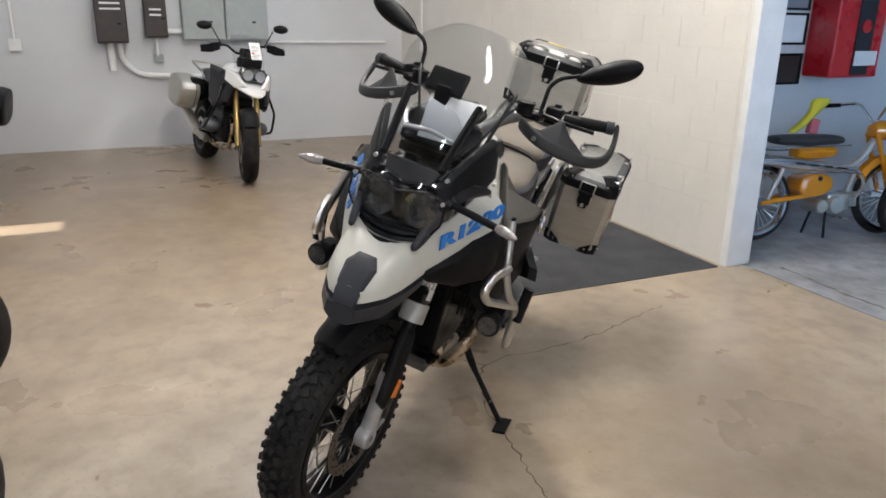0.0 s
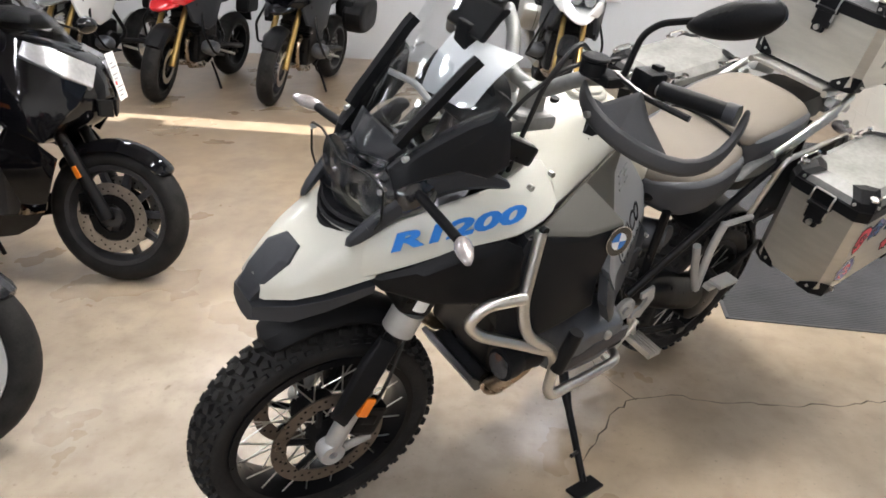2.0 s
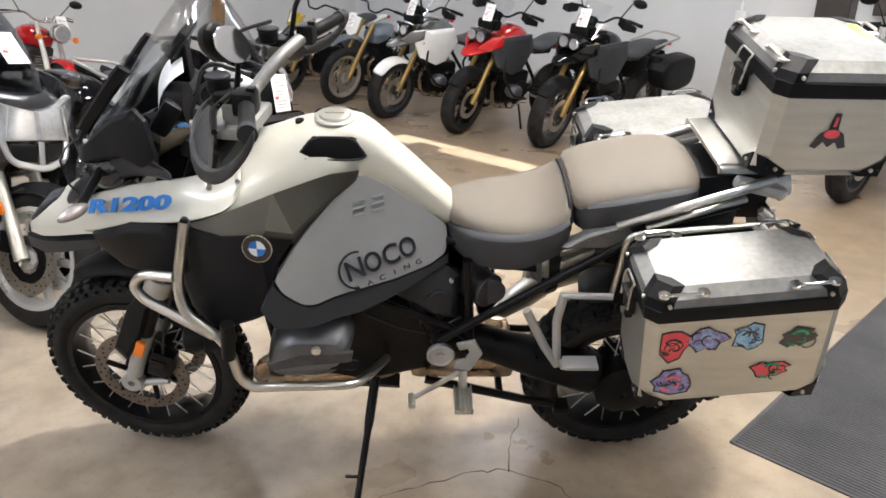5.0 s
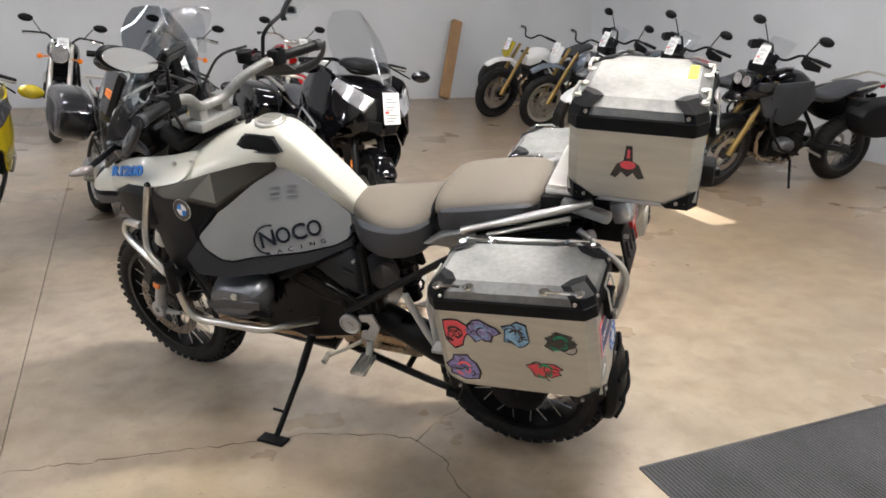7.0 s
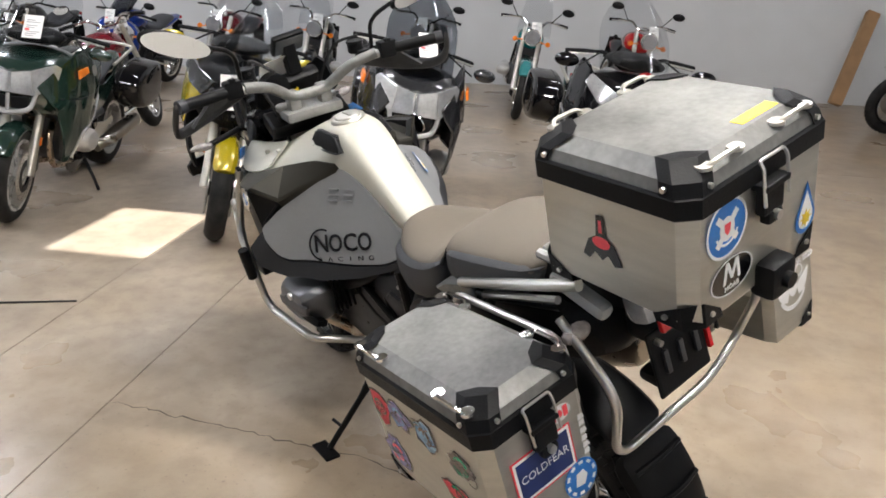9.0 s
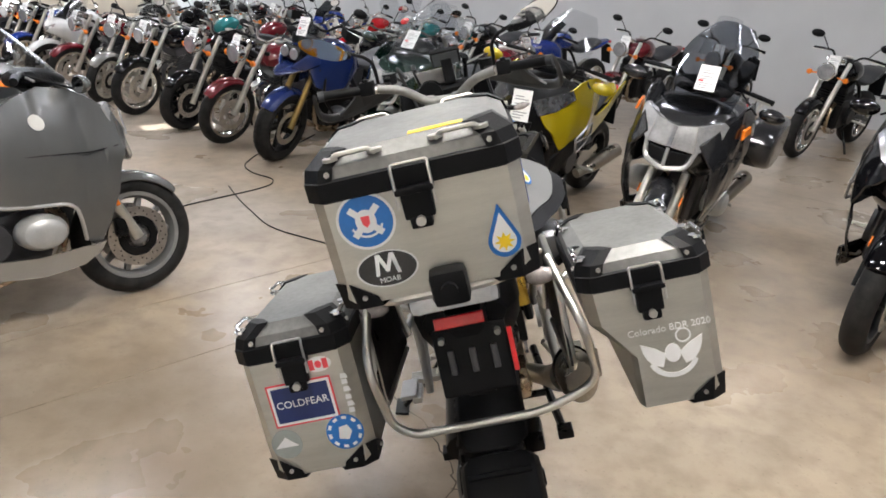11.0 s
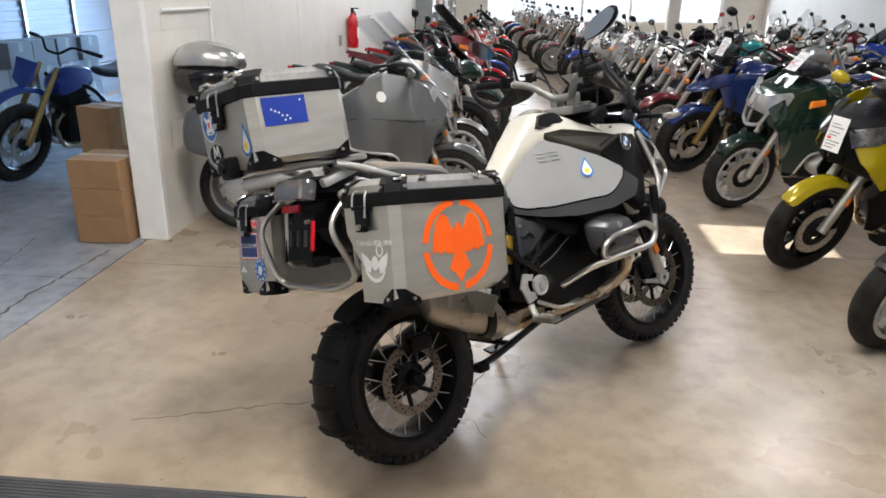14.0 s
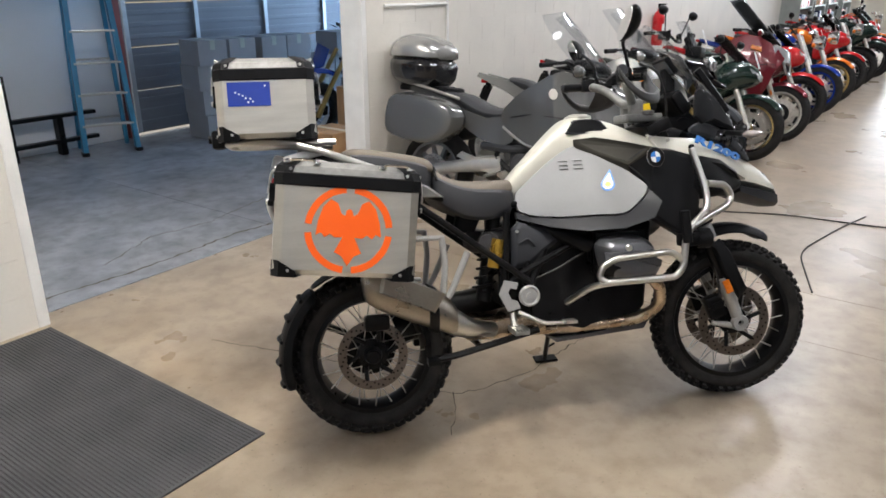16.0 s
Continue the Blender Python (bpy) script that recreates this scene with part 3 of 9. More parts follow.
for x in (2.60, 3.55, 4.65, 5.75, 6.85, 8.0, 9.3):
    part("strut", span((x - 0.03, GY + 0.01, 0.03), (x + 0.03, GY + 0.034, 3.38), 0.004), surf("strut_steel", (0.38, 0.39, 0.40), 0.4, 0.8), door)
part("track", span((2.42, GY - 0.06, 0), (2.505, GY - 0.003, 3.4), 0.006), surf("rust_red_track", (0.16, 0.03, 0.025), 0.5), door, "dark red door track")

# unseen lamp housings, assumed around the area lamps
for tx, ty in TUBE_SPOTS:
    lampob = thing("ceiling_light", pose(tx, ty, CEIL), "unseen white batten, assumed under the ceiling to light the hall", "ceiling light", "ceiling lights")
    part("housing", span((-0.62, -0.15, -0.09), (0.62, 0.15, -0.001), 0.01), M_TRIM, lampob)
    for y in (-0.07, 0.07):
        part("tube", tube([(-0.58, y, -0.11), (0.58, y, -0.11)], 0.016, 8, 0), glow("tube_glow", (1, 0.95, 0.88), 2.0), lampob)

# the mat
mat_ob = thing("floor_mat", pose(0, 0, 0), "black ribbed rubber mat lying along the block wall", "floor mat")
part("backing", span((-3.9, 0.85, 0.0), (-0.655, 2.50, 0.006)), M_MAT, mat_ob)
verts, faces = [], []
nrib = 190
for k in range(nrib):
    xa = -3.88 + (3.205 * k) / (nrib - 1)
    base = len(verts)
    for y in (0.865, 2.485):
        verts += [(xa - 0.0055, y, 0.006), (xa - 0.0025, y, 0.0105), (xa + 0.0025, y, 0.0105), (xa + 0.0055, y, 0.006)]
    faces += [(base, base + 1, base + 5, base + 4), (base + 1, base + 2, base + 6, base + 5), (base + 2, base + 3, base + 7, base + 6)]
me = bpy.data.meshes.new("ribs")
me.from_pydata(verts, [], faces)
me.materials.append(M_MAT)
ob = new("ribs", me)
ob.parent = mat_ob
tagged(ob, "fine raised ribs", kind="stuff")
for y in (0.855, 2.495):
    part("border", span((-3.9, y - 0.006, 0.006), (-0.655, y + 0.006, 0.009), 0.001), M_MAT, mat_ob)

# boxes and conduit on the west wall
def enclosure(name, y0, y1, z0, z1, d, mat, label, text_bars=0):
    ob = thing(name, pose(X0, 0, 0), label, "electrical box")
    part("case", span((0.0, y0, z0), (d, y1, z1), 0.012), mat, ob)
    part("cover", span((d, y0 + 0.012, z0 + 0.015), (d + 0.014, y1 - 0.012, z1 - 0.015), 0.006), mat, ob)
    part("latch", span((d + 0.014, (y0 + y1) / 2 + 0.06, z0 + 0.2), (d + 0.022, (y0 + y1) / 2 + 0.10, z0 + 0.22)), M_BLACK, ob)
    for k in range(text_bars):
        part("print", span((d + 0.0145, y0 + 0.06, z1 - 0.12 - 0.06 * k), (d + 0.0155, y1 - 0.06, z1 - 0.10 - 0.06 * k)), M_PAPER, ob, "pale printed bar")
    return ob


enclosure("meter_box", -1.16, -0.83, 1.22, 1.76, 0.22, M_BROWN, "tall dark bronze meter box on the wall", 2)
enclosure("switch_box", -0.645, -0.40, 1.28, 1.70, 0.16, M_BROWN, "small dark bronze switch box on the wall", 2)
enclosure("breaker_panel", -0.235, 0.25, 1.25, 2.1, 0.14, M_BOXGREY, "grey steel breaker panel on the wall")
enclosure("breaker_panel", 0.26, 0.76, 1.25, 2.1, 0.14, M_BOXGREY, "wide grey steel breaker panel on the wall")
for pts, r in (([(X0 + 0.08, -0.93, 1.23), (X0 + 0.08, -0.92, 1.02), (X0 + 0.06, -0.76, 0.86), (X0 + 0.06, -0.30, 0.83), (X0 + 0.06, 0.65, 0.83)], 0.030), ([(X0 + 0.05, 0.76, 1.225), (X0 + 0.05, 2.30, 1.225)], 0.014),
               ([(X0 + 0.06, -1.03, 1.23), (X0 + 0.06, -1.03, 0.91)], 0.040), ([(X0 + 0.06, -0.53, 1.29), (X0 + 0.06, -0.53, 1.07)], 0.014),
               ([(X0 + 0.05, -0.41, 1.35), (X0 + 0.05, -0.22, 1.35)], 0.034), ([(X0 + 0.04, -1.99, 2.4), (X0 + 0.04, -1.99, 1.24)], 0.014)):
    solid("conduit", tube(pts, r, 12, 0.10), M_TRIM, "painted steel conduit fixed to the white wall", "conduit", group="conduits")
solid("outlet_box", span((X0, -2.05, 1.13), (X0 + 0.05, -1.93, 1.26), 0.006), M_TRIM, "small white outlet box on the wall", "outlet box")
solid("outlet_box", span((X0, -0.57, 1.0), (X0 + 0.06, -0.47, 1.09), 0.006), M_BOXGREY, "small grey outlet box below the switch box", "outlet box")
solid("conduit", tube([(2.2, Y1 - 0.014, 1.535), (3.03, Y1 - 0.014, 1.53), (3.03, Y1 - 0.014, 1.10)], 0.012, 8, 0.02), M_TRIM, "painted conduit on the block wall", "conduit", group="conduits")
solid("conduit", tube([(3.03, Y1 - 0.014, 1.53), (3.03, Y1 - 0.014, 3.6)], 0.012, 8, 0.02), M_TRIM, "painted conduit climbing the block wall", "conduit", group="conduits")
solid("conduit", tube([(-5.98, Y1 - 0.014, 3.4), (-5.98, Y1 - 0.014, 1.24)], 0.012, 8, 0.02), M_TRIM, "painted conduit running down the block wall", "conduit", group="conduits")
solid("outlet_box", span((-6.03, Y1 - 0.05, 1.14), (-5.93, Y1 - 0.002, 1.25), 0.006), M_TRIM, "white outlet box on the block wall", "outlet box")


def extinguisher(x, y, z):
    ob = thing("fire_extinguisher", pose(x, y, z), "red fire extinguisher hung on the block wall", "extinguisher")
    part("cylinder", lathe([(0, 0), (0.07, 0), (0.078, 0.02), (0.078, 0.36), (0.06, 0.42), (0.028, 0.45), (0.028, 0.48), (0, 0.48)], 24, "z", closed=False), M_FIRE, ob)
    part("valve", join(span((-0.02, -0.02, 0.48), (0.02, 0.02, 0.53), 0.005), span((-0.02, -0.09, 0.53), (0.02, 0.02, 0.545), 0.004)), M_BLACK, ob)
    part("hose", tube([(0.02, 0, 0.5), (0.10, -0.02, 0.48), (0.11, -0.02, 0.3), (0.09, -0.03, 0.12)], 0.012, 8, 0.05), M_CABLE, ob)
    part("label", span((-0.05, -0.0795, 0.14), (0.05, -0.072, 0.28)), M_PAPER, ob)
    part("bracket", span((-0.03, 0.05, 0.1), (0.03, 0.084, 0.4), 0.004), M_STEEL, ob)


extinguisher(7.95, Y1 - 0.09, 0.86)
solid("wall_switch", span((7.45, Y1 - 0.03, 0.92), (7.53, Y1 - 0.002, 1.06), 0.005), M_BOXGREY, "small grey switch on the block wall", "switch")

for ob in [o for o in scene.objects if o.parent is None and o.type in ("MESH", "EMPTY")]:
    ob.matrix_world = ROOM @ ob.matrix_world

# ---- the motorcycle in the middle ----
HERO = pose(-0.0530, -0.0955, 0, 0, 0, -47.8) @ pose(0, 0, 0, -15.4)
RC, RR = Vector((-0.755, 0.02, 0.340)), 0.331
FC, FR = Vector((0.805, -0.004, 0.351)), 0.340
STEER = -8.0
AX0, AXD = Vector((0.455, 0, 1.17)), Vector((0.39, 0, -0.92)).normalized()
STM = Matrix.Translation(AX0) @ Matrix.Rotation(radians(-STEER), 4, AXD) @ Matrix.Translation(-AX0)
hero = thing("motorcycle", HERO, "white and silver adventure motorcycle with aluminium luggage on its side stand", "motorcycle")


def tyre_drop(y, w):
    """How far the tyre's crown falls away at y across."""
    rc = w * 0.60
    return rc - math.sqrt(max(0.0, rc * rc - y * y))


def tread_blocks(r, w, n, rows):
    """Tread blocks laid round a tyre; each row is (across, width, length, phase, skew)."""
    bm = B()
    for across, bw, bl, ph, skew in rows:
        lean = math.asin(max(-1, min(1, across / (w * 0.60))))
        for k in range(n):
            a = 2 * math.pi * (k + ph) / n
            m = Matrix.Rotation(-a, 4, "Y") @ Matrix.Translation((r - 0.0085 - tyre_drop(across, w), across, 0)) @ Matrix.Rotation(lean, 4, "Z") @ Matrix.Rotation(skew, 4, "X")
            x0, x1, b0, b1, l0, l1 = -0.010, 0.0085, bw / 2, bw / 2 - 0.0025, bl / 2 - 0.002, bl / 2 - 0.0055
            v = [bm.verts.new(m @ Vector(p)) for p in ((x0, -b0, -l0), (x0, b0, -l0), (x0, b0, l0), (x0, -b0, l0), (x1, -b1, -l1), (x1, b1, -l1), (x1, b1, l1), (x1, -b1, l1))]
            for f in ((4, 5, 6, 7), (0, 1, 5, 4), (1, 2, 6, 5), (2, 3, 7, 6), (3, 0, 4, 7)):
                bm.faces.new([v[i] for i in f])
    return bm


def knobby_tyre(r, w, n, rows, rim):
    h = w / 2
    crown = [(r - 0.0125 - tyre_drop(q * h, w), q * h) for q in (0.97, 0.9, 0.75, 0.55, 0.3, 0.0)]
    prof = [(rim, h * 0.62), (rim + 0.012, h * 0.80), (rim + (crown[0][0] - rim) * 0.6, h * 0.98)] + crown
    prof = prof + [(a, -b) for a, b in prof[-2::-1]]
    return lathe(prof, 72)


def spoked_wheel(name, c, r, w, rim, rows, n, discs, m, parent):
    """Hub with rim, tyre, spokes and brake discs under it; m turns it with the steering."""
    place = m @ Matrix.Translation(c)
    hub = part(name, moved(lathe([(0.012, -0.10), (0.03, -0.10), (0.036, -0.07), (0.062, -0.06), (0.062, -0.045), (0.040, -0.03), (0.040, 0.03), (0.062, 0.045), (0.062, 0.06), (0.036, 0.07), (0.03, 0.10), (0.012, 0.10)], 32), place), M_FRAME, parent, "black hub of a wire-spoked wheel")
    part("tyre", moved(knobby_tyre(r, w, n, rows, rim), place), M_RUBBER, hub, "black knobbly dual-sport tyre", angle=50)
    tagged(part("tread", moved(tread_blocks(r, w, n, rows), place), M_RUBBER, hub, "raised tread blocks"), kind="stuff")
    hw = w * 0.36
    part("rim", moved(lathe([(rim + 0.010, hw), (rim + 0.012, hw + 0.010), (rim - 0.006, hw + 0.012), (rim - 0.014, hw * 0.8), (rim - 0.020, hw * 0.3), (rim - 0.022, 0), (rim - 0.020, -hw * 0.3), (rim - 0.014, -hw * 0.8),
                                        (rim - 0.006, -hw - 0.012), (rim + 0.012, -hw - 0.010), (rim + 0.010, -hw), (rim - 0.004, -hw * 0.6), (rim - 0.004, hw * 0.6)], 72), place), M_FRAME, hub, "black wheel rim")
    L = rim - 0.062
    for k in range(40):
        a = 2 * math.pi * k / 40
        s = 1 if k % 2 else -1
        t = a + (0.55 if (k // 2) % 2 else -0.55)
        p0 = Vector((0.060 * math.cos(t), s * 0.052, 0.060 * math.sin(t)))
        p1 = Vector(((rim - 0.012) * math.cos(a), s * hw * 0.85, (rim - 0.012) * math.sin(a)))
        part("spoke", moved(tube([p0, p1], 0.0022, 5, 0), place), M_STEEL, hub)
    for s, rad in discs:
        dm = join(lathe([(rad, s * 0.072 + 0.0025), (rad, s * 0.072 - 0.0025), (rad * 0.74, s * 0.072 - 0.0025), (rad * 0.74, s * 0.072 + 0.0025)], 56), B())
        part("brake_disc", moved(dm, place), M_DISCB, hub, "drilled steel brake disc")
        for k in range(6):
            a = 2 * math.pi * k / 6
            part("disc_carrier", moved(tube([(0.055 * math.cos(a), s * 0.064, 0.055 * math.sin(a)), (rad * 0.76 * math.cos(a + 0.25), s * 0.072, rad * 0.76 * math.sin(a + 0.25))], 0.009, 8, 0), place), M_FRAME, hub)
        holes = B()
        for k in range(48):
            a = 2 * math.pi * k / 48
            rr = rad * (0.80 + 0.06 * (k % 3))
            holes = join(holes, disc(0.0042, 0.0062, 6, "y", (rr * math.cos(a), s * 0.072, rr * math.sin(a))))
        tagged(part("hole_pattern", moved(holes, place), M_BLACK, hub), kind="stuff")
    return hub


I4 = Matrix.Identity(4)
FROWS = [(0.013, 0.024, 0.034, 0.0, 0.45), (-0.013, 0.024, 0.034, 0.5, -0.45), (0.037, 0.020, 0.030, 0.25, -0.3), (-0.037, 0.020, 0.030, 0.75, 0.3), (0.055, 0.014, 0.026, 0.8, 0.0), (-0.055, 0.014, 0.026, 0.3, 0.0)]
RROWS = [(0.019, 0.034, 0.036, 0.0, 0.35), (-0.019, 0.034, 0.036, 0.5, -0.35), (0.052, 0.026, 0.034, 0.25, -0.25), (-0.052, 0.026, 0.034, 0.75, 0.25), (0.075, 0.018, 0.030, 0.8, 0.0), (-0.075, 0.018, 0.030, 0.3, 0.0)]
spoked_wheel("front_wheel", FC, FR, 0.128, 0.243, FROWS, 50, ((1, 0.155), (-1, 0.155)), STM, hero)
spoked_wheel("rear_wheel", RC, RR, 0.172, 0.222, RROWS, 42, ((-1, 0.138),), I4, hero)


def steer(bm):
    return moved(bm, STM)


def both(name, make, mat, label="", angle=38, sub=0, turned=False):
    """The same part on both sides; make(s) builds it for the side s."""
    for s in (1, -1):
        bm = make(s)
        part(name, steer(bm) if turned else bm, mat, hero, label, angle, sub)


# fork, calipers, fender
both("fork_slider", lambda s: tube([(0.812, 0.105 * s, 0.365), (0.74, 0.105 * s, 0.55)], 0.026, 14, 0, (0.024, 0.027)), M_CASTSILVER, "silver fork slider", turned=True)
both("fork_foot", lambda s: join(lathe([(0.012, -0.022), (0.032, -0.022), (0.036, -0.014), (0.036, 0.014), (0.032, 0.022), (0.012, 0.022)], 20, "y", (0.815, 0.105 * s, 0.350)), tube([(0.80, 0.10 * s, 0.335), (0.70, 0.10 * s, 0.352)], 0.012, 10, 0, (0.015, 0.009))), M_CASTSILVER, turned=True)
both("fork_tube", lambda s: tube([(0.74, 0.105 * s, 0.55), (0.47, 0.105 * s, 1.18)], 0.024, 14, 0), M_FRAME, turned=True)
both("fork_guard", lambda s: panel([(0.835, 0.132 * s, 0.50), (0.80, 0.138 * s, 0.46), (0.735, 0.138 * s, 0.56), (0.682, 0.136 * s, 0.69), (0.722, 0.12 * s, 0.715), (0.765, 0.125 * s, 0.66)], 0.01, 0.012 , 0.75, 1, (0, s, 0)), M_BLACK, turned=True)
both("reflector", lambda s: box((0.03, 0.012, 0.058), (0.748, 0.142 * s, 0.515), 0.004, pose(0, 0, 0, 0, -23)), M_ORANGE, "amber fork reflector", turned=True)
both("fork_collar", lambda s: tube([(0.672, 0.105 * s, 0.715), (0.648, 0.105 * s, 0.772)], 0.041, 16, 0), M_CASTSILVER, "silver fork collar", turned=True)
part("year_sticker", steer(join(moved(lathe([(0.036, -0.034), (0.036, 0.034), (0.024, 0.034), (0.024, -0.034)], 24, "z"), pose(0.628, 0.105, 0.818, 0, -23)))), M_PAPER, hero, "white year sticker on the fork tube")
part("year_print", steer(lettering("202", 0.032, wallplane((0.655, 0.1295, 0.838), (0.72, 0.62, 0.3)), 0.0008)), M_INK, hero)
both("brake_caliper", lambda s: join(box((0.075, 0.055, 0.10), (0.715, 0.085 * s, 0.42), 0.012, pose(0, 0, 0, 0, -20)), box((0.05, 0.065, 0.03), (0.72, 0.085 * s, 0.43), 0.006, pose(0, 0, 0, 0, -20))), M_FRAME, turned=True)
fend = []
for k in range(7):
    a = radians(62 + 58 * k / 6)
    r0 = FR + 0.058 + 0.022 * math.sin(math.pi * k / 6)
    c, s = math.cos(a), math.sin(a)
    w = 0.072 - 0.014 * (k == 0)
    ring = [(FC.x + r0 * c, y, FC.z + r0 * s) for y in (w * 0.6, 0, -w * 0.6)]
    low = [(FC.x + (r0 - d) * c, y, FC.z + (r0 - d) * s) for y, d in ((-w, 0.040), (-w + 0.006, 0.044), (0, 0.012), (w - 0.006, 0.044), (w, 0.040))]
    fend.append(ring + low)
part("front_fender", steer(loft(fend)), M_BLACK, hero, "matt black front fender", sub=1)
part("fork_bridge", steer(join(box((0.10, 0.29, 0.05), (0.46, 0, 1.185), 0.012, pose(0, 0, 0, 0, -23)), box((0.07, 0.12, 0.06), (0.47, 0, 1.20), 0.012))), M_FRAME, hero, "black fork bridge")
part("fork_lower", steer(join(box((0.09, 0.27, 0.06), (0.64, 0, 0.80), 0.014, pose(0, 0, 0, 0, -23)))), M_FRAME, hero)

# engine, frame, exhaust
part("engine_block", join(slab([(0.36, 0.46), (0.40, 0.80), (0.30, 0.86), (-0.02, 0.83), (-0.14, 0.72), (-0.12, 0.44), (0.10, 0.38), (0.30, 0.40)], -0.13, 0.13, 0.012), box((0.20, 0.34, 0.16), (0.22, 0, 0.72), 0.03)), M_FRAME, hero, "black boxer engine block")
both("cylinder", lambda s: box((0.15, 0.1, 0.12), (0.22, 0.19 * s, 0.695), 0.01), M_FRAME)
for k in range(5):
    both("cooling_fin", lambda s: box((0.20 - 0.01 * (k % 2), 0.010, 0.16), (0.22, (0.165 + 0.016 * k) * s, 0.695), 0.004), M_FRAME)


def squarish(cx, cz, sx, sz, n, skew):
    out = []
    for k in range(n):
        a = 2 * math.pi * k / n
        c, q = math.cos(a), math.sin(a)
        f = 1 / max(abs(c), abs(q)) ** 0.8
        out.append((cx + sx * c * f + skew * q * f, cz + sz * q * f))
    return out


def valve_cover(s):
    rings = [[(x, y * s, z) for x, z in squarish(0.222, 0.676 + dz, sx * 0.90, sz * 0.90, 20, -0.022)] for y, sx, sz, dz in ((0.225, 0.118, 0.090, 0), (0.245, 0.128, 0.098, 0), (0.285, 0.126, 0.096, 0), (0.325, 0.114, 0.084, 0.002), (0.345, 0.098, 0.066, 0.006), (0.352, 0.06, 0.036, 0.008))]
    return loft(rings)


both("valve_cover", valve_cover, M_VALVE, "grey valve cover", 30, 1)
both("cover_rib", lambda s: panel([(0.325, 0.345 * s, 0.641), (0.335, 0.342 * s, 0.666), (0.24, 0.352 * s, 0.711), (0.10, 0.345 * s, 0.711), (0.105, 0.350 * s, 0.681), (0.22, 0.358 * s, 0.676)], 0.010, 0.005, 0.8, 1, (0, s, 0)), M_CAST, "dark rib across the valve cover", 20)
both("cover_bolt", lambda s: disc(0.013, 0.014, 14, "y", (0.197, 0.350 * s, 0.722), 0.003), M_STEEL)
both("cover_skirt", lambda s: panel([(0.335, 0.30 * s, 0.615), (0.10, 0.30 * s, 0.612), (0.085, 0.335 * s, 0.640), (0.12, 0.345 * s, 0.655), (0.33, 0.345 * s, 0.650)], 0.02, 0.006, 0.8, 1, (0, s, -0.5)), M_BLACK)
both("throttle_body", lambda s: tube([(0.12, 0.17 * s, 0.72), (0.03, 0.145 * s, 0.76), (-0.04, 0.10 * s, 0.80)], 0.030, 12, 0.03), M_BLACK)
both("header_pipe", lambda s: tube([(0.30, 0.24 * s, 0.61), (0.37, 0.24 * s, 0.56), (0.40, 0.20 * s, 0.47), (0.34, 0.13 * s, 0.405), (0.05, 0.10 * s, 0.385), (-0.20, -0.02, 0.385)], 0.024, 12, 0.06), M_COPPER, "heat-stained header pipe")
part("collector", box((0.34, 0.22, 0.09), (-0.22, 0, 0.41), 0.03), M_COPPER, hero)
part("link_pipe", tube([(-0.28, -0.10, 0.41), (-0.40, -0.19, 0.44), (-0.50, -0.22, 0.50)], 0.038, 14, 0.05, (0.032, 0.050)), M_STEEL, hero, "bright exhaust link pipe")


def muffler():
    rings = []
    for x, z, sy, sz in ((-0.44, 0.485, 0.05, 0.06), (-0.50, 0.52, 0.055, 0.075), (-0.62, 0.575, 0.058, 0.085), (-0.76, 0.64, 0.058, 0.085), (-0.80, 0.66, 0.045, 0.07)):
        rings.append([(x, -0.245 + sy * math.cos(a), z + sz * math.sin(a)) for a in (2 * math.pi * k / 18 for k in range(18))])
    return loft(rings)


part("muffler", muffler(), M_MUFF, hero, "bronze-toned steel muffler", sub=1)
part("muffler_strap", loft([[(x, -0.245 + 0.063 * math.cos(a), z + 0.088 * math.sin(a)) for a in (2 * math.pi * k / 18 for k in range(18))] for x, z in ((-0.525, 0.53), (-0.56, 0.548))]), M_FRAME, hero)
part("heat_shield", panel([(-0.50, -0.305, 0.60), (-0.72, -0.307, 0.70), (-0.74, -0.305, 0.62), (-0.54, -0.306, 0.53)], 0.004, 0.006, 0.9, 1, (0, -1, 0)), M_MUFF, hero)
part("skid_plate", slab([(0.40, 0.42), (0.36, 0.36), (-0.02, 0.335), (-0.02, 0.35), (0.34, 0.38), (0.385, 0.43)], -0.12, 0.12, 0.004), M_CAST, hero, "dull grey skid plate")
both("frame_tube", lambda s: tube([(0.30, 0.09 * s, 1.02), (0.0, 0.105 * s, 0.84), (-0.14, 0.15 * s, 0.56)], 0.018, 10, 0.05), M_FRAME)
both("frame_brace", lambda s: tube([(-0.14, 0.14 * s, 0.58), (-0.12, 0.115 * s, 0.80), (-0.10, 0.07 * s, 0.92)], 0.016, 10, 0.03), M_FRAME)
both("subframe_tube", lambda s: tube([(-0.14, 0.175 * s, 0.60), (-0.475, 0.185 * s, 0.853), (-0.66, 0.19 * s, 0.99)], 0.013, 10, 0.03), M_FRAME)
both("subframe_rail", lambda s: tube([(-0.10, 0.06 * s, 0.90), (-0.35, 0.15 * s, 0.90), (-0.60, 0.17 * s, 0.985), (-0.92, 0.16 * s, 1.08)], 0.014, 10, 0.05), M_FRAME)
both("pivot_cover", lambda s: join(lathe([(0, 0.172 * s), (0.040, 0.172 * s), (0.042, 0.178 * s), (0.042, 0.188 * s), (0.036, 0.192 * s), (0.030, 0.186 * s), (0, 0.186 * s)], 28, "y", (-0.145, 0, 0.545), False), disc(0.014, 0.01, 14, "y", (-0.145, 0.19 * s, 0.545))), M_CASTSILVER, "round aluminium pivot cover")
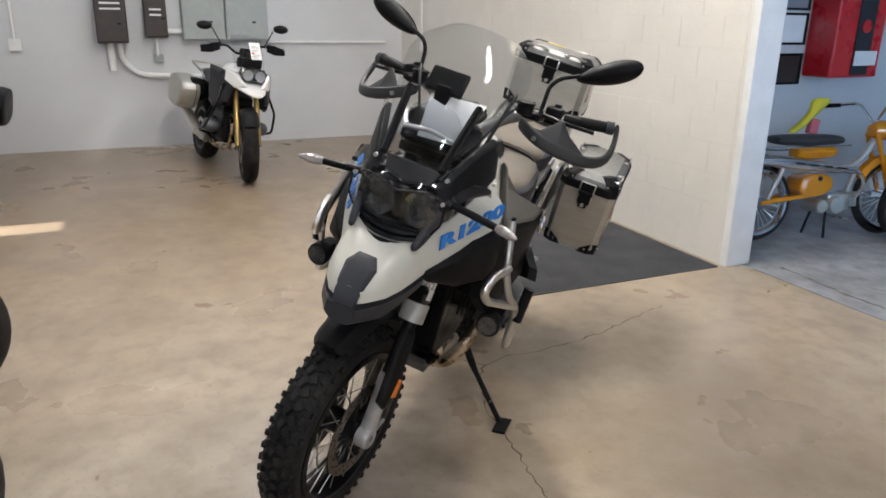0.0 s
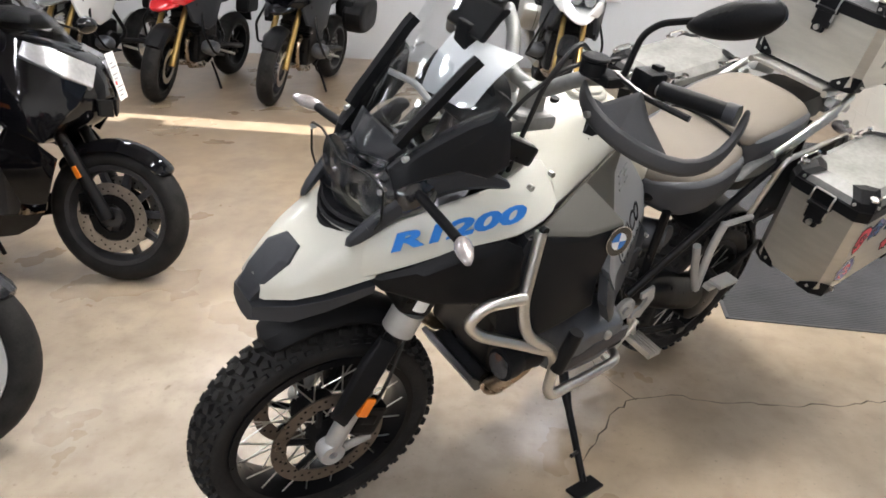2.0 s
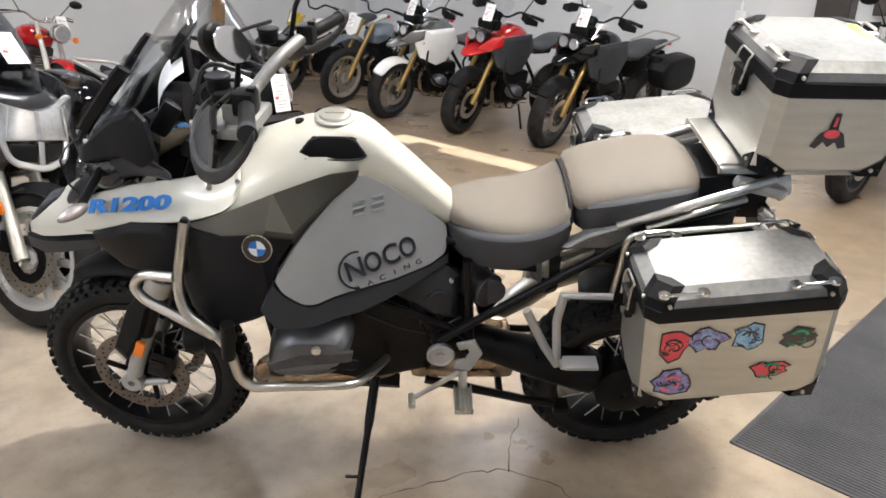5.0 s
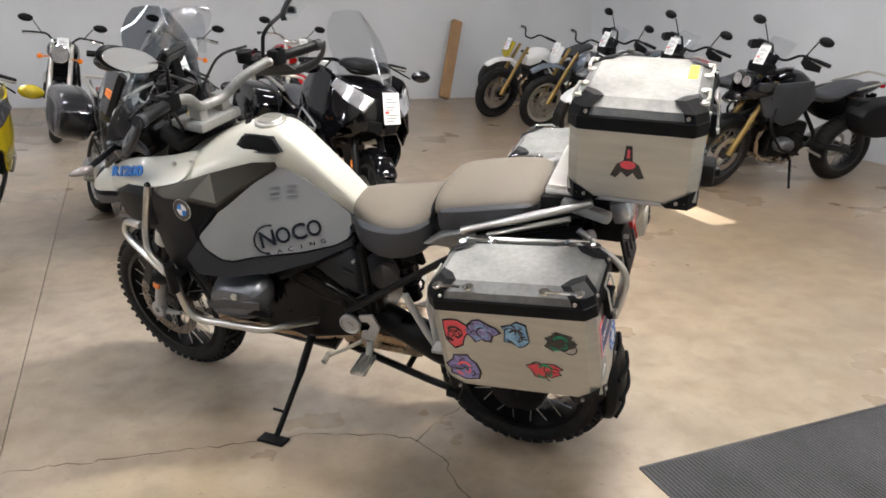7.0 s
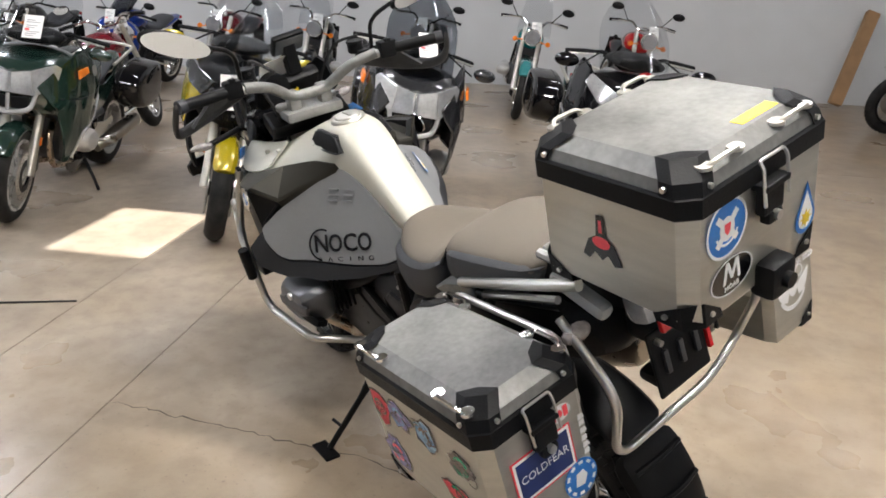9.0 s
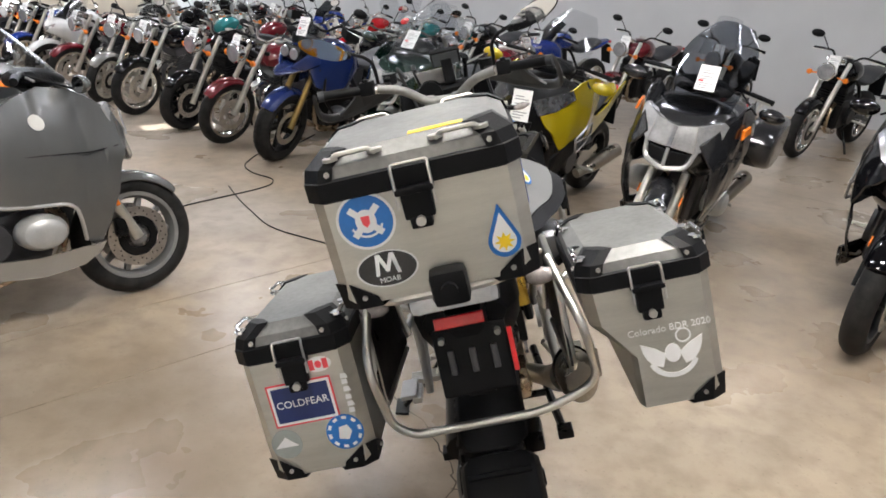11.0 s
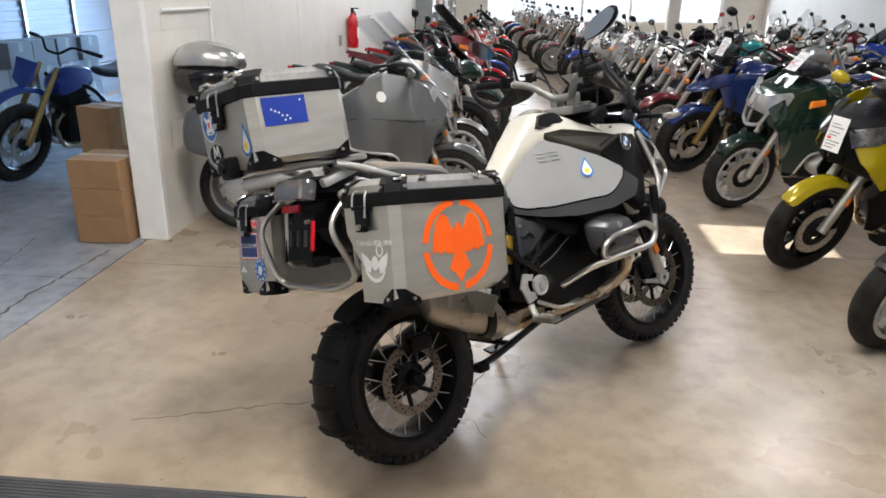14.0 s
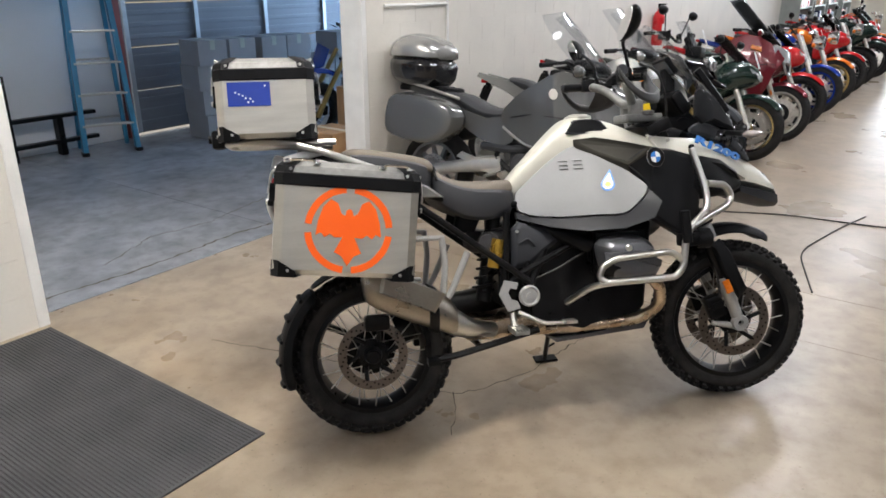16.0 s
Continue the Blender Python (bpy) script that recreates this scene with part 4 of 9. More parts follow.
both("heel_plate", lambda s: join(*[slab([(-0.19, 0.60), (-0.245, 0.615), (-0.27, 0.56), (-0.235, 0.49), (-0.185, 0.50), (-0.195, 0.53), (-0.22, 0.535), (-0.235, 0.565), (-0.225, 0.585), (-0.20, 0.575)], 0.185 * s, 0.195 * s, 0.002)]), M_CASTSILVER, "aluminium heel plate")
for s in (1, -1):
    peg = part("foot_peg", join(box((0.055, 0.10, 0.012), (-0.215, 0.255 * s, 0.425), 0.003)), M_STEEL, hero, "serrated steel foot peg")
    part("peg_bracket", tube([(-0.215, 0.18 * s, 0.48), (-0.215, 0.21 * s, 0.42)], 0.014, 8, 0), M_STEEL, peg)
    for k in range(5):
        part("peg_tooth", box((0.006, 0.10, 0.022), (-0.24 + 0.0125 * k, 0.255 * s, 0.43), 0.001), M_STEEL, peg)
part("gear_lever", join(tube([(-0.20, 0.21, 0.50), (-0.12, 0.225, 0.45), (-0.06, 0.24, 0.42)], 0.008, 8, 0.02), tube([(-0.06, 0.225, 0.42), (-0.06, 0.27, 0.415)], 0.012, 8, 0)), M_ALU, hero)
part("brake_pedal", join(tube([(-0.20, -0.21, 0.49), (-0.10, -0.225, 0.44), (-0.02, -0.24, 0.44)], 0.008, 8, 0.02), box((0.05, 0.05, 0.012), (-0.01, -0.25, 0.445), 0.003)), M_STEEL, hero)
both("pillion_bracket", lambda s: join(tube([(-0.385, 0.195 * s, 0.735), (-0.45, 0.20 * s, 0.60), (-0.495, 0.205 * s, 0.53)], 0.013, 10, 0.02), tube([(-0.495, 0.205 * s, 0.53), (-0.475, 0.20 * s, 0.70), (-0.485, 0.20 * s, 0.80)], 0.013, 10, 0.02),
                                       tube([(-0.48, 0.2 * s, 0.795), (-0.62, 0.21 * s, 0.80)], 0.010, 8, 0), box((0.09, 0.03, 0.02), (-0.54, 0.235 * s, 0.56), 0.006), box((0.10, 0.05, 0.014), (-0.55, 0.255 * s, 0.585), 0.004)), M_CASTSILVER, "cast aluminium pillion peg bracket")
part("swing_arm", join(tube([(-0.13, 0.05, 0.53), (-0.40, 0.10, 0.48), (-0.64, 0.11, 0.40)], 0.058, 14, 0.06, (0.055, 0.070)), lathe([(0, 0.06), (0.105, 0.065), (0.11, 0.09), (0.10, 0.135), (0.06, 0.15), (0.02, 0.152), (0, 0.152)], 32, "y", (RC.x, 0, RC.z), False)), M_FRAME, hero, "black single-sided swing arm and final drive")
part("axle_cap", disc(0.028, 0.03, 18, "y", (RC.x, -0.085, RC.z), 0.006), M_FRAME, hero)
part("rear_caliper", box((0.10, 0.06, 0.06), (RC.x + 0.02, -0.09, RC.z + 0.135), 0.014), M_FRAME, hero)
part("rear_shock", tube([(-0.30, -0.06, 0.52), (-0.24, -0.05, 0.86)], 0.030, 14, 0), M_FRAME, hero)
spring = [(-0.30 + 0.06 * k / 60 + 0.042 * math.cos(k * 0.75), -0.06 + 0.042 * math.sin(k * 0.75), 0.56 + 0.26 * k / 60) for k in range(61)]
part("shock_spring", tube(spring, 0.006, 6, 0), M_FRAME, hero)
part("shock_reservoir", tube([(-0.27, -0.135, 0.66), (-0.245, -0.135, 0.77)], 0.027, 16, 0), M_GOLD, hero, "gold shock reservoir")
both("airbox_cover", lambda s: panel([(0.012, 0.128 * s, 0.752), (-0.046, 0.122 * s, 0.800), (-0.154, 0.112 * s, 0.832), (-0.192, 0.112 * s, 0.800), (-0.195, 0.120 * s, 0.640), (-0.126, 0.130 * s, 0.655)], 0.03, 0.020, 0.70, 1, (0, s, 0)), M_DARK, "dark airbox cover", 30)
both("airbox_bolt", lambda s: disc(0.006, 0.012, 10, "y", (-0.170, 0.136 * s, 0.795)), M_CASTSILVER)
both("airbox_rib", lambda s: tube([(-0.10, 0.146 * s, 0.735), (-0.13, 0.148 * s, 0.765), (-0.165, 0.140 * s, 0.745)], 0.006, 6, 0.01), M_DARK)
both("intake_trumpet", lambda s: join(tube([(-0.225, 0.06 * s, 0.745), (-0.285, 0.125 * s, 0.748)], 0.052, 18, 0), disc(0.046, 0.010, 18, "y", (-0.285, 0.128 * s, 0.748), 0.004)), M_CAST, "dark round canister")
both("lower_frame_tube", lambda s: tube([(0.055, 0.150 * s, 0.735), (-0.178, 0.155 * s, 0.627), (-0.22, 0.155 * s, 0.59)], 0.012, 8, 0.02), M_FRAME)
both("upright_frame_tube", lambda s: tube([(-0.212, 0.145 * s, 0.875), (-0.232, 0.150 * s, 0.585)], 0.014, 8, 0), M_FRAME)
part("gearbox", join(slab([(0.02, 0.72), (-0.12, 0.76), (-0.24, 0.70), (-0.24, 0.50), (-0.10, 0.44), (0.02, 0.44)], -0.10, 0.10, 0.015), lathe([(0, -0.115), (0.05, -0.115), (0.06, -0.10), (0.06, 0.10), (0.05, 0.115), (0, 0.115)], 24, "y", (-0.06, 0, 0.56), False)), M_FRAME, hero, "black gearbox housing")
both("cable_run", lambda s: tube([(0.10, 0.16 * s, 0.70), (-0.02, 0.165 * s, 0.64), (-0.12, 0.15 * s, 0.60), (-0.20, 0.14 * s, 0.66)], 0.005, 6, 0.03), M_CABLE)
both("rear_cover", lambda s: panel([(-0.30, 0.085 * s, 0.86), (-0.40, 0.10 * s, 0.87), (-0.42, 0.10 * s, 0.80), (-0.33, 0.085 * s, 0.80)], 0.02, 0.010, 0.75, 1, (0, s, 0)), M_BLACK)
part("centre_stand", join(tube([(-0.10, 0.14, 0.40), (-0.44, 0.17, 0.335), (-0.52, 0.18, 0.33)], 0.014, 8, 0.03), tube([(-0.10, -0.14, 0.40), (-0.44, -0.17, 0.335), (-0.52, -0.18, 0.33)], 0.014, 8, 0.03), tube([(-0.34, -0.155, 0.355), (-0.34, 0.155, 0.355)], 0.012, 8, 0), box((0.05, 0.05, 0.03), (-0.535, 0.185, 0.325), 0.006), box((0.05, 0.05, 0.03), (-0.535, -0.185, 0.325), 0.006)), M_FRAME, hero)
part("side_stand", join(tube([(0.055, 0.15, 0.42), (0.075, 0.25, 0.30), (0.108, 0.425, 0.135)], 0.013, 10, 0.02, (0.016, 0.011)), tube([(0.095, 0.36, 0.20), (0.14, 0.37, 0.215)], 0.006, 6, 0), moved(box((0.11, 0.055, 0.010), (0, 0, 0), 0.003), Matrix.Translation((0.115, 0.440, 0.128)) @ Matrix.Rotation(radians(15.4), 4, "X"))), M_FRAME, hero, "black side stand, down")


# crash bars
def bar(s):
    y = s
    loop = [] if s > 0 else [tube([(0.40, 0.37 * y, 0.665), (0.36, 0.365 * y, 0.70), (0.14, 0.35 * y, 0.685), (0.09, 0.345 * y, 0.655), (0.08, 0.34 * y, 0.615), (0.11, 0.35 * y, 0.598)], 0.0125, 12, 0.035)]
    return join(tube([(0.500, 0.278 * y, 1.083), (0.535, 0.318 * y, 0.92), (0.525, 0.345 * y, 0.85), (0.42, 0.372 * y, 0.77), (0.405, 0.372 * y, 0.64), (0.375, 0.37 * y, 0.602), (0.10, 0.355 * y, 0.597), (0.06, 0.29 * y, 0.575), (0.02, 0.15 * y, 0.50)], 0.0135, 12, 0.05),
                tube([(0.537, 0.322 * y, 0.945), (0.628, 0.298 * y, 0.935), (0.660, 0.290 * y, 0.888), (0.632, 0.304 * y, 0.856), (0.45, 0.368 * y, 0.79)], 0.0135, 12, 0.035), *loop)


both("crash_bar", bar, M_STEEL, "satin steel crash bar")
both("bar_plug", lambda s: disc(0.010, 0.012, 14, "y", (0.498, 0.282 * s, 1.088)), M_BLACK)
both("fog_lamp", lambda s: join(lathe([(0, -0.02), (0.034, -0.02), (0.040, 0.0), (0.040, 0.03), (0.034, 0.032), (0, 0.03)], 24, "x", (0.51, 0.315 * s, 0.735), False), box((0.09, 0.05, 0.05), (0.46, 0.32 * s, 0.735), 0.012)), M_BLACK)
both("fog_lens", lambda s: disc(0.032, 0.008, 24, "x", (0.543, 0.315 * s, 0.735)), M_DLAMP)
both("bar_bumper", lambda s: tube([(0.418, 0.385 * s, 0.73), (0.405, 0.39 * s, 0.85)], 0.018, 10, 0), M_BLACK)

# bodywork
def tank_half(top, cap, shoulder, flank, seam, foot):
    """Half a section of the tank cover, from the crown down to the seam with the side panel."""
    return [(0, top), (cap[0], cap[1]), (shoulder[0], shoulder[1]), (flank[0], flank[1]), seam, (seam[0] * 0.8, foot + 0.03), (0, foot)]


part("tank", body([(0.50, tank_half(1.112, (0.06, 1.112), (0.12, 1.108), (0.19, 1.088), (0.252, 1.054), 1.0)), (0.43, tank_half(1.140, (0.06, 1.139), (0.105, 1.130), (0.17, 1.104), (0.234, 1.070), 0.99)), (0.34, tank_half(1.180, (0.058, 1.178), (0.092, 1.164), (0.145, 1.130), (0.205, 1.093), 0.97)), (0.27, tank_half(1.212, (0.052, 1.210), (0.082, 1.194), (0.120, 1.152), (0.182, 1.112), 0.95)),
                   (0.20, tank_half(1.232, (0.050, 1.230), (0.078, 1.216), (0.102, 1.172), (0.160, 1.132), 0.94)), (0.13, tank_half(1.240, (0.050, 1.238), (0.076, 1.222), (0.094, 1.182), (0.134, 1.143), 0.93)), (0.08, tank_half(1.234, (0.050, 1.232), (0.074, 1.216), (0.088, 1.180), (0.112, 1.138), 0.93)), (0.045, tank_half(1.208, (0.050, 1.205), (0.072, 1.190), (0.082, 1.155), (0.096, 1.110), 0.92)),
                   (-0.01, tank_half(1.156, (0.049, 1.153), (0.069, 1.138), (0.076, 1.108), (0.082, 1.068), 0.92)), (-0.08, tank_half(1.088, (0.047, 1.086), (0.066, 1.072), (0.071, 1.044), (0.074, 1.010), 0.91)), (-0.15, tank_half(1.018, (0.044, 1.016), (0.062, 1.003), (0.066, 0.980), (0.068, 0.952), 0.90)), (-0.185, tank_half(0.982, (0.036, 0.980), (0.052, 0.970), (0.056, 0.955), (0.058, 0.938), 0.895)), (-0.194, tank_half(0.965, (0.030, 0.963), (0.044, 0.957), (0.048, 0.948), (0.050, 0.938), 0.90))]), M_HERO_W, hero, "pearl white tank cover", 45, 1)
part("fuel_cap", join(disc(0.055, 0.016, 36, "z", (0.150, 0, 1.234), 0.004), disc(0.042, 0.010, 30, "z", (0.150, 0, 1.243), 0.003), box((0.05, 0.008, 0.006), (0.150, 0, 1.249), 0.001)), M_ALU, hero, "brushed fuel cap")
part("key_slot", disc(0.012, 0.01, 14, "z", (0.245, -0.005, 1.219)), M_BLACK, hero)
VENT = [(0.242, 0.096, 1.172), (0.202, 0.082, 1.221), (0.098, 0.082, 1.221), (0.062, 0.092, 1.172), (0.085, 0.100, 1.166), (0.215, 0.104, 1.166)]
both("tank_vent", lambda s: panel([(x, (y + 0.004) * s, z) for x, y, z in VENT], 0.022, 0.002, 0.9, 1, (0, s, 0.4)), M_BLACK, "black tank vent")
both("vent_rim", lambda s: tube([(x, (y + 0.006) * s, z) for x, y, z in soft(VENT + VENT[:0], 0.2, 1)] + [(VENT[0][0], (VENT[0][1] + 0.006) * s, VENT[0][2])], 0.0028, 6, 0), M_DARK)
for k in range(4):
    both("vent_slat", lambda s: tube([(0.092 + 0.034 * k, 0.080 * s, 1.216), (0.104 + 0.034 * k, 0.099 * s, 1.172)], 0.004, 6, 0), M_DARK)


def side_plane(x, z):
    """How far out the tank's side stands: a slanting plane that flares at its front edge."""
    f = max(0.0, min(1.0, (x - 0.13) / 0.15))
    b = max(0.0, min(1.0, (0.88 - z) / 0.05))
    return 0.242 + 0.54 * (x - 0.14) - 0.535 * (z - 0.907) + 0.034 * f * f * (3 - 2 * f) - 0.010 * b


def fold(x, z):
    """The side panel's face, proud of the trim round it."""
    return side_plane(x, z) + 0.006


SILVER = [(0.082, 1.122), (0.040, 1.098), (-0.012, 1.062), (-0.080, 1.006), (-0.150, 0.944), (-0.156, 0.912), (-0.150, 0.872), (-0.108, 0.854), (-0.010, 0.845), (0.107, 0.849), (0.190, 0.850), (0.218, 0.864), (0.268, 0.916), (0.286, 0.950), (0.236, 1.010), (0.140, 1.086)]
both("side_panel", lambda s: skin([(p.x, p.y) for p in soft([(x, z, 0) for x, z in SILVER], 0.12, 1)], fold, s, 0.03), M_HERO_S, "satin silver tank side panel", 25)
for k in range(6):
    both("emblem_bar", lambda s: moved(box((0.036, 0.003, 0.006), (0, 0, 0), 0.0008), Matrix.Translation((0.085 - 0.05 * (k % 2), (side_plane(0.085 - 0.05 * (k % 2), 1.03 + 0.016 * (k // 2)) + 0.0115) * s, 1.03 + 0.016 * (k // 2))) @ Matrix.Rotation(0.49 * s, 4, "Z") @ Matrix.Rotation(0.49 * s, 4, "X")), M_HERO_S)
both("tank_lower", lambda s: skin([(0.290, 0.936), (0.262, 0.900), (0.212, 0.852), (0.190, 0.842), (0.107, 0.841), (-0.010, 0.837), (-0.108, 0.846), (-0.160, 0.868), (-0.160, 0.842), (-0.043, 0.806), (0.078, 0.788), (0.192, 0.796), (0.285, 0.832), (0.318, 0.890)], lambda x, z: side_plane(x, z) + 0.004, s, 0.03), M_COWL, "dark grey lower tank trim", 25)
both("radiator_cowl", lambda s: panel([(0.512, 0.262 * s, 1.052), (0.40, 0.322 * s, 1.076), (0.300, 0.332 * s, 1.088), (0.240, 0.268 * s, 1.030), (0.290, 0.316 * s, 0.962), (0.296, 0.322 * s, 0.915), (0.290, 0.330 * s, 0.845), (0.36, 0.312 * s, 0.795), (0.47, 0.285 * s, 0.735), (0.53, 0.262 * s, 0.80), (0.55, 0.252 * s, 0.92)], 0.04, 0.008, 0.88, 1, (0.3, s, 0)), M_COWL_D, "dark grey radiator cowl", 25)
both("cowl_facet", lambda s: panel([(0.505, 0.258 * s, 1.058), (0.43, 0.236 * s, 1.074), (0.30, 0.194 * s, 1.112), (0.20, 0.160 * s, 1.136), (0.150, 0.142 * s, 1.146), (0.082, 0.116 * s, 1.142), (0.090, 0.122 * s, 1.122), (0.142, 0.160 * s, 1.088), (0.240, 0.272 * s, 1.032), (0.300, 0.336 * s, 1.086), (0.40, 0.326 * s, 1.076)], 0.03, 0.006, 0.90, 1, (0.1, s * 0.6, 1)), M_FACET_LIT, "graphite upper cowl facet with an olive reflection in its colour", 25)
both("cowl_wing", lambda s: panel([(0.815, 0.120 * s, 0.940), (0.755, 0.175 * s, 0.985), (0.66, 0.212 * s, 1.035), (0.56, 0.246 * s, 1.052), (0.50, 0.262 * s, 1.02), (0.485, 0.268 * s, 0.925), (0.56, 0.255 * s, 0.885), (0.70, 0.210 * s, 0.895), (0.79, 0.145 * s, 0.915)], 0.03, 0.022, 0.72, 1, (0.4, s, 0)), M_BLACK, "black intake cowl", 25)
both("radiator", lambda s: join(box((0.03, 0.10, 0.24), (0.50, 0.175 * s, 0.92), 0.004, pose(0, 0, 0, 0, 0, -20 * s)), *[box((0.034, 0.10, 0.003), (0.50, 0.175 * s, 0.82 + 0.018 * k), 0, pose(0, 0, 0, 0, 0, -20 * s)) for k in range(12)]), M_FRAME)


def roundel(m, r, parent):
    base = part("roundel", flat_disc(r, r, m, 0.004, 36), M_GLOSS, parent, "round emblem with blue and white quarters")
    part("ring", ring_arc(r * 0.965, r * 1.0, 0, 360, m @ Matrix.Translation((0, 0, 0.002)), 0.003, 40), M_CHROME, base)
    for k in range(4):
        pts = [(0, 0)] + [(r * 0.56 * math.cos(a), r * 0.56 * math.sin(a)) for a in (radians(90 * k + 10 * j) for j in range(10))]
        part("quarter", flat_poly(pts, m @ Matrix.Translation((0, 0, 0.004)), 0.001), M_WHT if k % 2 == 0 else M_BLUE, base)


for s in (1, -1):
    roundel(wallplane((0.314, 0.344 * s, 1.054), (0.12, s, 0.14)), 0.037, hero)

part("beak", body([(0.70, [(0, 1.045), (0.08, 1.05), (0.125, 1.085), (0.160, 1.05), (0.176, 1.0), (0.11, 0.97), (0, 0.96)]), (0.80, [(0, 1.03), (0.060, 1.036), (0.100, 1.046), (0.122, 0.995), (0.134, 0.945), (0.08, 0.93), (0, 0.925)]), (0.86, [(0, 1.018), (0.056, 1.020), (0.096, 1.018), (0.116, 0.975), (0.126, 0.935), (0.07, 0.915), (0, 0.91)]), (0.915, [(0, 0.994), (0.050, 0.994), (0.088, 0.984), (0.104, 0.950), (0.112, 0.920), (0.05, 0.90), (0, 0.895)]),
                   (0.965, [(0, 0.962), (0.040, 0.960), (0.070, 0.950), (0.082, 0.925), (0.090, 0.905), (0.03, 0.89), (0, 0.885)]), (1.015, [(0, 0.925), (0.026, 0.923), (0.044, 0.914), (0.050, 0.903), (0.054, 0.895), (0.025, 0.88), (0, 0.875)])]), M_HERO_W, hero, "white front beak", 60)
part("beak_lip", body([(0.80, [(0, 0.92), (0.10, 0.922), (0.136, 0.925), (0.132, 0.900), (0.07, 0.885), (0, 0.88)]), (0.90, [(0, 0.895), (0.08, 0.896), (0.117, 0.903), (0.112, 0.866), (0.05, 0.845), (0, 0.84)]), (0.97, [(0, 0.88), (0.055, 0.882), (0.090, 0.888), (0.090, 0.845), (0.040, 0.826), (0, 0.822)]), (1.035, [(0, 0.876), (0.025, 0.876), (0.044, 0.874), (0.046, 0.840), (0.026, 0.824), (0, 0.82)])]), M_DARK, hero, "dark grey lower beak lip", 25)
part("beak_insert", panel([(0.930, 0.026, 0.992), (0.930, -0.026, 0.992), (0.962, -0.046, 0.970), (1.008, -0.040, 0.922), (1.036, -0.030, 0.880), (1.036, 0.030, 0.880), (1.008, 0.040, 0.922), (0.962, 0.046, 0.970)], 0.03, 0.010, 0.72, 1, (0.6, 0, 1)), M_DARK, hero, "dark grey faceted beak insert", 20)
SIDE_EDGE = [((0.985, 0.040, 0.932), (1.003, 0.053, 0.902)), ((0.90, 0.068, 0.994), (0.905, 0.094, 0.928)), ((0.80, 0.096, 1.048), (0.81, 0.138, 0.948)), ((0.70, 0.140, 1.100), (0.70, 0.200, 1.012)), ((0.61, 0.158, 1.126), (0.61, 0.232, 1.046)), ((0.53, 0.152, 1.132), (0.53, 0.252, 1.054)), ((0.44, 0.120, 1.140), (0.45, 0.244, 1.068)), ((0.37, 0.104, 1.168), (0.38, 0.222, 1.086))]


def side_sheet(s):
    rings = []
    for u, d in SIDE_EDGE:
        u, d = Vector(u), Vector(d)
        nrm = Vector((0.35, 0.85, 0.35)).normalized()
        pts = [u - nrm * 0.006, u, u.lerp(d, 0.3) + nrm * 0.007, u.lerp(d, 0.7) + nrm * 0.007, d, d - nrm * 0.010, u.lerp(d, 0.5) - nrm * 0.008]
        rings.append([(p.x, p.y * s, p.z) for p in pts])
    return loft(rings)


both("front_side_panel", side_sheet, M_HERO_W, "white front side panel", 35, 1)


def model_text(s):
    across = Vector((-0.888, 0.355, 0.29)).normalized()
    nrm = Vector((0.432, 0.826, 0.311)).normalized()
    bm = lettering("R1200", 0.05, Matrix.Identity(4), 0.002, 0.25, 0.0022)
    x0, x1 = min(v.co.x for v in bm.verts), max(v.co.x for v in bm.verts)
    y0, y1 = min(v.co.y for v in bm.verts), max(v.co.y for v in bm.verts)
    bmesh.ops.translate(bm, vec=(-(x0 + x1) / 2, -(y0 + y1) / 2, 0), verts=bm.verts)
    bmesh.ops.scale(bm, vec=(0.295 / (x1 - x0), 0.038 / (y1 - y0), 1), verts=bm.verts)
    if s < 0:
        across, nrm = Vector((-across.x, across.y, -across.z)), Vector((nrm.x, -nrm.y, nrm.z))
    up_dir = nrm.cross(across)
    m = Matrix((across, up_dir, nrm)).transposed().to_4x4()
    m.translation = Vector((0.655, 0.186 * s, 1.076)) + nrm * 0.013
    return moved(bm, m)


both("model_lettering", model_text, M_BLUE, "blue model lettering R1200")
for bx0, by0, bz0 in ((0.456, 0.178, 1.122), (0.385, 0.166, 1.136)):
    both("panel_bolt", lambda s: disc(0.007, 0.012, 12, "y", (bx0, by0 * s, bz0)), M_STEEL)
# headlamp and nose
part("headlamp", body([(0.64, [(0, 1.20), (0.13, 1.19), (0.152, 1.13), (0.135, 1.06), (0, 1.05)]), (0.735, [(0, 1.19), (0.138, 1.18), (0.158, 1.125), (0.132, 1.055), (0, 1.045)]), (0.792, [(0, 1.175), (0.140, 1.170), (0.148, 1.12), (0.120, 1.06), (0, 1.05)])]), M_GLOSS, hero, "black twin headlamp unit", 40, 1)
for s, r in ((1, 0.050), (-1, 0.058)):
    part("headlamp_lens", join(lathe([(0, 0), (r * 0.55, 0.004), (r * 0.6, 0.012), (r, 0.016), (r, 0.0), (r * 1.08, -0.01), (0, -0.01)], 28, "x", (0.788, 0.066 * s, 1.115), False)), M_DLAMP, hero)
part("lamp_bridge", box((0.03, 0.03, 0.10), (0.788, 0.004, 1.115), 0.008), M_GLOSS, hero)
part("lamp_guard", panel([(0.824, 0.142, 1.172), (0.826, 0.095, 1.182), (0.832, 0.040, 1.172), (0.834, 0.0, 1.160), (0.832, -0.040, 1.172), (0.826, -0.095, 1.182), (0.824, -0.142, 1.172), (0.818, -0.142, 1.10), (0.812, -0.116, 1.058), (0.828, -0.05, 1.050), (0.828, 0.05, 1.050), (0.812, 0.116, 1.058), (0.818, 0.142, 1.10)], 0.003, 0.004, 0.9, 1, (1, 0, 0)), M_GLASS, hero, "clear headlamp guard")
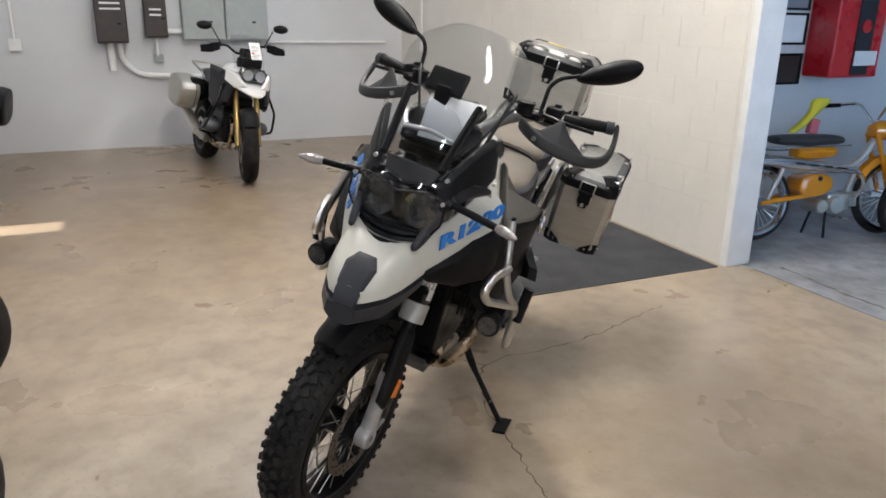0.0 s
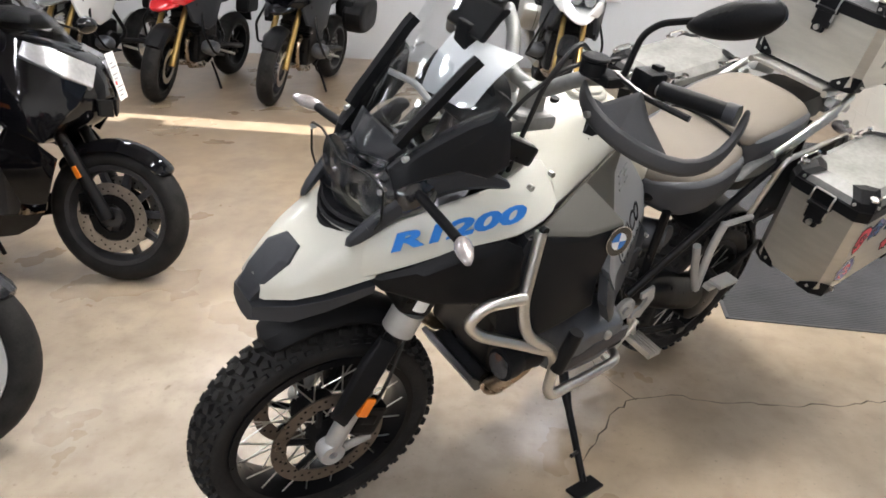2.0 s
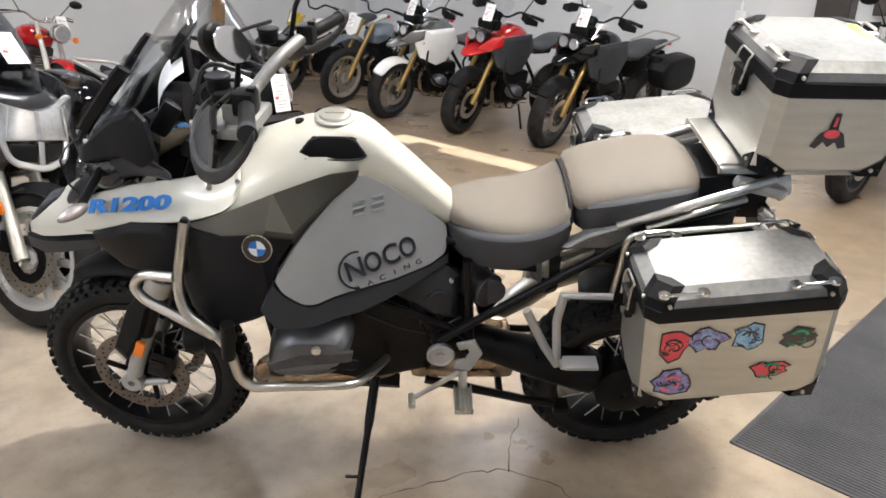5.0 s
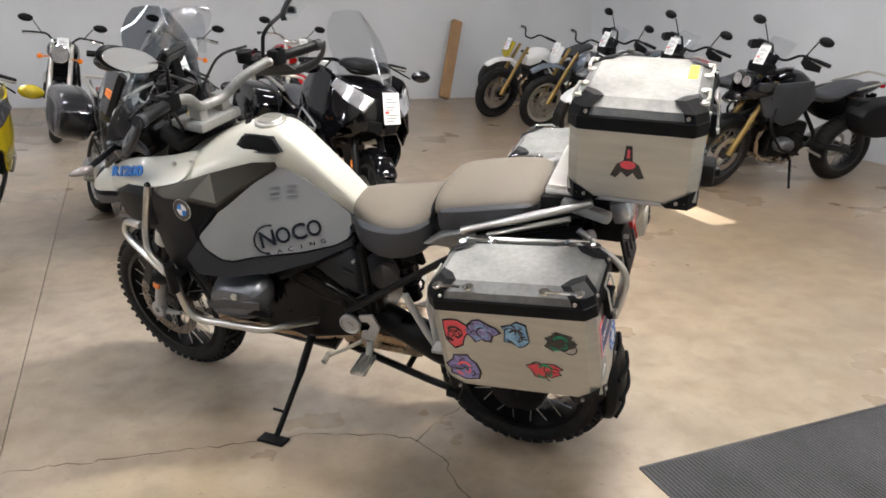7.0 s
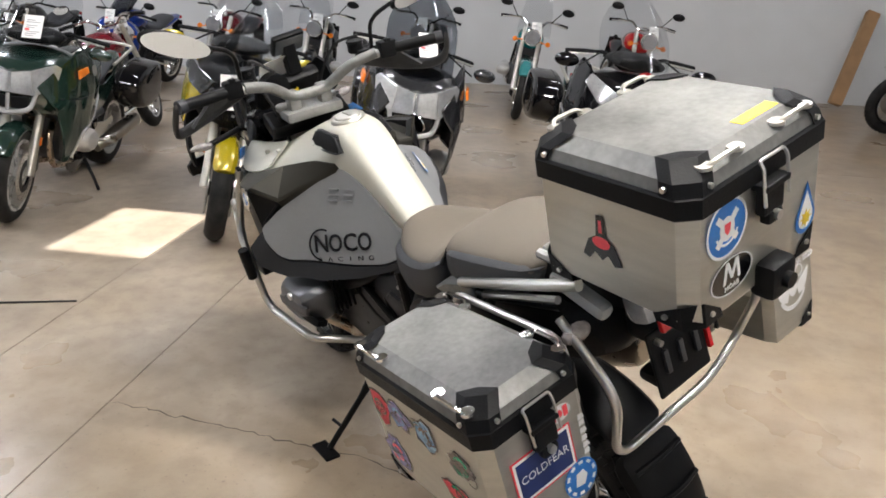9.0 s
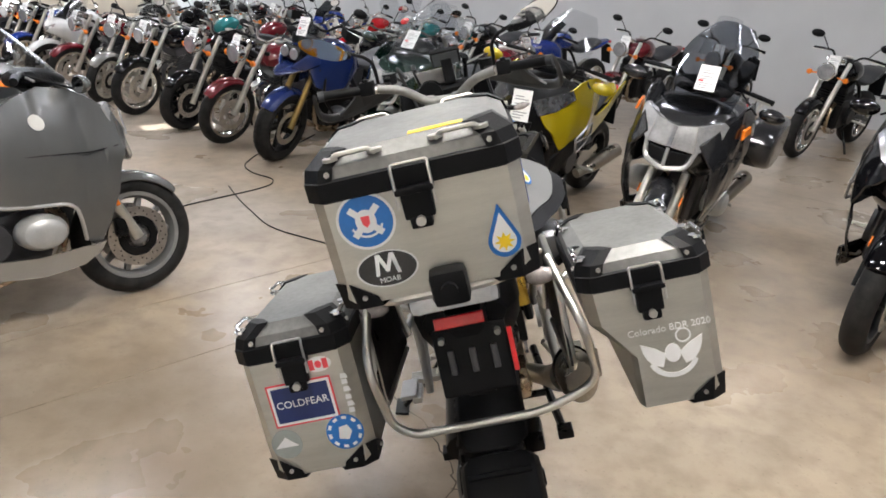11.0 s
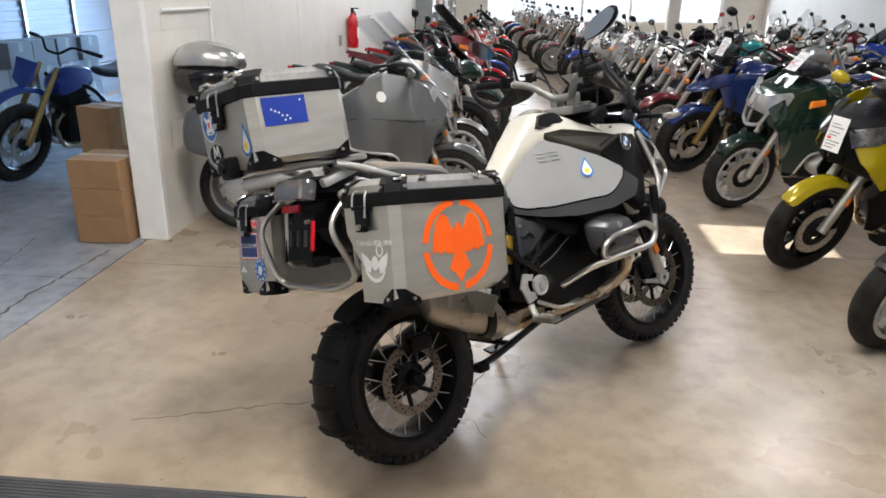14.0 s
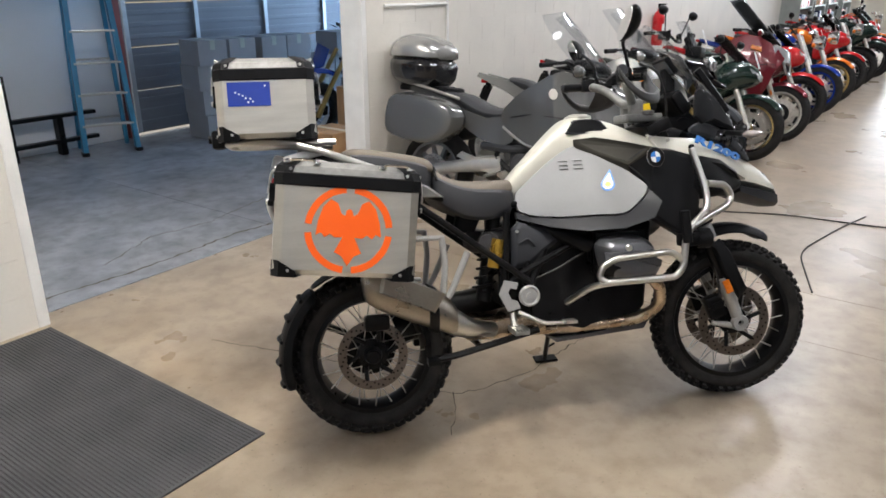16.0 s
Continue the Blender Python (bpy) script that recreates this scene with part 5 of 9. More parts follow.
part("guard_edge", tube([(0.826, 0.143, 1.172), (0.828, 0.095, 1.182), (0.834, 0.040, 1.172), (0.836, 0.0, 1.160), (0.834, -0.040, 1.172), (0.828, -0.095, 1.182), (0.826, -0.143, 1.172), (0.820, -0.143, 1.10), (0.814, -0.116, 1.057), (0.830, -0.05, 1.049), (0.830, 0.05, 1.049), (0.814, 0.116, 1.057), (0.820, 0.143, 1.10), (0.826, 0.143, 1.172)], 0.0026, 6, 0.01), M_BLACK, hero)
for gy, gz in ((0.135, 1.165), (0.111, 1.066)):
    both("guard_bolt", lambda s: disc(0.0055, 0.010, 10, "x", (0.826, gy * s, gz)), M_CASTSILVER)
for gw, gz, gx in ((0.108, 1.046, 0.842), (0.098, 1.030, 0.850), (0.086, 1.014, 0.858)):
    part("grille_slat", loft([[(gx - 0.045 * (j / 4) ** 2 + dx, gw * j / 4, gz + dz + 0.010 * (j / 4) ** 2) for dx, dz in ((0.012, 0), (0.006, 0.006), (-0.016, 0.005), (-0.016, -0.005), (0.006, -0.006))] for j in range(-4, 5)]), M_BLACK, hero)
part("grille_back", loft([[(0.826 - 0.045 * (j / 4) ** 2 + dx, 0.10 * j / 4, z) for dx, z in ((0, 1.058), (0.014, 1.006), (-0.02, 1.006), (-0.03, 1.058))] for j in range(-4, 5)]), M_BLACK, hero)
both("nose_arm", lambda s: loft([[(x + a * 0.3, (y + b) * s, z + a) for a, b in ((h, 0.002), (h * 0.7, 0.013), (-h * 0.6, 0.018), (-h, 0.008), (-h * 0.6, -0.01), (h * 0.6, -0.012))] for x, y, z, h in ((0.868, 0.092, 1.018, 0.008), (0.825, 0.106, 1.062, 0.024), (0.76, 0.118, 1.112, 0.028), (0.69, 0.124, 1.146, 0.030), (0.635, 0.134, 1.160, 0.032), (0.58, 0.168, 1.168, 0.026), (0.535, 0.190, 1.155, 0.010))]), M_DARK, "dark grey nose bracket", sub=1)
both("indicator", lambda s: join(moved(loft([[(0.0 + x, y * r, z * r) for y, z in ((math.cos(a), 0.8 * math.sin(a)) for a in (2 * math.pi * k / 12 for k in range(12)))] for x, r in ((-0.025, 0.010), (0.0, 0.021), (0.03, 0.020), (0.065, 0.006))]), Matrix.Translation((0.735, 0.292 * s, 1.125)) @ Matrix.Rotation(radians(62 * s), 4, "Z"))), M_SIGNAL, "clear front indicator", sub=1)
both("indicator_stalk", lambda s: tube([(0.735, 0.12 * s, 1.145), (0.735, 0.276 * s, 1.127)], 0.011, 10, 0), M_BLACK)
both("wind_wing", lambda s: panel([(0.790, 0.098 * s, 1.188), (0.752, 0.108 * s, 1.222), (0.70, 0.132 * s, 1.268), (0.652, 0.154 * s, 1.305), (0.606, 0.174 * s, 1.330), (0.580, 0.188 * s, 1.305), (0.566, 0.200 * s, 1.212), (0.605, 0.190 * s, 1.182), (0.66, 0.160 * s, 1.192), (0.735, 0.128 * s, 1.165), (0.785, 0.118 * s, 1.150)], 0.012, 0.012, 0.78, 1, (0.6, s, 0.2)), M_COWL_D, "dark grey wind deflector", 25)
both("wing_bolt", lambda s: disc(0.006, 0.012, 12, "x", (0.762, 0.112 * s, 1.212)), M_CASTSILVER)
both("wing_clear", lambda s: panel([(0.775, 0.098 * s, 1.208), (0.700, 0.134 * s, 1.278), (0.606, 0.178 * s, 1.345), (0.580, 0.196 * s, 1.330), (0.640, 0.176 * s, 1.270), (0.735, 0.132 * s, 1.200)], 0.003, 0.002, 0.9, 1, (0.6, s, 0.2)), M_GLASS, "clear wind deflector edge")
both("screen_slider", lambda s: loft([[(x + a, (y + b) * s, z + a * 0.75) for a, b in ((0.013, 0.004), (0.008, 0.012), (-0.010, 0.012), (-0.014, 0.004), (-0.010, -0.006), (0.008, -0.006))] for x, y, z in ((0.772, 0.086, 1.232), (0.755, 0.088, 1.256), (0.70, 0.096, 1.322), (0.645, 0.104, 1.388), (0.628, 0.106, 1.404))]), M_BLACK, "black screen slider", 25)
part("screen_strut", tube([(0.690, -0.078, 1.302), (0.680, 0.0, 1.310), (0.690, 0.078, 1.300)], 0.007, 8, 0.02), M_CASTSILVER, hero, "silver screen strut")


def screen_sheet(u0, u1, w0, w1, off, thick=0.004, crown=0.05):
    """A curved, raked sheet; u runs up along the rake."""
    rings = []
    base, top = Vector((0.765, 0, 1.185)), Vector((0.455, 0, 1.60))
    for k in range(9):
        u = u0 + (u1 - u0) * k / 8
        w = (w0 + (w1 - w0) * math.sin(math.pi * 0.5 * k / 8)) * (1 - 0.45 * max(0, (k - 6) / 2) ** 2)
        c = base.lerp(top, u) + Vector((0.02 * math.sin(math.pi * u) + off, 0, 0))
        f = [(c.x - crown * (j / 5) ** 2 * 1.2, w * j / 5, c.z - 0.02 * (j / 5) ** 2) for j in range(-5, 6)]
        rings.append(f + [(x - thick, y, z - thick * 0.6) for x, y, z in f[::-1]])
    return loft(rings)


def skin_sheet(corners, sag, t=0.0012):
    """A thin sheet between four corners, bowed along its length."""
    a, b, c, d = (Vector(p) for p in corners)
    nrm = (b - a).cross(d - a).normalized()
    rings = []
    for k in range(7):
        u = k / 6
        lift = nrm * sag * 4 * u * (1 - u)
        p, q = a.lerp(d, u) + lift, b.lerp(c, u) + lift
        rings.append([p, q, q - nrm * t, p - nrm * t])
    return loft(rings)


part("windscreen", screen_sheet(0.12, 1.0, 0.13, 0.205, 0.0), M_GLASS, hero, "clear raked windscreen", 60)
part("lower_screen", screen_sheet(-0.02, 0.50, 0.075, 0.095, 0.035, 0.004, 0.02), M_GLASS, hero, "small clear lower screen", 60)
part("screen_base", panel([(0.775, 0.07, 1.19), (0.80, 0.0, 1.18), (0.775, -0.07, 1.19), (0.74, -0.09, 1.225), (0.75, 0.09, 1.225)], 0.01, 0.006, 0.8, 1, (1, 0, 0.6)), M_COWL, hero, "dark screen base trim")
part("paper_notice", skin_sheet([(0.620, -0.055, 1.268), (0.585, 0.070, 1.268), (0.495, 0.095, 1.392), (0.545, -0.070, 1.385)], 0.018), M_PAPER, hero, "white paper notice bent behind the screen")
part("instrument_pod", join(box((0.05, 0.24, 0.10), (0.555, 0.0, 1.275), 0.015, pose(0, 0, 0, 0, -35)), lathe([(0, -0.025), (0.05, -0.025), (0.052, 0.02), (0.046, 0.024), (0, 0.02)], 28, "x", (0.535, 0.055, 1.295), False)), M_BLACK, hero, "black instrument pod")
part("navigator", join(box((0.022, 0.12, 0.080), (0.527, -0.035, 1.428), 0.008, pose(0, 0, 0, 0, -38)), box((0.045, 0.045, 0.10), (0.537, -0.035, 1.370), 0.006)), M_BLACK, hero, "black navigation unit")
part("navigator_screen", box((0.002, 0.104, 0.064), (0.5165, -0.035, 1.419), 0, pose(0, 0, 0, 0, -38)), surf("dim_screen", (0.10, 0.11, 0.12), 0.12), hero)

# handlebar and controls
part("handlebar", steer(tube([(0.222, 0.42, 1.388), (0.275, 0.27, 1.380), (0.325, 0.14, 1.352), (0.375, 0.06, 1.285), (0.378, 0, 1.283), (0.375, -0.06, 1.285), (0.325, -0.14, 1.352), (0.275, -0.27, 1.380), (0.222, -0.42, 1.388)], 0.014, 12, 0.05)), M_STEEL, hero, "silver tapered handlebar")
part("bar_sleeve", steer(tube([(0.290, 0.23, 1.376), (0.325, 0.14, 1.352), (0.375, 0.06, 1.285), (0.378, 0, 1.283), (0.375, -0.06, 1.285), (0.325, -0.14, 1.352), (0.290, -0.23, 1.376)], 0.0175, 12, 0.05)), M_ALU_WORN, hero)
part("bar_clamp", steer(join(*[box((0.055, 0.04, 0.075), (0.39, 0.055 * s, 1.265), 0.008) for s in (1, -1)], box((0.15, 0.20, 0.035), (0.415, 0, 1.225), 0.012), *[disc(0.026, 0.02, 20, "z", (0.43, 0.085 * s, 1.245), 0.004) for s in (1, -1)])), M_ALU_WORN, hero, "aluminium bar clamp and top yoke")
both("grip", lambda s: tube([(0.268, 0.290 * s, 1.381), (0.222, 0.420 * s, 1.388)], 0.0182, 14, 0), M_BLACK, turned=True)
both("bar_end", lambda s: tube([(0.222, 0.420 * s, 1.388), (0.214, 0.442 * s, 1.389)], 0.021, 14, 0), M_DARK, turned=True)
both("switch_block", lambda s: join(box((0.05, 0.055, 0.055), (0.278, 0.262 * s, 1.384), 0.01), box((0.02, 0.02, 0.012), (0.262, 0.262 * s, 1.414), 0.003)), M_BLACK, turned=True)
both("lever", lambda s: tube([(0.325, 0.225 * s, 1.385), (0.335, 0.31 * s, 1.380), (0.298, 0.405 * s, 1.372)], 0.007, 8, 0.03), M_FRAME, turned=True)
both("reservoir", lambda s: join(disc(0.027, 0.034, 20, "z", (0.365, 0.190 * s, 1.392), 0.004), disc(0.030, 0.008, 20, "z", (0.365, 0.190 * s, 1.412), 0.002), box((0.05, 0.06, 0.022), (0.340, 0.212 * s, 1.376), 0.006)), M_BLACK, turned=True)
both("hand_guard", lambda s: loft([[(x + o[0] * a, (y + o[1] * a) * s, z + h * b) for a, b in ((0.008, 0.62), (0.010, -0.40), (0.006, -0.62), (-0.008, -0.56), (-0.010, 0.40), (-0.006, 0.62))] for x, y, z, h, o in ((0.372, 0.180, 1.352, 0.030, (1, 0.2)), (0.392, 0.212, 1.342, 0.036, (1, 0.2)), (0.402, 0.258, 1.322, 0.036, (1, 0.25)), (0.388, 0.325, 1.300, 0.034, (0.95, 0.3)), (0.352, 0.395, 1.286, 0.032, (0.8, 0.6)), (0.312, 0.440, 1.284, 0.030, (0.6, 0.8)), (0.268, 0.462, 1.300, 0.028, (0.2, 1)), (0.228, 0.462, 1.338, 0.026, (0, 1)), (0.204, 0.452, 1.376, 0.024, (0, 1)), (0.196, 0.448, 1.398, 0.020, (0, 1)))]), M_GUARD, "dark grey hand guard bar", 30, 1, turned=True)


both("guard_shield", lambda s: panel([(0.394, 0.222 * s, 1.350), (0.386, 0.262 * s, 1.348), (0.342, 0.312 * s, 1.392), (0.334, 0.345 * s, 1.345), (0.322, 0.408 * s, 1.294), (0.352, 0.398 * s, 1.288), (0.390, 0.325 * s, 1.302), (0.404, 0.258 * s, 1.324)], 0.010, 0.006, 0.78, 1, (1, 0.35 * s, 0.25)), M_GUARD, "dark grey moulded hand guard shield", 25, turned=True)
both("shield_bolt", lambda s: disc(0.007, 0.016, 12, "x", (0.408, 0.256 * s, 1.322)), M_STEEL, turned=True)
both("mirror_stem", lambda s: tube([(0.312, 0.225 * s, 1.385), (0.295, 0.226 * s, 1.470), (0.278, 0.248 * s, 1.500), (0.265, 0.315 * s, 1.528)], 0.007, 8, 0.03), M_FRAME, turned=True)


def mirror_frame(s):
    """The housing's own frame: long axis out and up."""
    return Matrix.Translation((0.245, 0.388 * s, 1.552)) @ Matrix.Rotation(radians(24 * s), 4, "X")


def mirror_shell(s):
    rings = []
    for x, g in ((0.0, 0.98), (0.012, 1.0), (0.035, 0.8), (0.05, 0.35)):
        rings.append([(x, 0.110 * g * (math.cos(a) + 0.12 * math.sin(a)) * s, 0.045 * g * (math.sin(a) * (0.80 + 0.25 * math.cos(a)) - 0.06 * math.cos(a))) for a in (2 * math.pi * k / 18 for k in range(18))])
    return moved(loft(rings), mirror_frame(s))


both("mirror", mirror_shell, M_BLACK, "black mirror housing", sub=1, turned=True)
both("mirror_glass", lambda s: moved(flat_disc(0.096, 0.033, wallplane((-0.003, 0.002 * s, 0), (-1, 0, 0)), 0.002), mirror_frame(s)), M_MIRROR, "mirror glass", turned=True)
both("brake_line", lambda s: tube([(0.33, 0.20 * s, 1.42), (0.43, 0.16 * s, 1.40), (0.50, 0.10 * s, 1.28), (0.50, 0.06 * s, 1.10), (0.60, 0.08 * s, 0.85), (0.70, 0.12 * s, 0.55), (0.72, 0.10 * s, 0.44)], 0.005, 6, 0.08), M_CABLE, turned=False)
part("cable_loop", tube([(0.33, 0.12, 1.40), (0.42, 0.16, 1.45), (0.46, 0.14, 1.36), (0.44, 0.10, 1.22), (0.46, 0.10, 1.10)], 0.006, 6, 0.08), M_CABLE, hero)
part("yellow_tag", box((0.002, 0.045, 0.075), (0.468, 0.02, 1.25), 0, pose(0, 0, 0, 0, -15, 25)), M_YEL, hero, "yellow plastic tag")

# seats
def cushion(w, zt, zb):
    return [(0, zt), (w * 0.5, zt - 0.001), (w * 0.82, zt - 0.012), (w * 0.95, zt - 0.026), (w, zt - 0.042), (w * 0.97, zb), (0, zb)]


def apron(w, zt, zb):
    return [(0, zt), (w * 0.9, zt), (w, zt - 0.006), (w + 0.003, (zt + zb) / 2), (w - 0.006, zb + 0.006), (w * 0.85, zb), (0, zb)]


part("rider_seat", body([(-0.150, cushion(0.070, 1.000, 0.945)), (-0.19, cushion(0.100, 1.000, 0.945)), (-0.26, cushion(0.148, 0.998, 0.955)), (-0.34, cushion(0.168, 0.999, 0.960)), (-0.42, cushion(0.170, 1.012, 0.972)), (-0.47, cushion(0.164, 1.050, 1.0)), (-0.495, cushion(0.155, 1.080, 1.03))]), M_SEAT, hero, "tan grey vinyl rider seat", 45, 1)
part("seat_skirt", body([(-0.148, apron(0.050, 0.950, 0.890)), (-0.172, apron(0.092, 0.955, 0.875)), (-0.20, apron(0.138, 0.962, 0.860)), (-0.28, apron(0.175, 0.968, 0.840)), (-0.38, apron(0.184, 0.976, 0.852)), (-0.46, apron(0.180, 1.010, 0.900)), (-0.50, apron(0.172, 1.045, 0.945))]), M_SEAT_D, hero, "dark vinyl seat side", 45, 1)
part("pillion_seat", body([(-0.478, cushion(0.145, 1.086, 1.03)), (-0.52, cushion(0.162, 1.104, 1.04)), (-0.60, cushion(0.172, 1.122, 1.055)), (-0.70, cushion(0.172, 1.140, 1.075)), (-0.79, cushion(0.162, 1.152, 1.095)), (-0.835, cushion(0.130, 1.140, 1.09))]), M_SEAT, hero, "tan grey vinyl pillion seat", 45, 1)
part("pillion_skirt", body([(-0.482, apron(0.161, 1.062, 0.965)), (-0.56, apron(0.180, 1.086, 0.985)), (-0.66, apron(0.184, 1.108, 1.005)), (-0.76, apron(0.178, 1.126, 1.030)), (-0.84, apron(0.147, 1.124, 1.055))]), M_SEAT_D, hero, "dark vinyl pillion side", 45, 1)
part("seat_seam", tube([(-0.482, 0.160, 1.01), (-0.482, 0.12, 1.055), (-0.482, 0, 1.072), (-0.482, -0.12, 1.055), (-0.482, -0.160, 1.01)], 0.006, 6, 0.05), M_BLACK, hero)
both("tail_side", lambda s: panel([(-0.46, 0.175 * s, 0.945), (-0.52, 0.18 * s, 0.99), (-0.62, 0.185 * s, 1.03), (-0.66, 0.18 * s, 0.985), (-0.58, 0.175 * s, 0.945)], 0.02, 0.01, 0.8, 1, (0, s, 0)), M_ALU_WORN, "silver tail side cover")
both("grab_rail", lambda s: join(tube([(-0.60, 0.185 * s, 1.02), (-0.90, 0.185 * s, 1.135), (-0.99, 0.17 * s, 1.165)], 0.013, 10, 0.04), tube([(-0.68, 0.18 * s, 1.015), (-0.93, 0.175 * s, 1.105)], 0.009, 8, 0.04)), M_STEEL, "steel grab rail")
part("luggage_plate", join(box((0.36, 0.26, 0.014), (-1.03, 0, 1.178), 0.004), tube([(-0.85, 0.14, 1.172), (-1.20, 0.15, 1.178), (-1.24, 0.10, 1.178), (-1.24, -0.10, 1.178), (-1.20, -0.15, 1.178), (-0.85, -0.14, 1.172)], 0.011, 8, 0.04)), M_STEEL, hero, "steel luggage rack")
part("tail_unit", body([(-0.80, [(0, 1.12), (0.10, 1.12), (0.12, 1.06), (0, 1.03)]), (-0.95, [(0, 1.13), (0.09, 1.13), (0.11, 1.07), (0, 1.05)]), (-1.04, [(0, 1.12), (0.07, 1.12), (0.085, 1.08), (0, 1.06)])]), M_BLACK, hero, "black tail unit")
part("under_tail", body([(-0.56, [(0, 0.98), (0.12, 0.98), (0.15, 0.90), (0.12, 0.78), (0, 0.76)]), (-0.80, [(0, 1.04), (0.12, 1.04), (0.15, 0.96), (0.12, 0.82), (0, 0.80)]), (-1.00, [(0, 1.05), (0.10, 1.05), (0.13, 1.0), (0.10, 0.90), (0, 0.88)])]), M_BLACK, hero, "black inner rear fender", sub=1)
both("rack_plate", lambda s: panel([(-0.62, 0.215 * s, 0.78), (-0.64, 0.225 * s, 1.03), (-0.98, 0.225 * s, 1.05), (-1.03, 0.225 * s, 0.84)], 0.006, 0.002, 0.9, 1, (0, s, 0)), M_FRAME)
part("tail_lamp", box((0.06, 0.20, 0.075), (-1.06, 0, 1.095), 0.02, pose(0, 0, 0, 0, 18)), M_LAMP, hero, "clear tail lamp")
both("rail_end", lambda s: box((0.15, 0.036, 0.034), (-0.97, 0.150 * s, 1.125), 0.014, pose(0, 0, 0, 0, -14)), M_CASTSILVER, "silver cast rail end")
part("tail_reflector", box((0.012, 0.11, 0.026), (-1.088, 0, 1.038), 0.003, pose(0, 0, 0, 0, 18)), M_RED, hero, "red rear reflector")
part("plate_holder", join(moved(box((0.010, 0.165, 0.155), (0, 0, 0), 0.006), pose(-1.078, -0.012, 0.935, 0, 14)), box((0.10, 0.09, 0.10), (-1.02, -0.01, 1.0), 0.02), box((0.07, 0.07, 0.03), (-1.03, -0.01, 0.845), 0.012)), M_BLACK, hero, "black plate holder without a plate")
for y in (-0.060, -0.012, 0.036):
    part("holder_slot", box((0.010, 0.014, 0.055), (-1.086, y, 0.938), 0.003, pose(0, 0, 0, 0, 14)), M_CAST, hero)
for y in (-0.075, 0.05):
    part("holder_bolt", disc(0.007, 0.016, 10, "x", (-1.078, y, 0.992)), M_STEEL, hero)
part("side_reflector", box((0.012, 0.012, 0.10), (-1.082, -0.100, 0.945), 0.003, pose(0, 0, 0, 0, 14)), M_RED, hero, "red side reflector")
both("rear_indicator", lambda s: moved(loft([[(x, y * r, z * r) for y, z in ((math.cos(a), math.sin(a)) for a in (2 * math.pi * k / 12 for k in range(12)))] for x, r in ((-0.02, 0.010), (0.0, 0.022), (0.03, 0.022), (0.055, 0.009))]), Matrix.Translation((-0.99, 0.175 * s, 1.06)) @ Matrix.Rotation(radians(90 * s), 4, "Z")), M_SIGNAL, "clear rear indicator", sub=1)
part("luggage_guard", tube([(-0.96, 0.205, 1.09), (-1.115, 0.218, 0.98), (-1.085, 0.205, 0.81), (-1.075, 0.165, 0.768), (-1.065, -0.14, 0.760), (-1.045, -0.275, 0.80), (-1.115, -0.255, 0.98), (-0.96, -0.215, 1.09)], 0.0100, 12, 0.06), M_STEEL, hero, "bent steel luggage guard bar")
both("luggage_frame", lambda s: tube([(-0.62, 0.20 * s, 0.80), (-0.62, 0.225 * s, 1.02), (-0.98, 0.225 * s, 1.06), (-1.02, 0.225 * s, 0.82), (-0.66, 0.21 * s, 0.78)], 0.009, 8, 0.04), M_STEEL)
hug = []
for k in range(9):
    a = radians(128 + 72 * k / 8)
    c, n = math.cos(a), math.sin(a)
    r1 = RR + 0.030
    hug.append([(RC.x + (r1 - d) * c, y, RC.z + (r1 - d) * n) for y, d in ((0.105, 0.05), (0.095, 0.012), (0.05, 0.0), (0, -0.006), (-0.05, 0.0), (-0.095, 0.012), (-0.105, 0.05), (-0.097, 0.054), (-0.088, 0.022), (0, 0.008), (0.088, 0.022), (0.097, 0.054))])
part("rear_hugger", loft(hug), M_BLACK, hero, "black ribbed rear mud guard", sub=1)
part("hugger_rib", join(*[tube([(RC.x + (RR + 0.024) * math.cos(a), 0.078, RC.z + (RR + 0.024) * math.sin(a)), (RC.x + (RR + 0.042) * math.cos(a), 0, RC.z + (RR + 0.042) * math.sin(a)), (RC.x + (RR + 0.024) * math.cos(a), -0.078, RC.z + (RR + 0.024) * math.sin(a))], 0.008, 6, 0.04) for a in (radians(q) for q in (138, 152, 166, 180, 194))]), M_BLACK, hero)
part("hugger_arm", tube([(-1.06, 0.10, 0.50), (-0.92, 0.115, 0.44), (-0.76, 0.11, 0.36)], 0.014, 8, 0.04), M_FRAME, hero)
part("hugger_inner", loft([[(RC.x + (RR + 0.028) * math.cos(a), y, RC.z + (RR + 0.028) * math.sin(a)) for y in (0.095, 0.0, -0.095)] + [(RC.x + (RR + 0.02) * math.cos(a), y, RC.z + (RR + 0.02) * math.sin(a)) for y in (-0.09, 0.0, 0.09)] for a in (radians(60 + 70 * k / 7) for k in range(8))]), M_BLACK, hero, sub=1)

# ---- the luggage ----


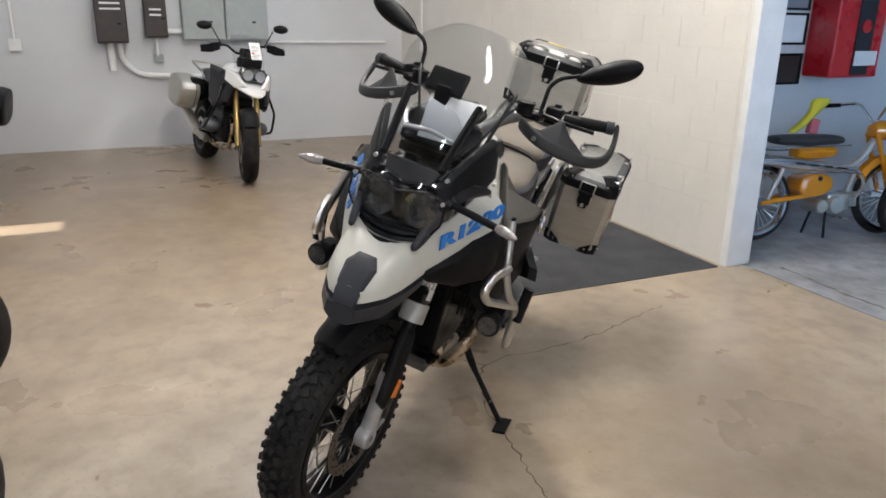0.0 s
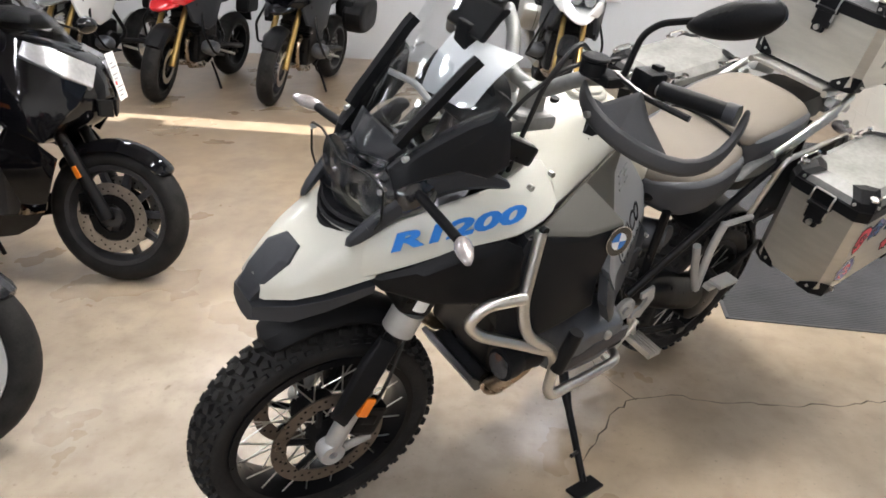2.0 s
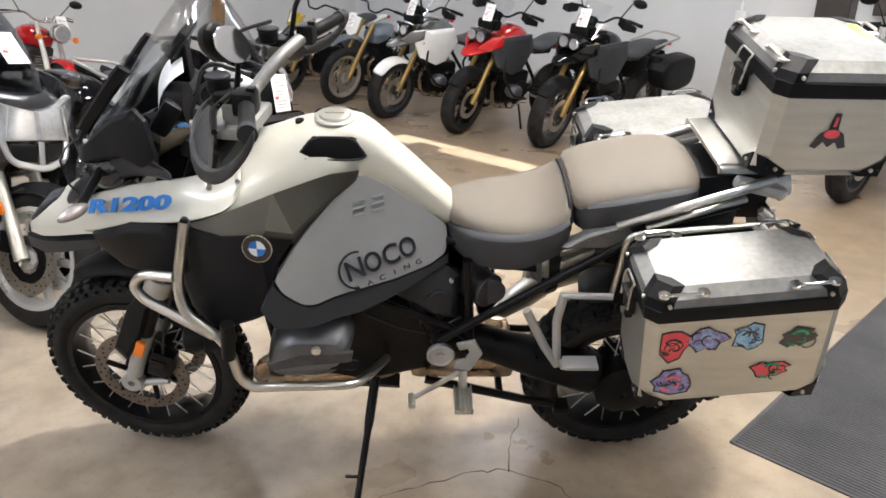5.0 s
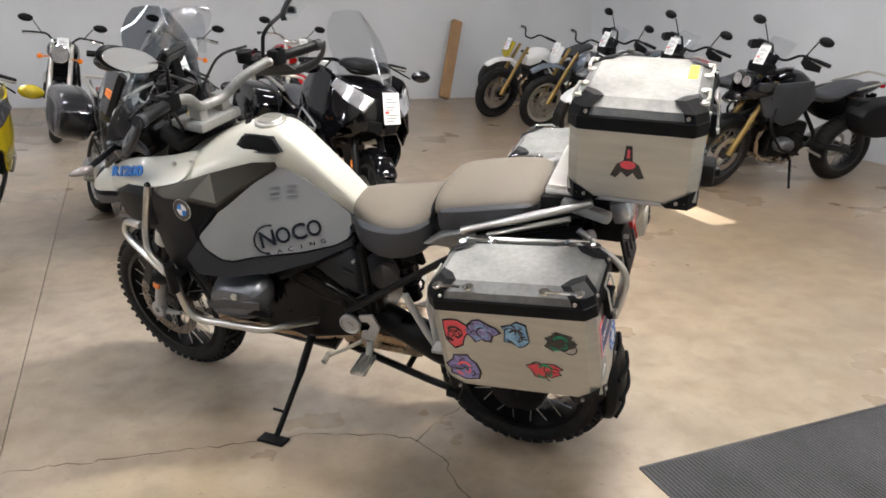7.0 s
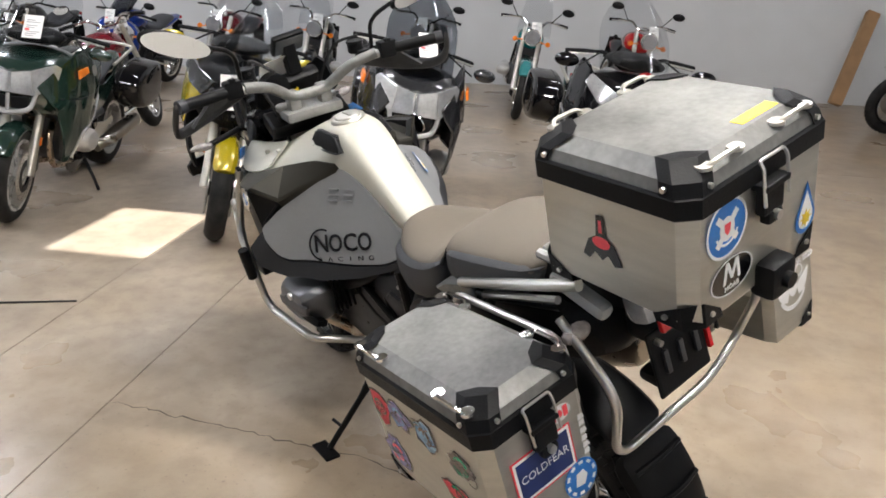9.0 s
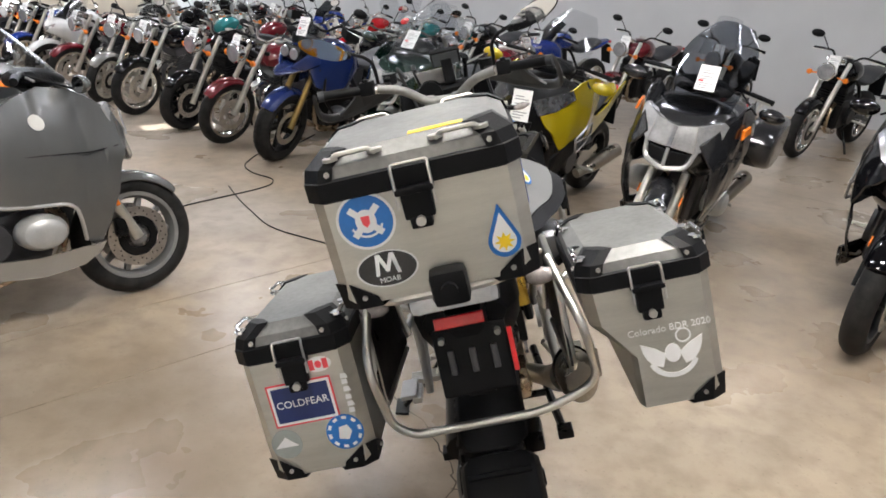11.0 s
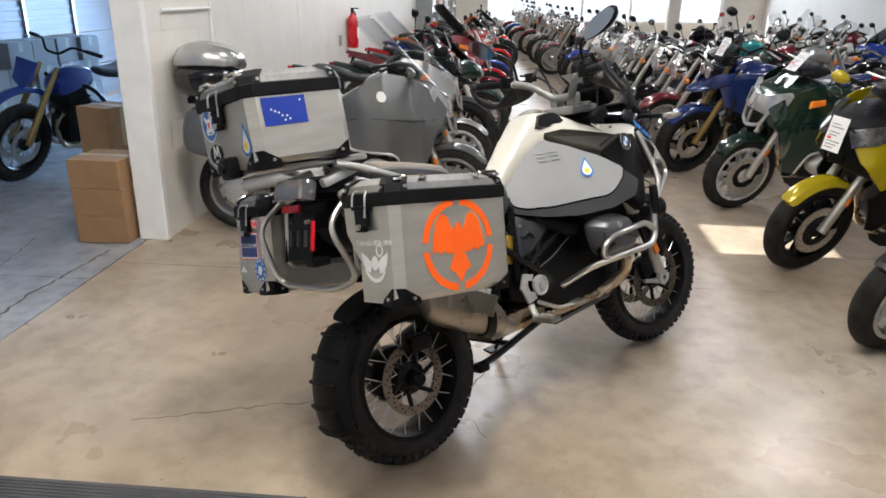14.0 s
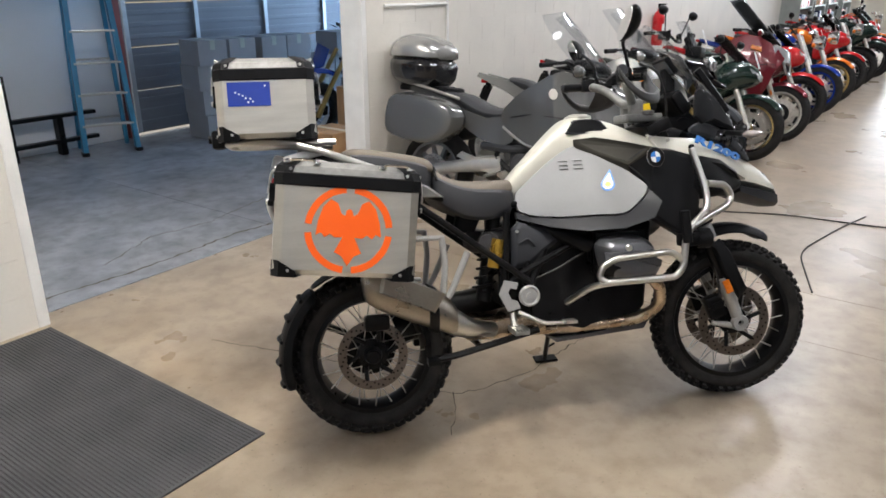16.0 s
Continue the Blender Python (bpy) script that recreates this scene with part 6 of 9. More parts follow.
def case_box(name, m, lx, ly, hb, label, cut=0.0, inner=1, latches=("r", "f"), eyes=True):
    """An aluminium case in the frame m: body, black band, lid, corners, latches and lashing eyes. inner is the side (in y) of its cut."""
    a, b = lx / 2, ly / 2
    out = -inner
    if cut:
        poly = [(out * b, hb), (out * b, 0.018), (out * (b - 0.02), 0), (inner * (b - cut), 0), (inner * (b - cut), hb * 0.42), (inner * (b - 0.008), hb * 0.72), (inner * b, hb)]
    else:
        poly = [(out * b, hb), (out * b, 0.018), (out * (b - 0.02), 0), (inner * (b - 0.012), 0), (inner * b, 0.012), (inner * b, hb)]
    c = 0.028
    ins = [(y * (1 - c / b * 0.85), z) for y, z in poly]
    bod = loft([[(x, y, z) for y, z in sec] for x, sec in ((-a, ins), (-a + c, poly), (a - c, poly), (a, ins))])
    case = part(name, moved(bod, m), M_ALU, hero, label, 20)
    oct8 = lambda g, z: [(-a + c - g, -b - g, z), (a - c + g, -b - g, z), (a + g, -b + c - g, z), (a + g, b - c + g, z), (a - c + g, b + g, z), (-a + c - g, b + g, z), (-a - g, b - c + g, z), (-a - g, -b + c - g, z)]
    part("band", moved(loft([oct8(0.001, hb - 0.004), oct8(0.006, hb), oct8(0.006, hb + 0.034), oct8(0.002, hb + 0.038)]), m), M_BLACK, case, "black sealing band", 25)
    part("lid", moved(loft([oct8(0.0, hb + 0.036), oct8(-0.006, hb + 0.058), oct8(-0.034, hb + 0.078)]), m), M_ALU_WORN, case, "scuffed aluminium lid", 20)
    for sx in (-1, 1):
        for sy in (-1, 1):
            k = (sx * a, sy * b)
            tri = lambda z, g, h: [(sx * (a - g - 0.052), sy * (b - g + h), z), (sx * (a - g - c + h * 0.5), sy * (b - g + h), z), (sx * (a - g + h), sy * (b - g - c + h * 0.5), z), (sx * (a - g + h), sy * (b - g - 0.052), z), (sx * (a - g - 0.03), sy * (b - g - 0.03), z)]
            part("lid_corner", moved(loft([tri(hb + 0.036, 0, 0.005), tri(hb + 0.058, 0.006, 0.005), tri(hb + 0.081, 0.034, 0.004)]), m), M_BLACK, case, angle=20)
            part("rivet", moved(disc(0.005, 0.008, 8, "x", (sx * (a + 0.003), sy * (b - 0.045), hb + 0.048)), m), M_STEEL, case)
            part("rivet", moved(disc(0.005, 0.008, 8, "y", (sx * (a - 0.045), sy * (b + 0.003), hb + 0.048)), m), M_STEEL, case)
            lowy = b if (not cut or sy == out) else b - cut
            if sy == out or not cut:
                low = [(sx * (a - 0.075), sy * (lowy + 0.003), 0.012), (sx * (a - 0.02), sy * (lowy + 0.003), 0.045), (sx * (a + 0.003), sy * (lowy - 0.03), 0.045), (sx * (a + 0.003), sy * (lowy - 0.075), 0.012)]
                bot = [(x, y - sy * 0.006, -0.008) for x, y, z in low]
                inn = [(x - sx * 0.03, y - sy * 0.03, 0.002) for x, y, z in low]
                part("foot_corner", moved(loft([low, bot, inn]), m), M_BLACK, case, angle=20)
                part("rivet", moved(disc(0.005, 0.010, 8, "y", (sx * (a - 0.05), sy * (lowy + 0.003), 0.014)), m), M_STEEL, case)
                part("rivet", moved(disc(0.005, 0.010, 8, "x", (sx * (a + 0.002), sy * (lowy - 0.05), 0.014)), m), M_STEEL, case)
    for side in latches:
        ax, sg = {"r": ("x", -1), "f": ("x", 1)}[side]
        x = sg * a
        lat = part("latch", moved(join(box((0.020, 0.056, 0.060), (x + sg * 0.012, 0, hb - 0.030), 0.006), box((0.020, 0.040, 0.022), (x + sg * 0.016, 0, hb - 0.066), 0.006), box((0.03, 0.07, 0.012), (x + sg * 0.012, 0, hb - 0.006), 0.003)), m), M_BLACK, case, "black latch with wire bail")
        part("bail", moved(tube([(x + sg * 0.026, 0.033, hb - 0.035), (x + sg * 0.02, 0.033, hb + 0.030), (x + sg * 0.012, 0.033, hb + 0.042), (x + sg * 0.012, -0.033, hb + 0.042), (x + sg * 0.02, -0.033, hb + 0.030), (x + sg * 0.026, -0.033, hb - 0.035)], 0.003, 6, 0.008), m), M_STEEL, case)
        part("lock", moved(disc(0.009, 0.012, 12, "x", (x + sg * 0.026, 0, hb - 0.062)), m), M_STEEL, case)
    if eyes == "ends":
        for sx in (-1, 1):
            for q in (-0.095, 0.095):
                x = sx * (a - 0.016)
                part("lashing_eye", moved(join(tube([(x, q - 0.04, hb + 0.066), (x + sx * 0.012, q - 0.03, hb + 0.078), (x + sx * 0.012, q + 0.03, hb + 0.078), (x, q + 0.04, hb + 0.066)], 0.0045, 6, 0.01), *[disc(0.014, 0.006, 14, "z", (x, q + e, hb + 0.070)) for e in (-0.04, 0.04)]), m), M_ALU, case, "bright lashing eye")
    elif eyes:
        for sy in (-1, 1):
            for px in (-0.5, 0.5):
                q = px * (lx - 0.16)
                y = sy * (b - 0.014)
                part("lashing_eye", moved(join(tube([(q - 0.045, y, hb + 0.066), (q - 0.035, y + sy * 0.012, hb + 0.078), (q + 0.035, y + sy * 0.012, hb + 0.078), (q + 0.045, y, hb + 0.066)], 0.0045, 6, 0.01), *[disc(0.014, 0.006, 14, "z", (q + e, y, hb + 0.070)) for e in (-0.045, 0.045)]), m), M_CHROME, case, "bright lashing eye")
    return case


PIT = 6.8
PL = Matrix.Translation((-0.872, 0.384, 0.710)) @ Matrix.Rotation(radians(PIT), 4, "Y")
PR = Matrix.Translation((-0.872, -0.404, 0.716)) @ Matrix.Rotation(radians(PIT), 4, "Y")
TB = Matrix.Translation((-1.090, 0, 1.192))
left_case = case_box("left_pannier", PL, 0.458, 0.254, 0.287, "aluminium pannier covered in stickers", 0.0, -1)
right_case = case_box("right_pannier", PR, 0.458, 0.276, 0.287, "aluminium pannier with an orange emblem", 0.085, 1)
top_case = case_box("top_case", TB, 0.345, 0.380, 0.207, "aluminium top case with stickers", 0.0, 1, ("r", "f"), "ends")
part("case_lock", moved(join(box((0.05, 0.07, 0.07), (-0.185, -0.02, 0.01), 0.014), disc(0.015, 0.02, 16, "x", (-0.212, -0.02, 0.012))), TB), M_BLACK, top_case, "black case lock")


def sticker(case, name, bm, mat, label=""):
    return part(name, bm, mat, case, label)


def rear(m, x, y, z):
    return wallplane(m @ Vector((x, y, z)), m.to_3x3() @ Vector((-1, 0, 0)), m.to_3x3() @ Vector((0, 0, 1)))


def flank(m, x, y, z, s):
    return wallplane(m @ Vector((x, y, z)), m.to_3x3() @ Vector((0, s, 0)), m.to_3x3() @ Vector((0, 0, 1)))


def up(m, t):
    return m @ Matrix.Translation((0, 0, t))


# top case, rear face
f = rear(TB, -0.1735, 0.100, 0.158)
base = sticker(top_case, "round_sticker", flat_disc(0.054, 0.054, f, 0.001), M_BLUE, "round blue and white sticker")
part("ring", ring_arc(0.049, 0.054, 0, 360, up(f, 0.001), 0.0006, 40), M_WHT, base)
part("centre", join(ring_arc(0.027, 0.031, 20, 160, up(f, 0.001) @ Matrix.Rotation(radians(180), 4, "Z"), 0.0008, 16), flat_disc(0.019, 0.022, up(f, 0.001), 0.0008), *[flat_poly([(-0.006, 0.018), (0.006, 0.018), (0.006, 0.037), (-0.006, 0.037)], up(f, 0.001) @ Matrix.Rotation(radians(90 * k + 45), 4, "Z"), 0.0008) for k in range(4)]), M_WHT, base)
part("shield", flat_poly([(-0.008, 0.010), (0.008, 0.010), (0.007, -0.004), (0, -0.012), (-0.007, -0.004)], up(f, 0.002), 0.0006), M_PINK, base)
f = rear(TB, -0.1735, 0.085, 0.062)
base = sticker(top_case, "oval_sticker", flat_disc(0.058, 0.036, f, 0.001), M_GLOSS, "black oval sticker lettered MOAB")
part("rim_line", join(*[flat_poly([(0.058 * math.cos(p) * g, 0.036 * math.sin(p) * g) for p, g in ((q, 1.0), (q + 0.18, 1.0), (q + 0.18, 0.94), (q, 0.94))], up(f, 0.001), 0.0006) for q in (2 * math.pi * k / 36 for k in range(36))]), M_WHT, base)
part("letter", flat_poly([(-0.024, -0.012), (-0.017, 0.029), (-0.009, 0.029), (0.0, 0.006), (0.009, 0.029), (0.017, 0.029), (0.024, -0.012), (0.017, -0.012), (0.012, 0.017), (0.003, -0.006), (-0.003, -0.006), (-0.012, 0.017), (-0.017, -0.012)], up(f, 0.0012), 0.0005), M_WHT, base)
part("lettering", lettering("MOAB", 0.014, up(f, 0.0012) @ Matrix.Translation((0, -0.022, 0)), 0.0005), M_WHT, base)


def drop_sticker(case, f, s):
    drop = [(0, 0.055 * s)] + [(0.030 * s * math.cos(a), -0.018 * s + 0.030 * s * math.sin(a)) for a in (radians(25 - 230 * k / 16) for k in range(17))]
    base = sticker(case, "drop_sticker", flat_poly(drop, f, 0.001), M_BLUE, "blue drop-shaped sticker with a sun")
    inner = [(x * 0.74, (y + 0.012 * s) * 0.74 - 0.012 * s) for x, y in drop]
    part("field", flat_poly(inner, up(f, 0.001), 0.0005), M_WHT, base)
    part("sun", join(flat_disc(0.010 * s, 0.010 * s, up(f, 0.0017) @ Matrix.Translation((0, -0.018 * s, 0)), 0.0005), *[flat_poly([(-0.004 * s, 0.008 * s), (0.004 * s, 0.008 * s), (0, 0.019 * s)], up(f, 0.0016) @ Matrix.Translation((0, -0.018 * s, 0)) @ Matrix.Rotation(radians(45 * k), 4, "Z"), 0.0004) for k in range(8)]), M_YEL, base)


drop_sticker(top_case, rear(TB, -0.1735, -0.134, 0.084), 1.0)
f = flank(TB, -0.055, -0.1912, 0.155, -1)
base = sticker(top_case, "flag_sticker", flat_poly([(-0.074, -0.042), (0.074, -0.042), (0.074, 0.042), (-0.074, 0.042)], f, 0.001), M_FLAGBLUE, "blue flag sticker with small stars")
for x, y in ((-0.046, 0.006), (-0.034, 0.0), (-0.022, -0.005), (-0.012, -0.014), (0.004, -0.016), (-0.004, -0.028), (0.012, -0.026), (0.056, 0.028)):
    part("star", flat_disc(0.0034, 0.0034, up(f, 0.001) @ Matrix.Translation((x, y, 0)), 0.0005, 8), M_WHT, base)
f = flank(TB, 0.01, 0.1912, 0.112, 1)
base = sticker(top_case, "art_sticker", flat_poly([(-0.045, -0.035), (-0.03, 0.0), (-0.012, 0.012), (-0.008, 0.055), (0.008, 0.055), (0.012, 0.012), (0.03, 0.0), (0.045, -0.035), (0.028, -0.04), (0.014, -0.022), (0, -0.036), (-0.016, -0.022), (-0.03, -0.04)], f, 0.001), M_GLOSS, "black and red abstract art sticker")
part("inlay", join(flat_disc(0.020, 0.012, up(f, 0.001), 0.0005), flat_poly([(-0.004, 0.02), (0.004, 0.02), (0.003, 0.045), (-0.003, 0.045)], up(f, 0.001), 0.0005)), M_PINK, base)
sticker(top_case, "lid_sticker", flat_poly([(-0.05, -0.012), (0.05, -0.012), (0.05, 0.012), (-0.05, 0.012)], TB @ Matrix.Translation((-0.118, -0.055, 0.2855)) @ Matrix.Rotation(radians(-90), 4, "Z"), 0.001), M_YEL, "yellow sticker on the lid")

# left pannier
f = rear(PL, -0.2302, 0.006, 0.176)
base = sticker(left_case, "name_sticker", flat_poly([(-0.076, -0.052), (0.076, -0.052), (0.076, 0.052), (-0.076, 0.052)], f, 0.001), M_PINK, "red, white and navy sticker lettered COLDFEAR")
part("border", flat_poly([(-0.072, -0.048), (0.072, -0.048), (0.072, 0.048), (-0.072, 0.048)], up(f, 0.001), 0.0004), M_WHT, base)
part("field", flat_poly([(-0.066, -0.042), (0.066, -0.042), (0.066, 0.042), (-0.066, 0.042)], up(f, 0.0015), 0.0004), M_NAVY, base)
part("lettering", lettering("COLDFEAR", 0.0245, up(f, 0.0022), 0.0003), M_WHT, base)
f = rear(PL, -0.2302, -0.070, 0.086) @ Matrix.Scale(1.4, 4)
base = sticker(left_case, "round_sticker", flat_disc(0.031, 0.031, f, 0.001), M_BLUE, "small round blue sticker")
for k in range(10):
    part("ring_mark", ring_arc(0.023, 0.028, 36 * k, 36 * k + 18, up(f, 0.001), 0.0005, 4), M_WHT, base)
part("centre", flat_poly([(-0.012, -0.010), (0.004, -0.014), (0.012, 0.0), (0.006, 0.012), (-0.008, 0.010)], up(f, 0.001), 0.0005), M_WHT, base)
f = rear(PL, -0.2302, 0.070, 0.082) @ Matrix.Scale(1.25, 4)
base = sticker(left_case, "round_sticker", flat_disc(0.029, 0.029, f, 0.001), M_BOXGREY, "small round grey mountain sticker")
part("mountain", flat_poly([(-0.022, -0.006), (0, 0.014), (0.022, -0.006)], up(f, 0.001), 0.0005), M_WHT, base)
f = rear(PL, -0.2302, -0.052, 0.258)
base = sticker(left_case, "oval_sticker", flat_disc(0.030, 0.018, f, 0.001), M_WHT, "small white and red sticker")
part("red_mark", join(*[flat_poly([(x - 0.006, -0.012), (x + 0.006, -0.012), (x + 0.006, 0.012), (x - 0.006, 0.012)], up(f, 0.001), 0.0005) for x in (-0.016, 0.016)], flat_disc(0.008, 0.009, up(f, 0.001), 0.0005, 10)), M_PINK, base)
f = rear(PL, -0.2302, -0.100, 0.18)
for k, y in enumerate((-0.05, -0.034, -0.017, 0.002, 0.02, 0.034)):
    sticker(left_case, "script_bar", flat_poly([(-0.008, y), (0.006 + 0.004 * (k % 2), y), (0.006, y + 0.011), (-0.006, y + 0.012)], f, 0.001), M_WHT, "white plain script bar")
ARTS = [(0.165, 0.222, M_PINK, M_GLOSS, "red"), (0.085, 0.232, M_PUR, M_LBLUE, "violet"), (-0.015, 0.228, M_LBLUE, M_GLOSS, "pale blue"), (-0.135, 0.218, M_GLOSS, M_GRN, "black and green"), (0.155, 0.095, M_PUR, M_PINK, "violet and red"), (-0.085, 0.115, M_PINK, M_GRN, "red and green")]
ra = random.Random(11)
for k, (x, z, m1, m2, word) in enumerate(ARTS):
    f = flank(PL, x, 0.1277, z - 0.012, 1)
    n = 11 + k
    pts = [((0.052, 0.056, 0.055, 0.052, 0.058, 0.060)[k] * ra.uniform(0.55, 1.0) * math.cos(2 * math.pi * i / n), (0.058, 0.045, 0.050, 0.042, 0.052, 0.034)[k] * ra.uniform(0.55, 1.0) * math.sin(2 * math.pi * i / n)) for i in range(n)]
    base = sticker(left_case, "art_sticker", flat_poly([(x * 1.06, y * 1.06) for x, y in pts], f, 0.001), M_GLOSS, f"{word} foil art sticker with black plain curved lines")
    part("foil", flat_poly([(x * 0.94, y * 0.94) for x, y in pts], up(f, 0.001), 0.0004), m1, base)
    for q in range(5):
        c = Matrix.Translation((ra.uniform(-0.026, 0.026), ra.uniform(-0.020, 0.020), 0)) @ Matrix.Rotation(ra.uniform(0, 6.28), 4, "Z")
        part("line", ring_arc(0.008 + 0.002 * q, 0.0115 + 0.002 * q, 0, 120 + 20 * q, up(f, 0.0015) @ c, 0.0004, 8), M_GLOSS, base)
    part("inlay", join(ring_arc(0.016, 0.023, 20, 150, up(f, 0.0018), 0.0005, 10), ring_arc(0.006, 0.010, -150, 60, up(f, 0.0018) @ Matrix.Translation((0.008, -0.01, 0)), 0.0005, 10), flat_poly([(-0.03, -0.012), (-0.012, -0.020), (-0.004, -0.030), (-0.02, -0.026)], up(f, 0.0018), 0.0005)), m2, base)

# right pannier
f = flank(PR, 0.006, -0.1387, 0.152, -1)
base = sticker(right_case, "emblem", join(*[ring_arc(0.118, 0.140, 90 * k + 6, 90 * k + 84, f, 0.001, 16) for k in range(4)]), M_EAGLE, "large fluorescent orange emblem, a broken ring round a plain crest")
spread = [(0.145 * x, 0.145 * y) for x, y in ((0.04, 0.28), (0.18, 0.36), (0.26, 0.58), (0.42, 0.66), (0.58, 0.48), (0.68, 0.16), (0.72, -0.14), (0.60, -0.08), (0.52, -0.18), (0.40, -0.10), (0.30, -0.18), (0.04, -0.16))]
crest = [(0.145 * x, 0.145 * y) for x, y in ((0, 0.46), (0.07, 0.42), (0.10, 0.26), (0.13, -0.16), (0.20, -0.30), (0.30, -0.50), (0.14, -0.58), (0, -0.80))]
part("crest", flat_poly(crest + [(-x, y) for x, y in crest[-2:0:-1]], up(f, 0.0003), 0.0011), M_EAGLE, base)
for s in (1, -1):
    part("crest_wing", flat_poly([(s * x, y) for x, y in (spread if s > 0 else spread[::-1])], f, 0.0011), M_EAGLE, base)
f = rear(PR, -0.2302, -0.032, 0.118) @ Matrix.Scale(1.22, 4)
base = sticker(right_case, "white_sticker", lettering("Colorado BDR 2020", 0.0175, f @ Matrix.Translation((0, 0.048, 0)), 0.0006), M_WHT, "white lettering over a plain winged shape")
wing = [(0.012, 0.0), (0.030, 0.014), (0.055, 0.026), (0.052, 0.008), (0.046, -0.006), (0.036, -0.018), (0.020, -0.024)]
for s in (1, -1):
    part("wing", flat_poly([(s * x, y) for x, y in (wing if s > 0 else wing[::-1])], f, 0.001), M_WHT, base)
part("wing_disc", flat_disc(0.014, 0.018, f, 0.001, 16), M_WHT, base)
part("wing_ring", ring_arc(0.011, 0.014, 0, 360, f @ Matrix.Translation((0.022, 0.030, 0)), 0.001, 16), M_WHT, base)
for q in range(-60, 61, 12):
    part("name_bar", flat_poly([(-0.007, -0.0045), (0.004, -0.0045), (0.004, 0.0045), (-0.007, 0.0045)], f @ Matrix.Rotation(radians(q), 4, "Z") @ Matrix.Translation((0, -0.042, 0)), 0.001), M_WHT, base)

# graphics on the tank sides
PN = Vector((-0.54, 1.0, 0.535)).normalized()
f = wallplane((0.028, side_plane(0.028, 0.905) + 0.0106, 0.905), PN, (0.11, 0, 1))
base = part("side_graphic", ring_arc(0.046, 0.052, 65, 262, f @ Matrix.Translation((-0.072, 0.003, 0)), 0.0012, 24), M_GLOSS, hero, "black racing graphic NOCO with an arc")
for letter, lx in zip("NOCO", (-0.076, -0.022, 0.033, 0.086)):
    word = lettering(letter, 0.078, I4, 0.0006, 0.0, 0.0012)
    wx = [v.co.x for v in word.verts]
    bmesh.ops.scale(word, vec=(0.050 / (max(wx) - min(wx)), 1, 1), verts=word.verts)
    part("graphic_letter", moved(word, f @ Matrix.Translation((lx, 0.004, 0.0006))), M_GLOSS, base)
for k, letter in enumerate("RACING"):
    part("graphic_letter", lettering(letter, 0.020, f @ Matrix.Translation((-0.085 + 0.038 * k, -0.045, 0.0006)), 0.0006, 0.0, 0.0, 1.4), M_GLOSS, base)
drop_sticker(hero, wallplane((0.172, -(side_plane(0.172, 0.975) + 0.0106), 0.975), Vector((PN.x, -PN.y, PN.z)), (0.1, 0, 1)), 0.9)

# ---- the other motorcycles ----


def tyre_bm(r, w, rim):
    h = w / 2
    prof = [(rim, h * 0.66), (rim + 0.02, h * 0.92), (rim + (r - rim) * 0.5, h), (r - 0.03, h * 0.86), (r - 0.008, h * 0.45), (r, 0)]
    prof = prof + [(a, -b) for a, b in prof[-2::-1]]
    return lathe(prof, 40)


def tread_bm(r, w):
    h = w / 2
    bm = B()
    for k in range(44):
        a = 2 * math.pi * k / 44
        for s in (1, -1):
            m = Matrix.Rotation(-a - 0.03 * s, 4, "Y") @ Matrix.Translation((r - 0.006, s * h * 0.42, 0)) @ Matrix.Rotation(s * 0.55, 4, "Z")
            bm.faces.new([bm.verts.new(m @ Vector(p)) for p in ((0.0035, -h * 0.36, -0.013), (0.0035, h * 0.36, -0.011), (0.0035, h * 0.36, 0.013), (0.0035, -h * 0.36, 0.011))])
    return bm


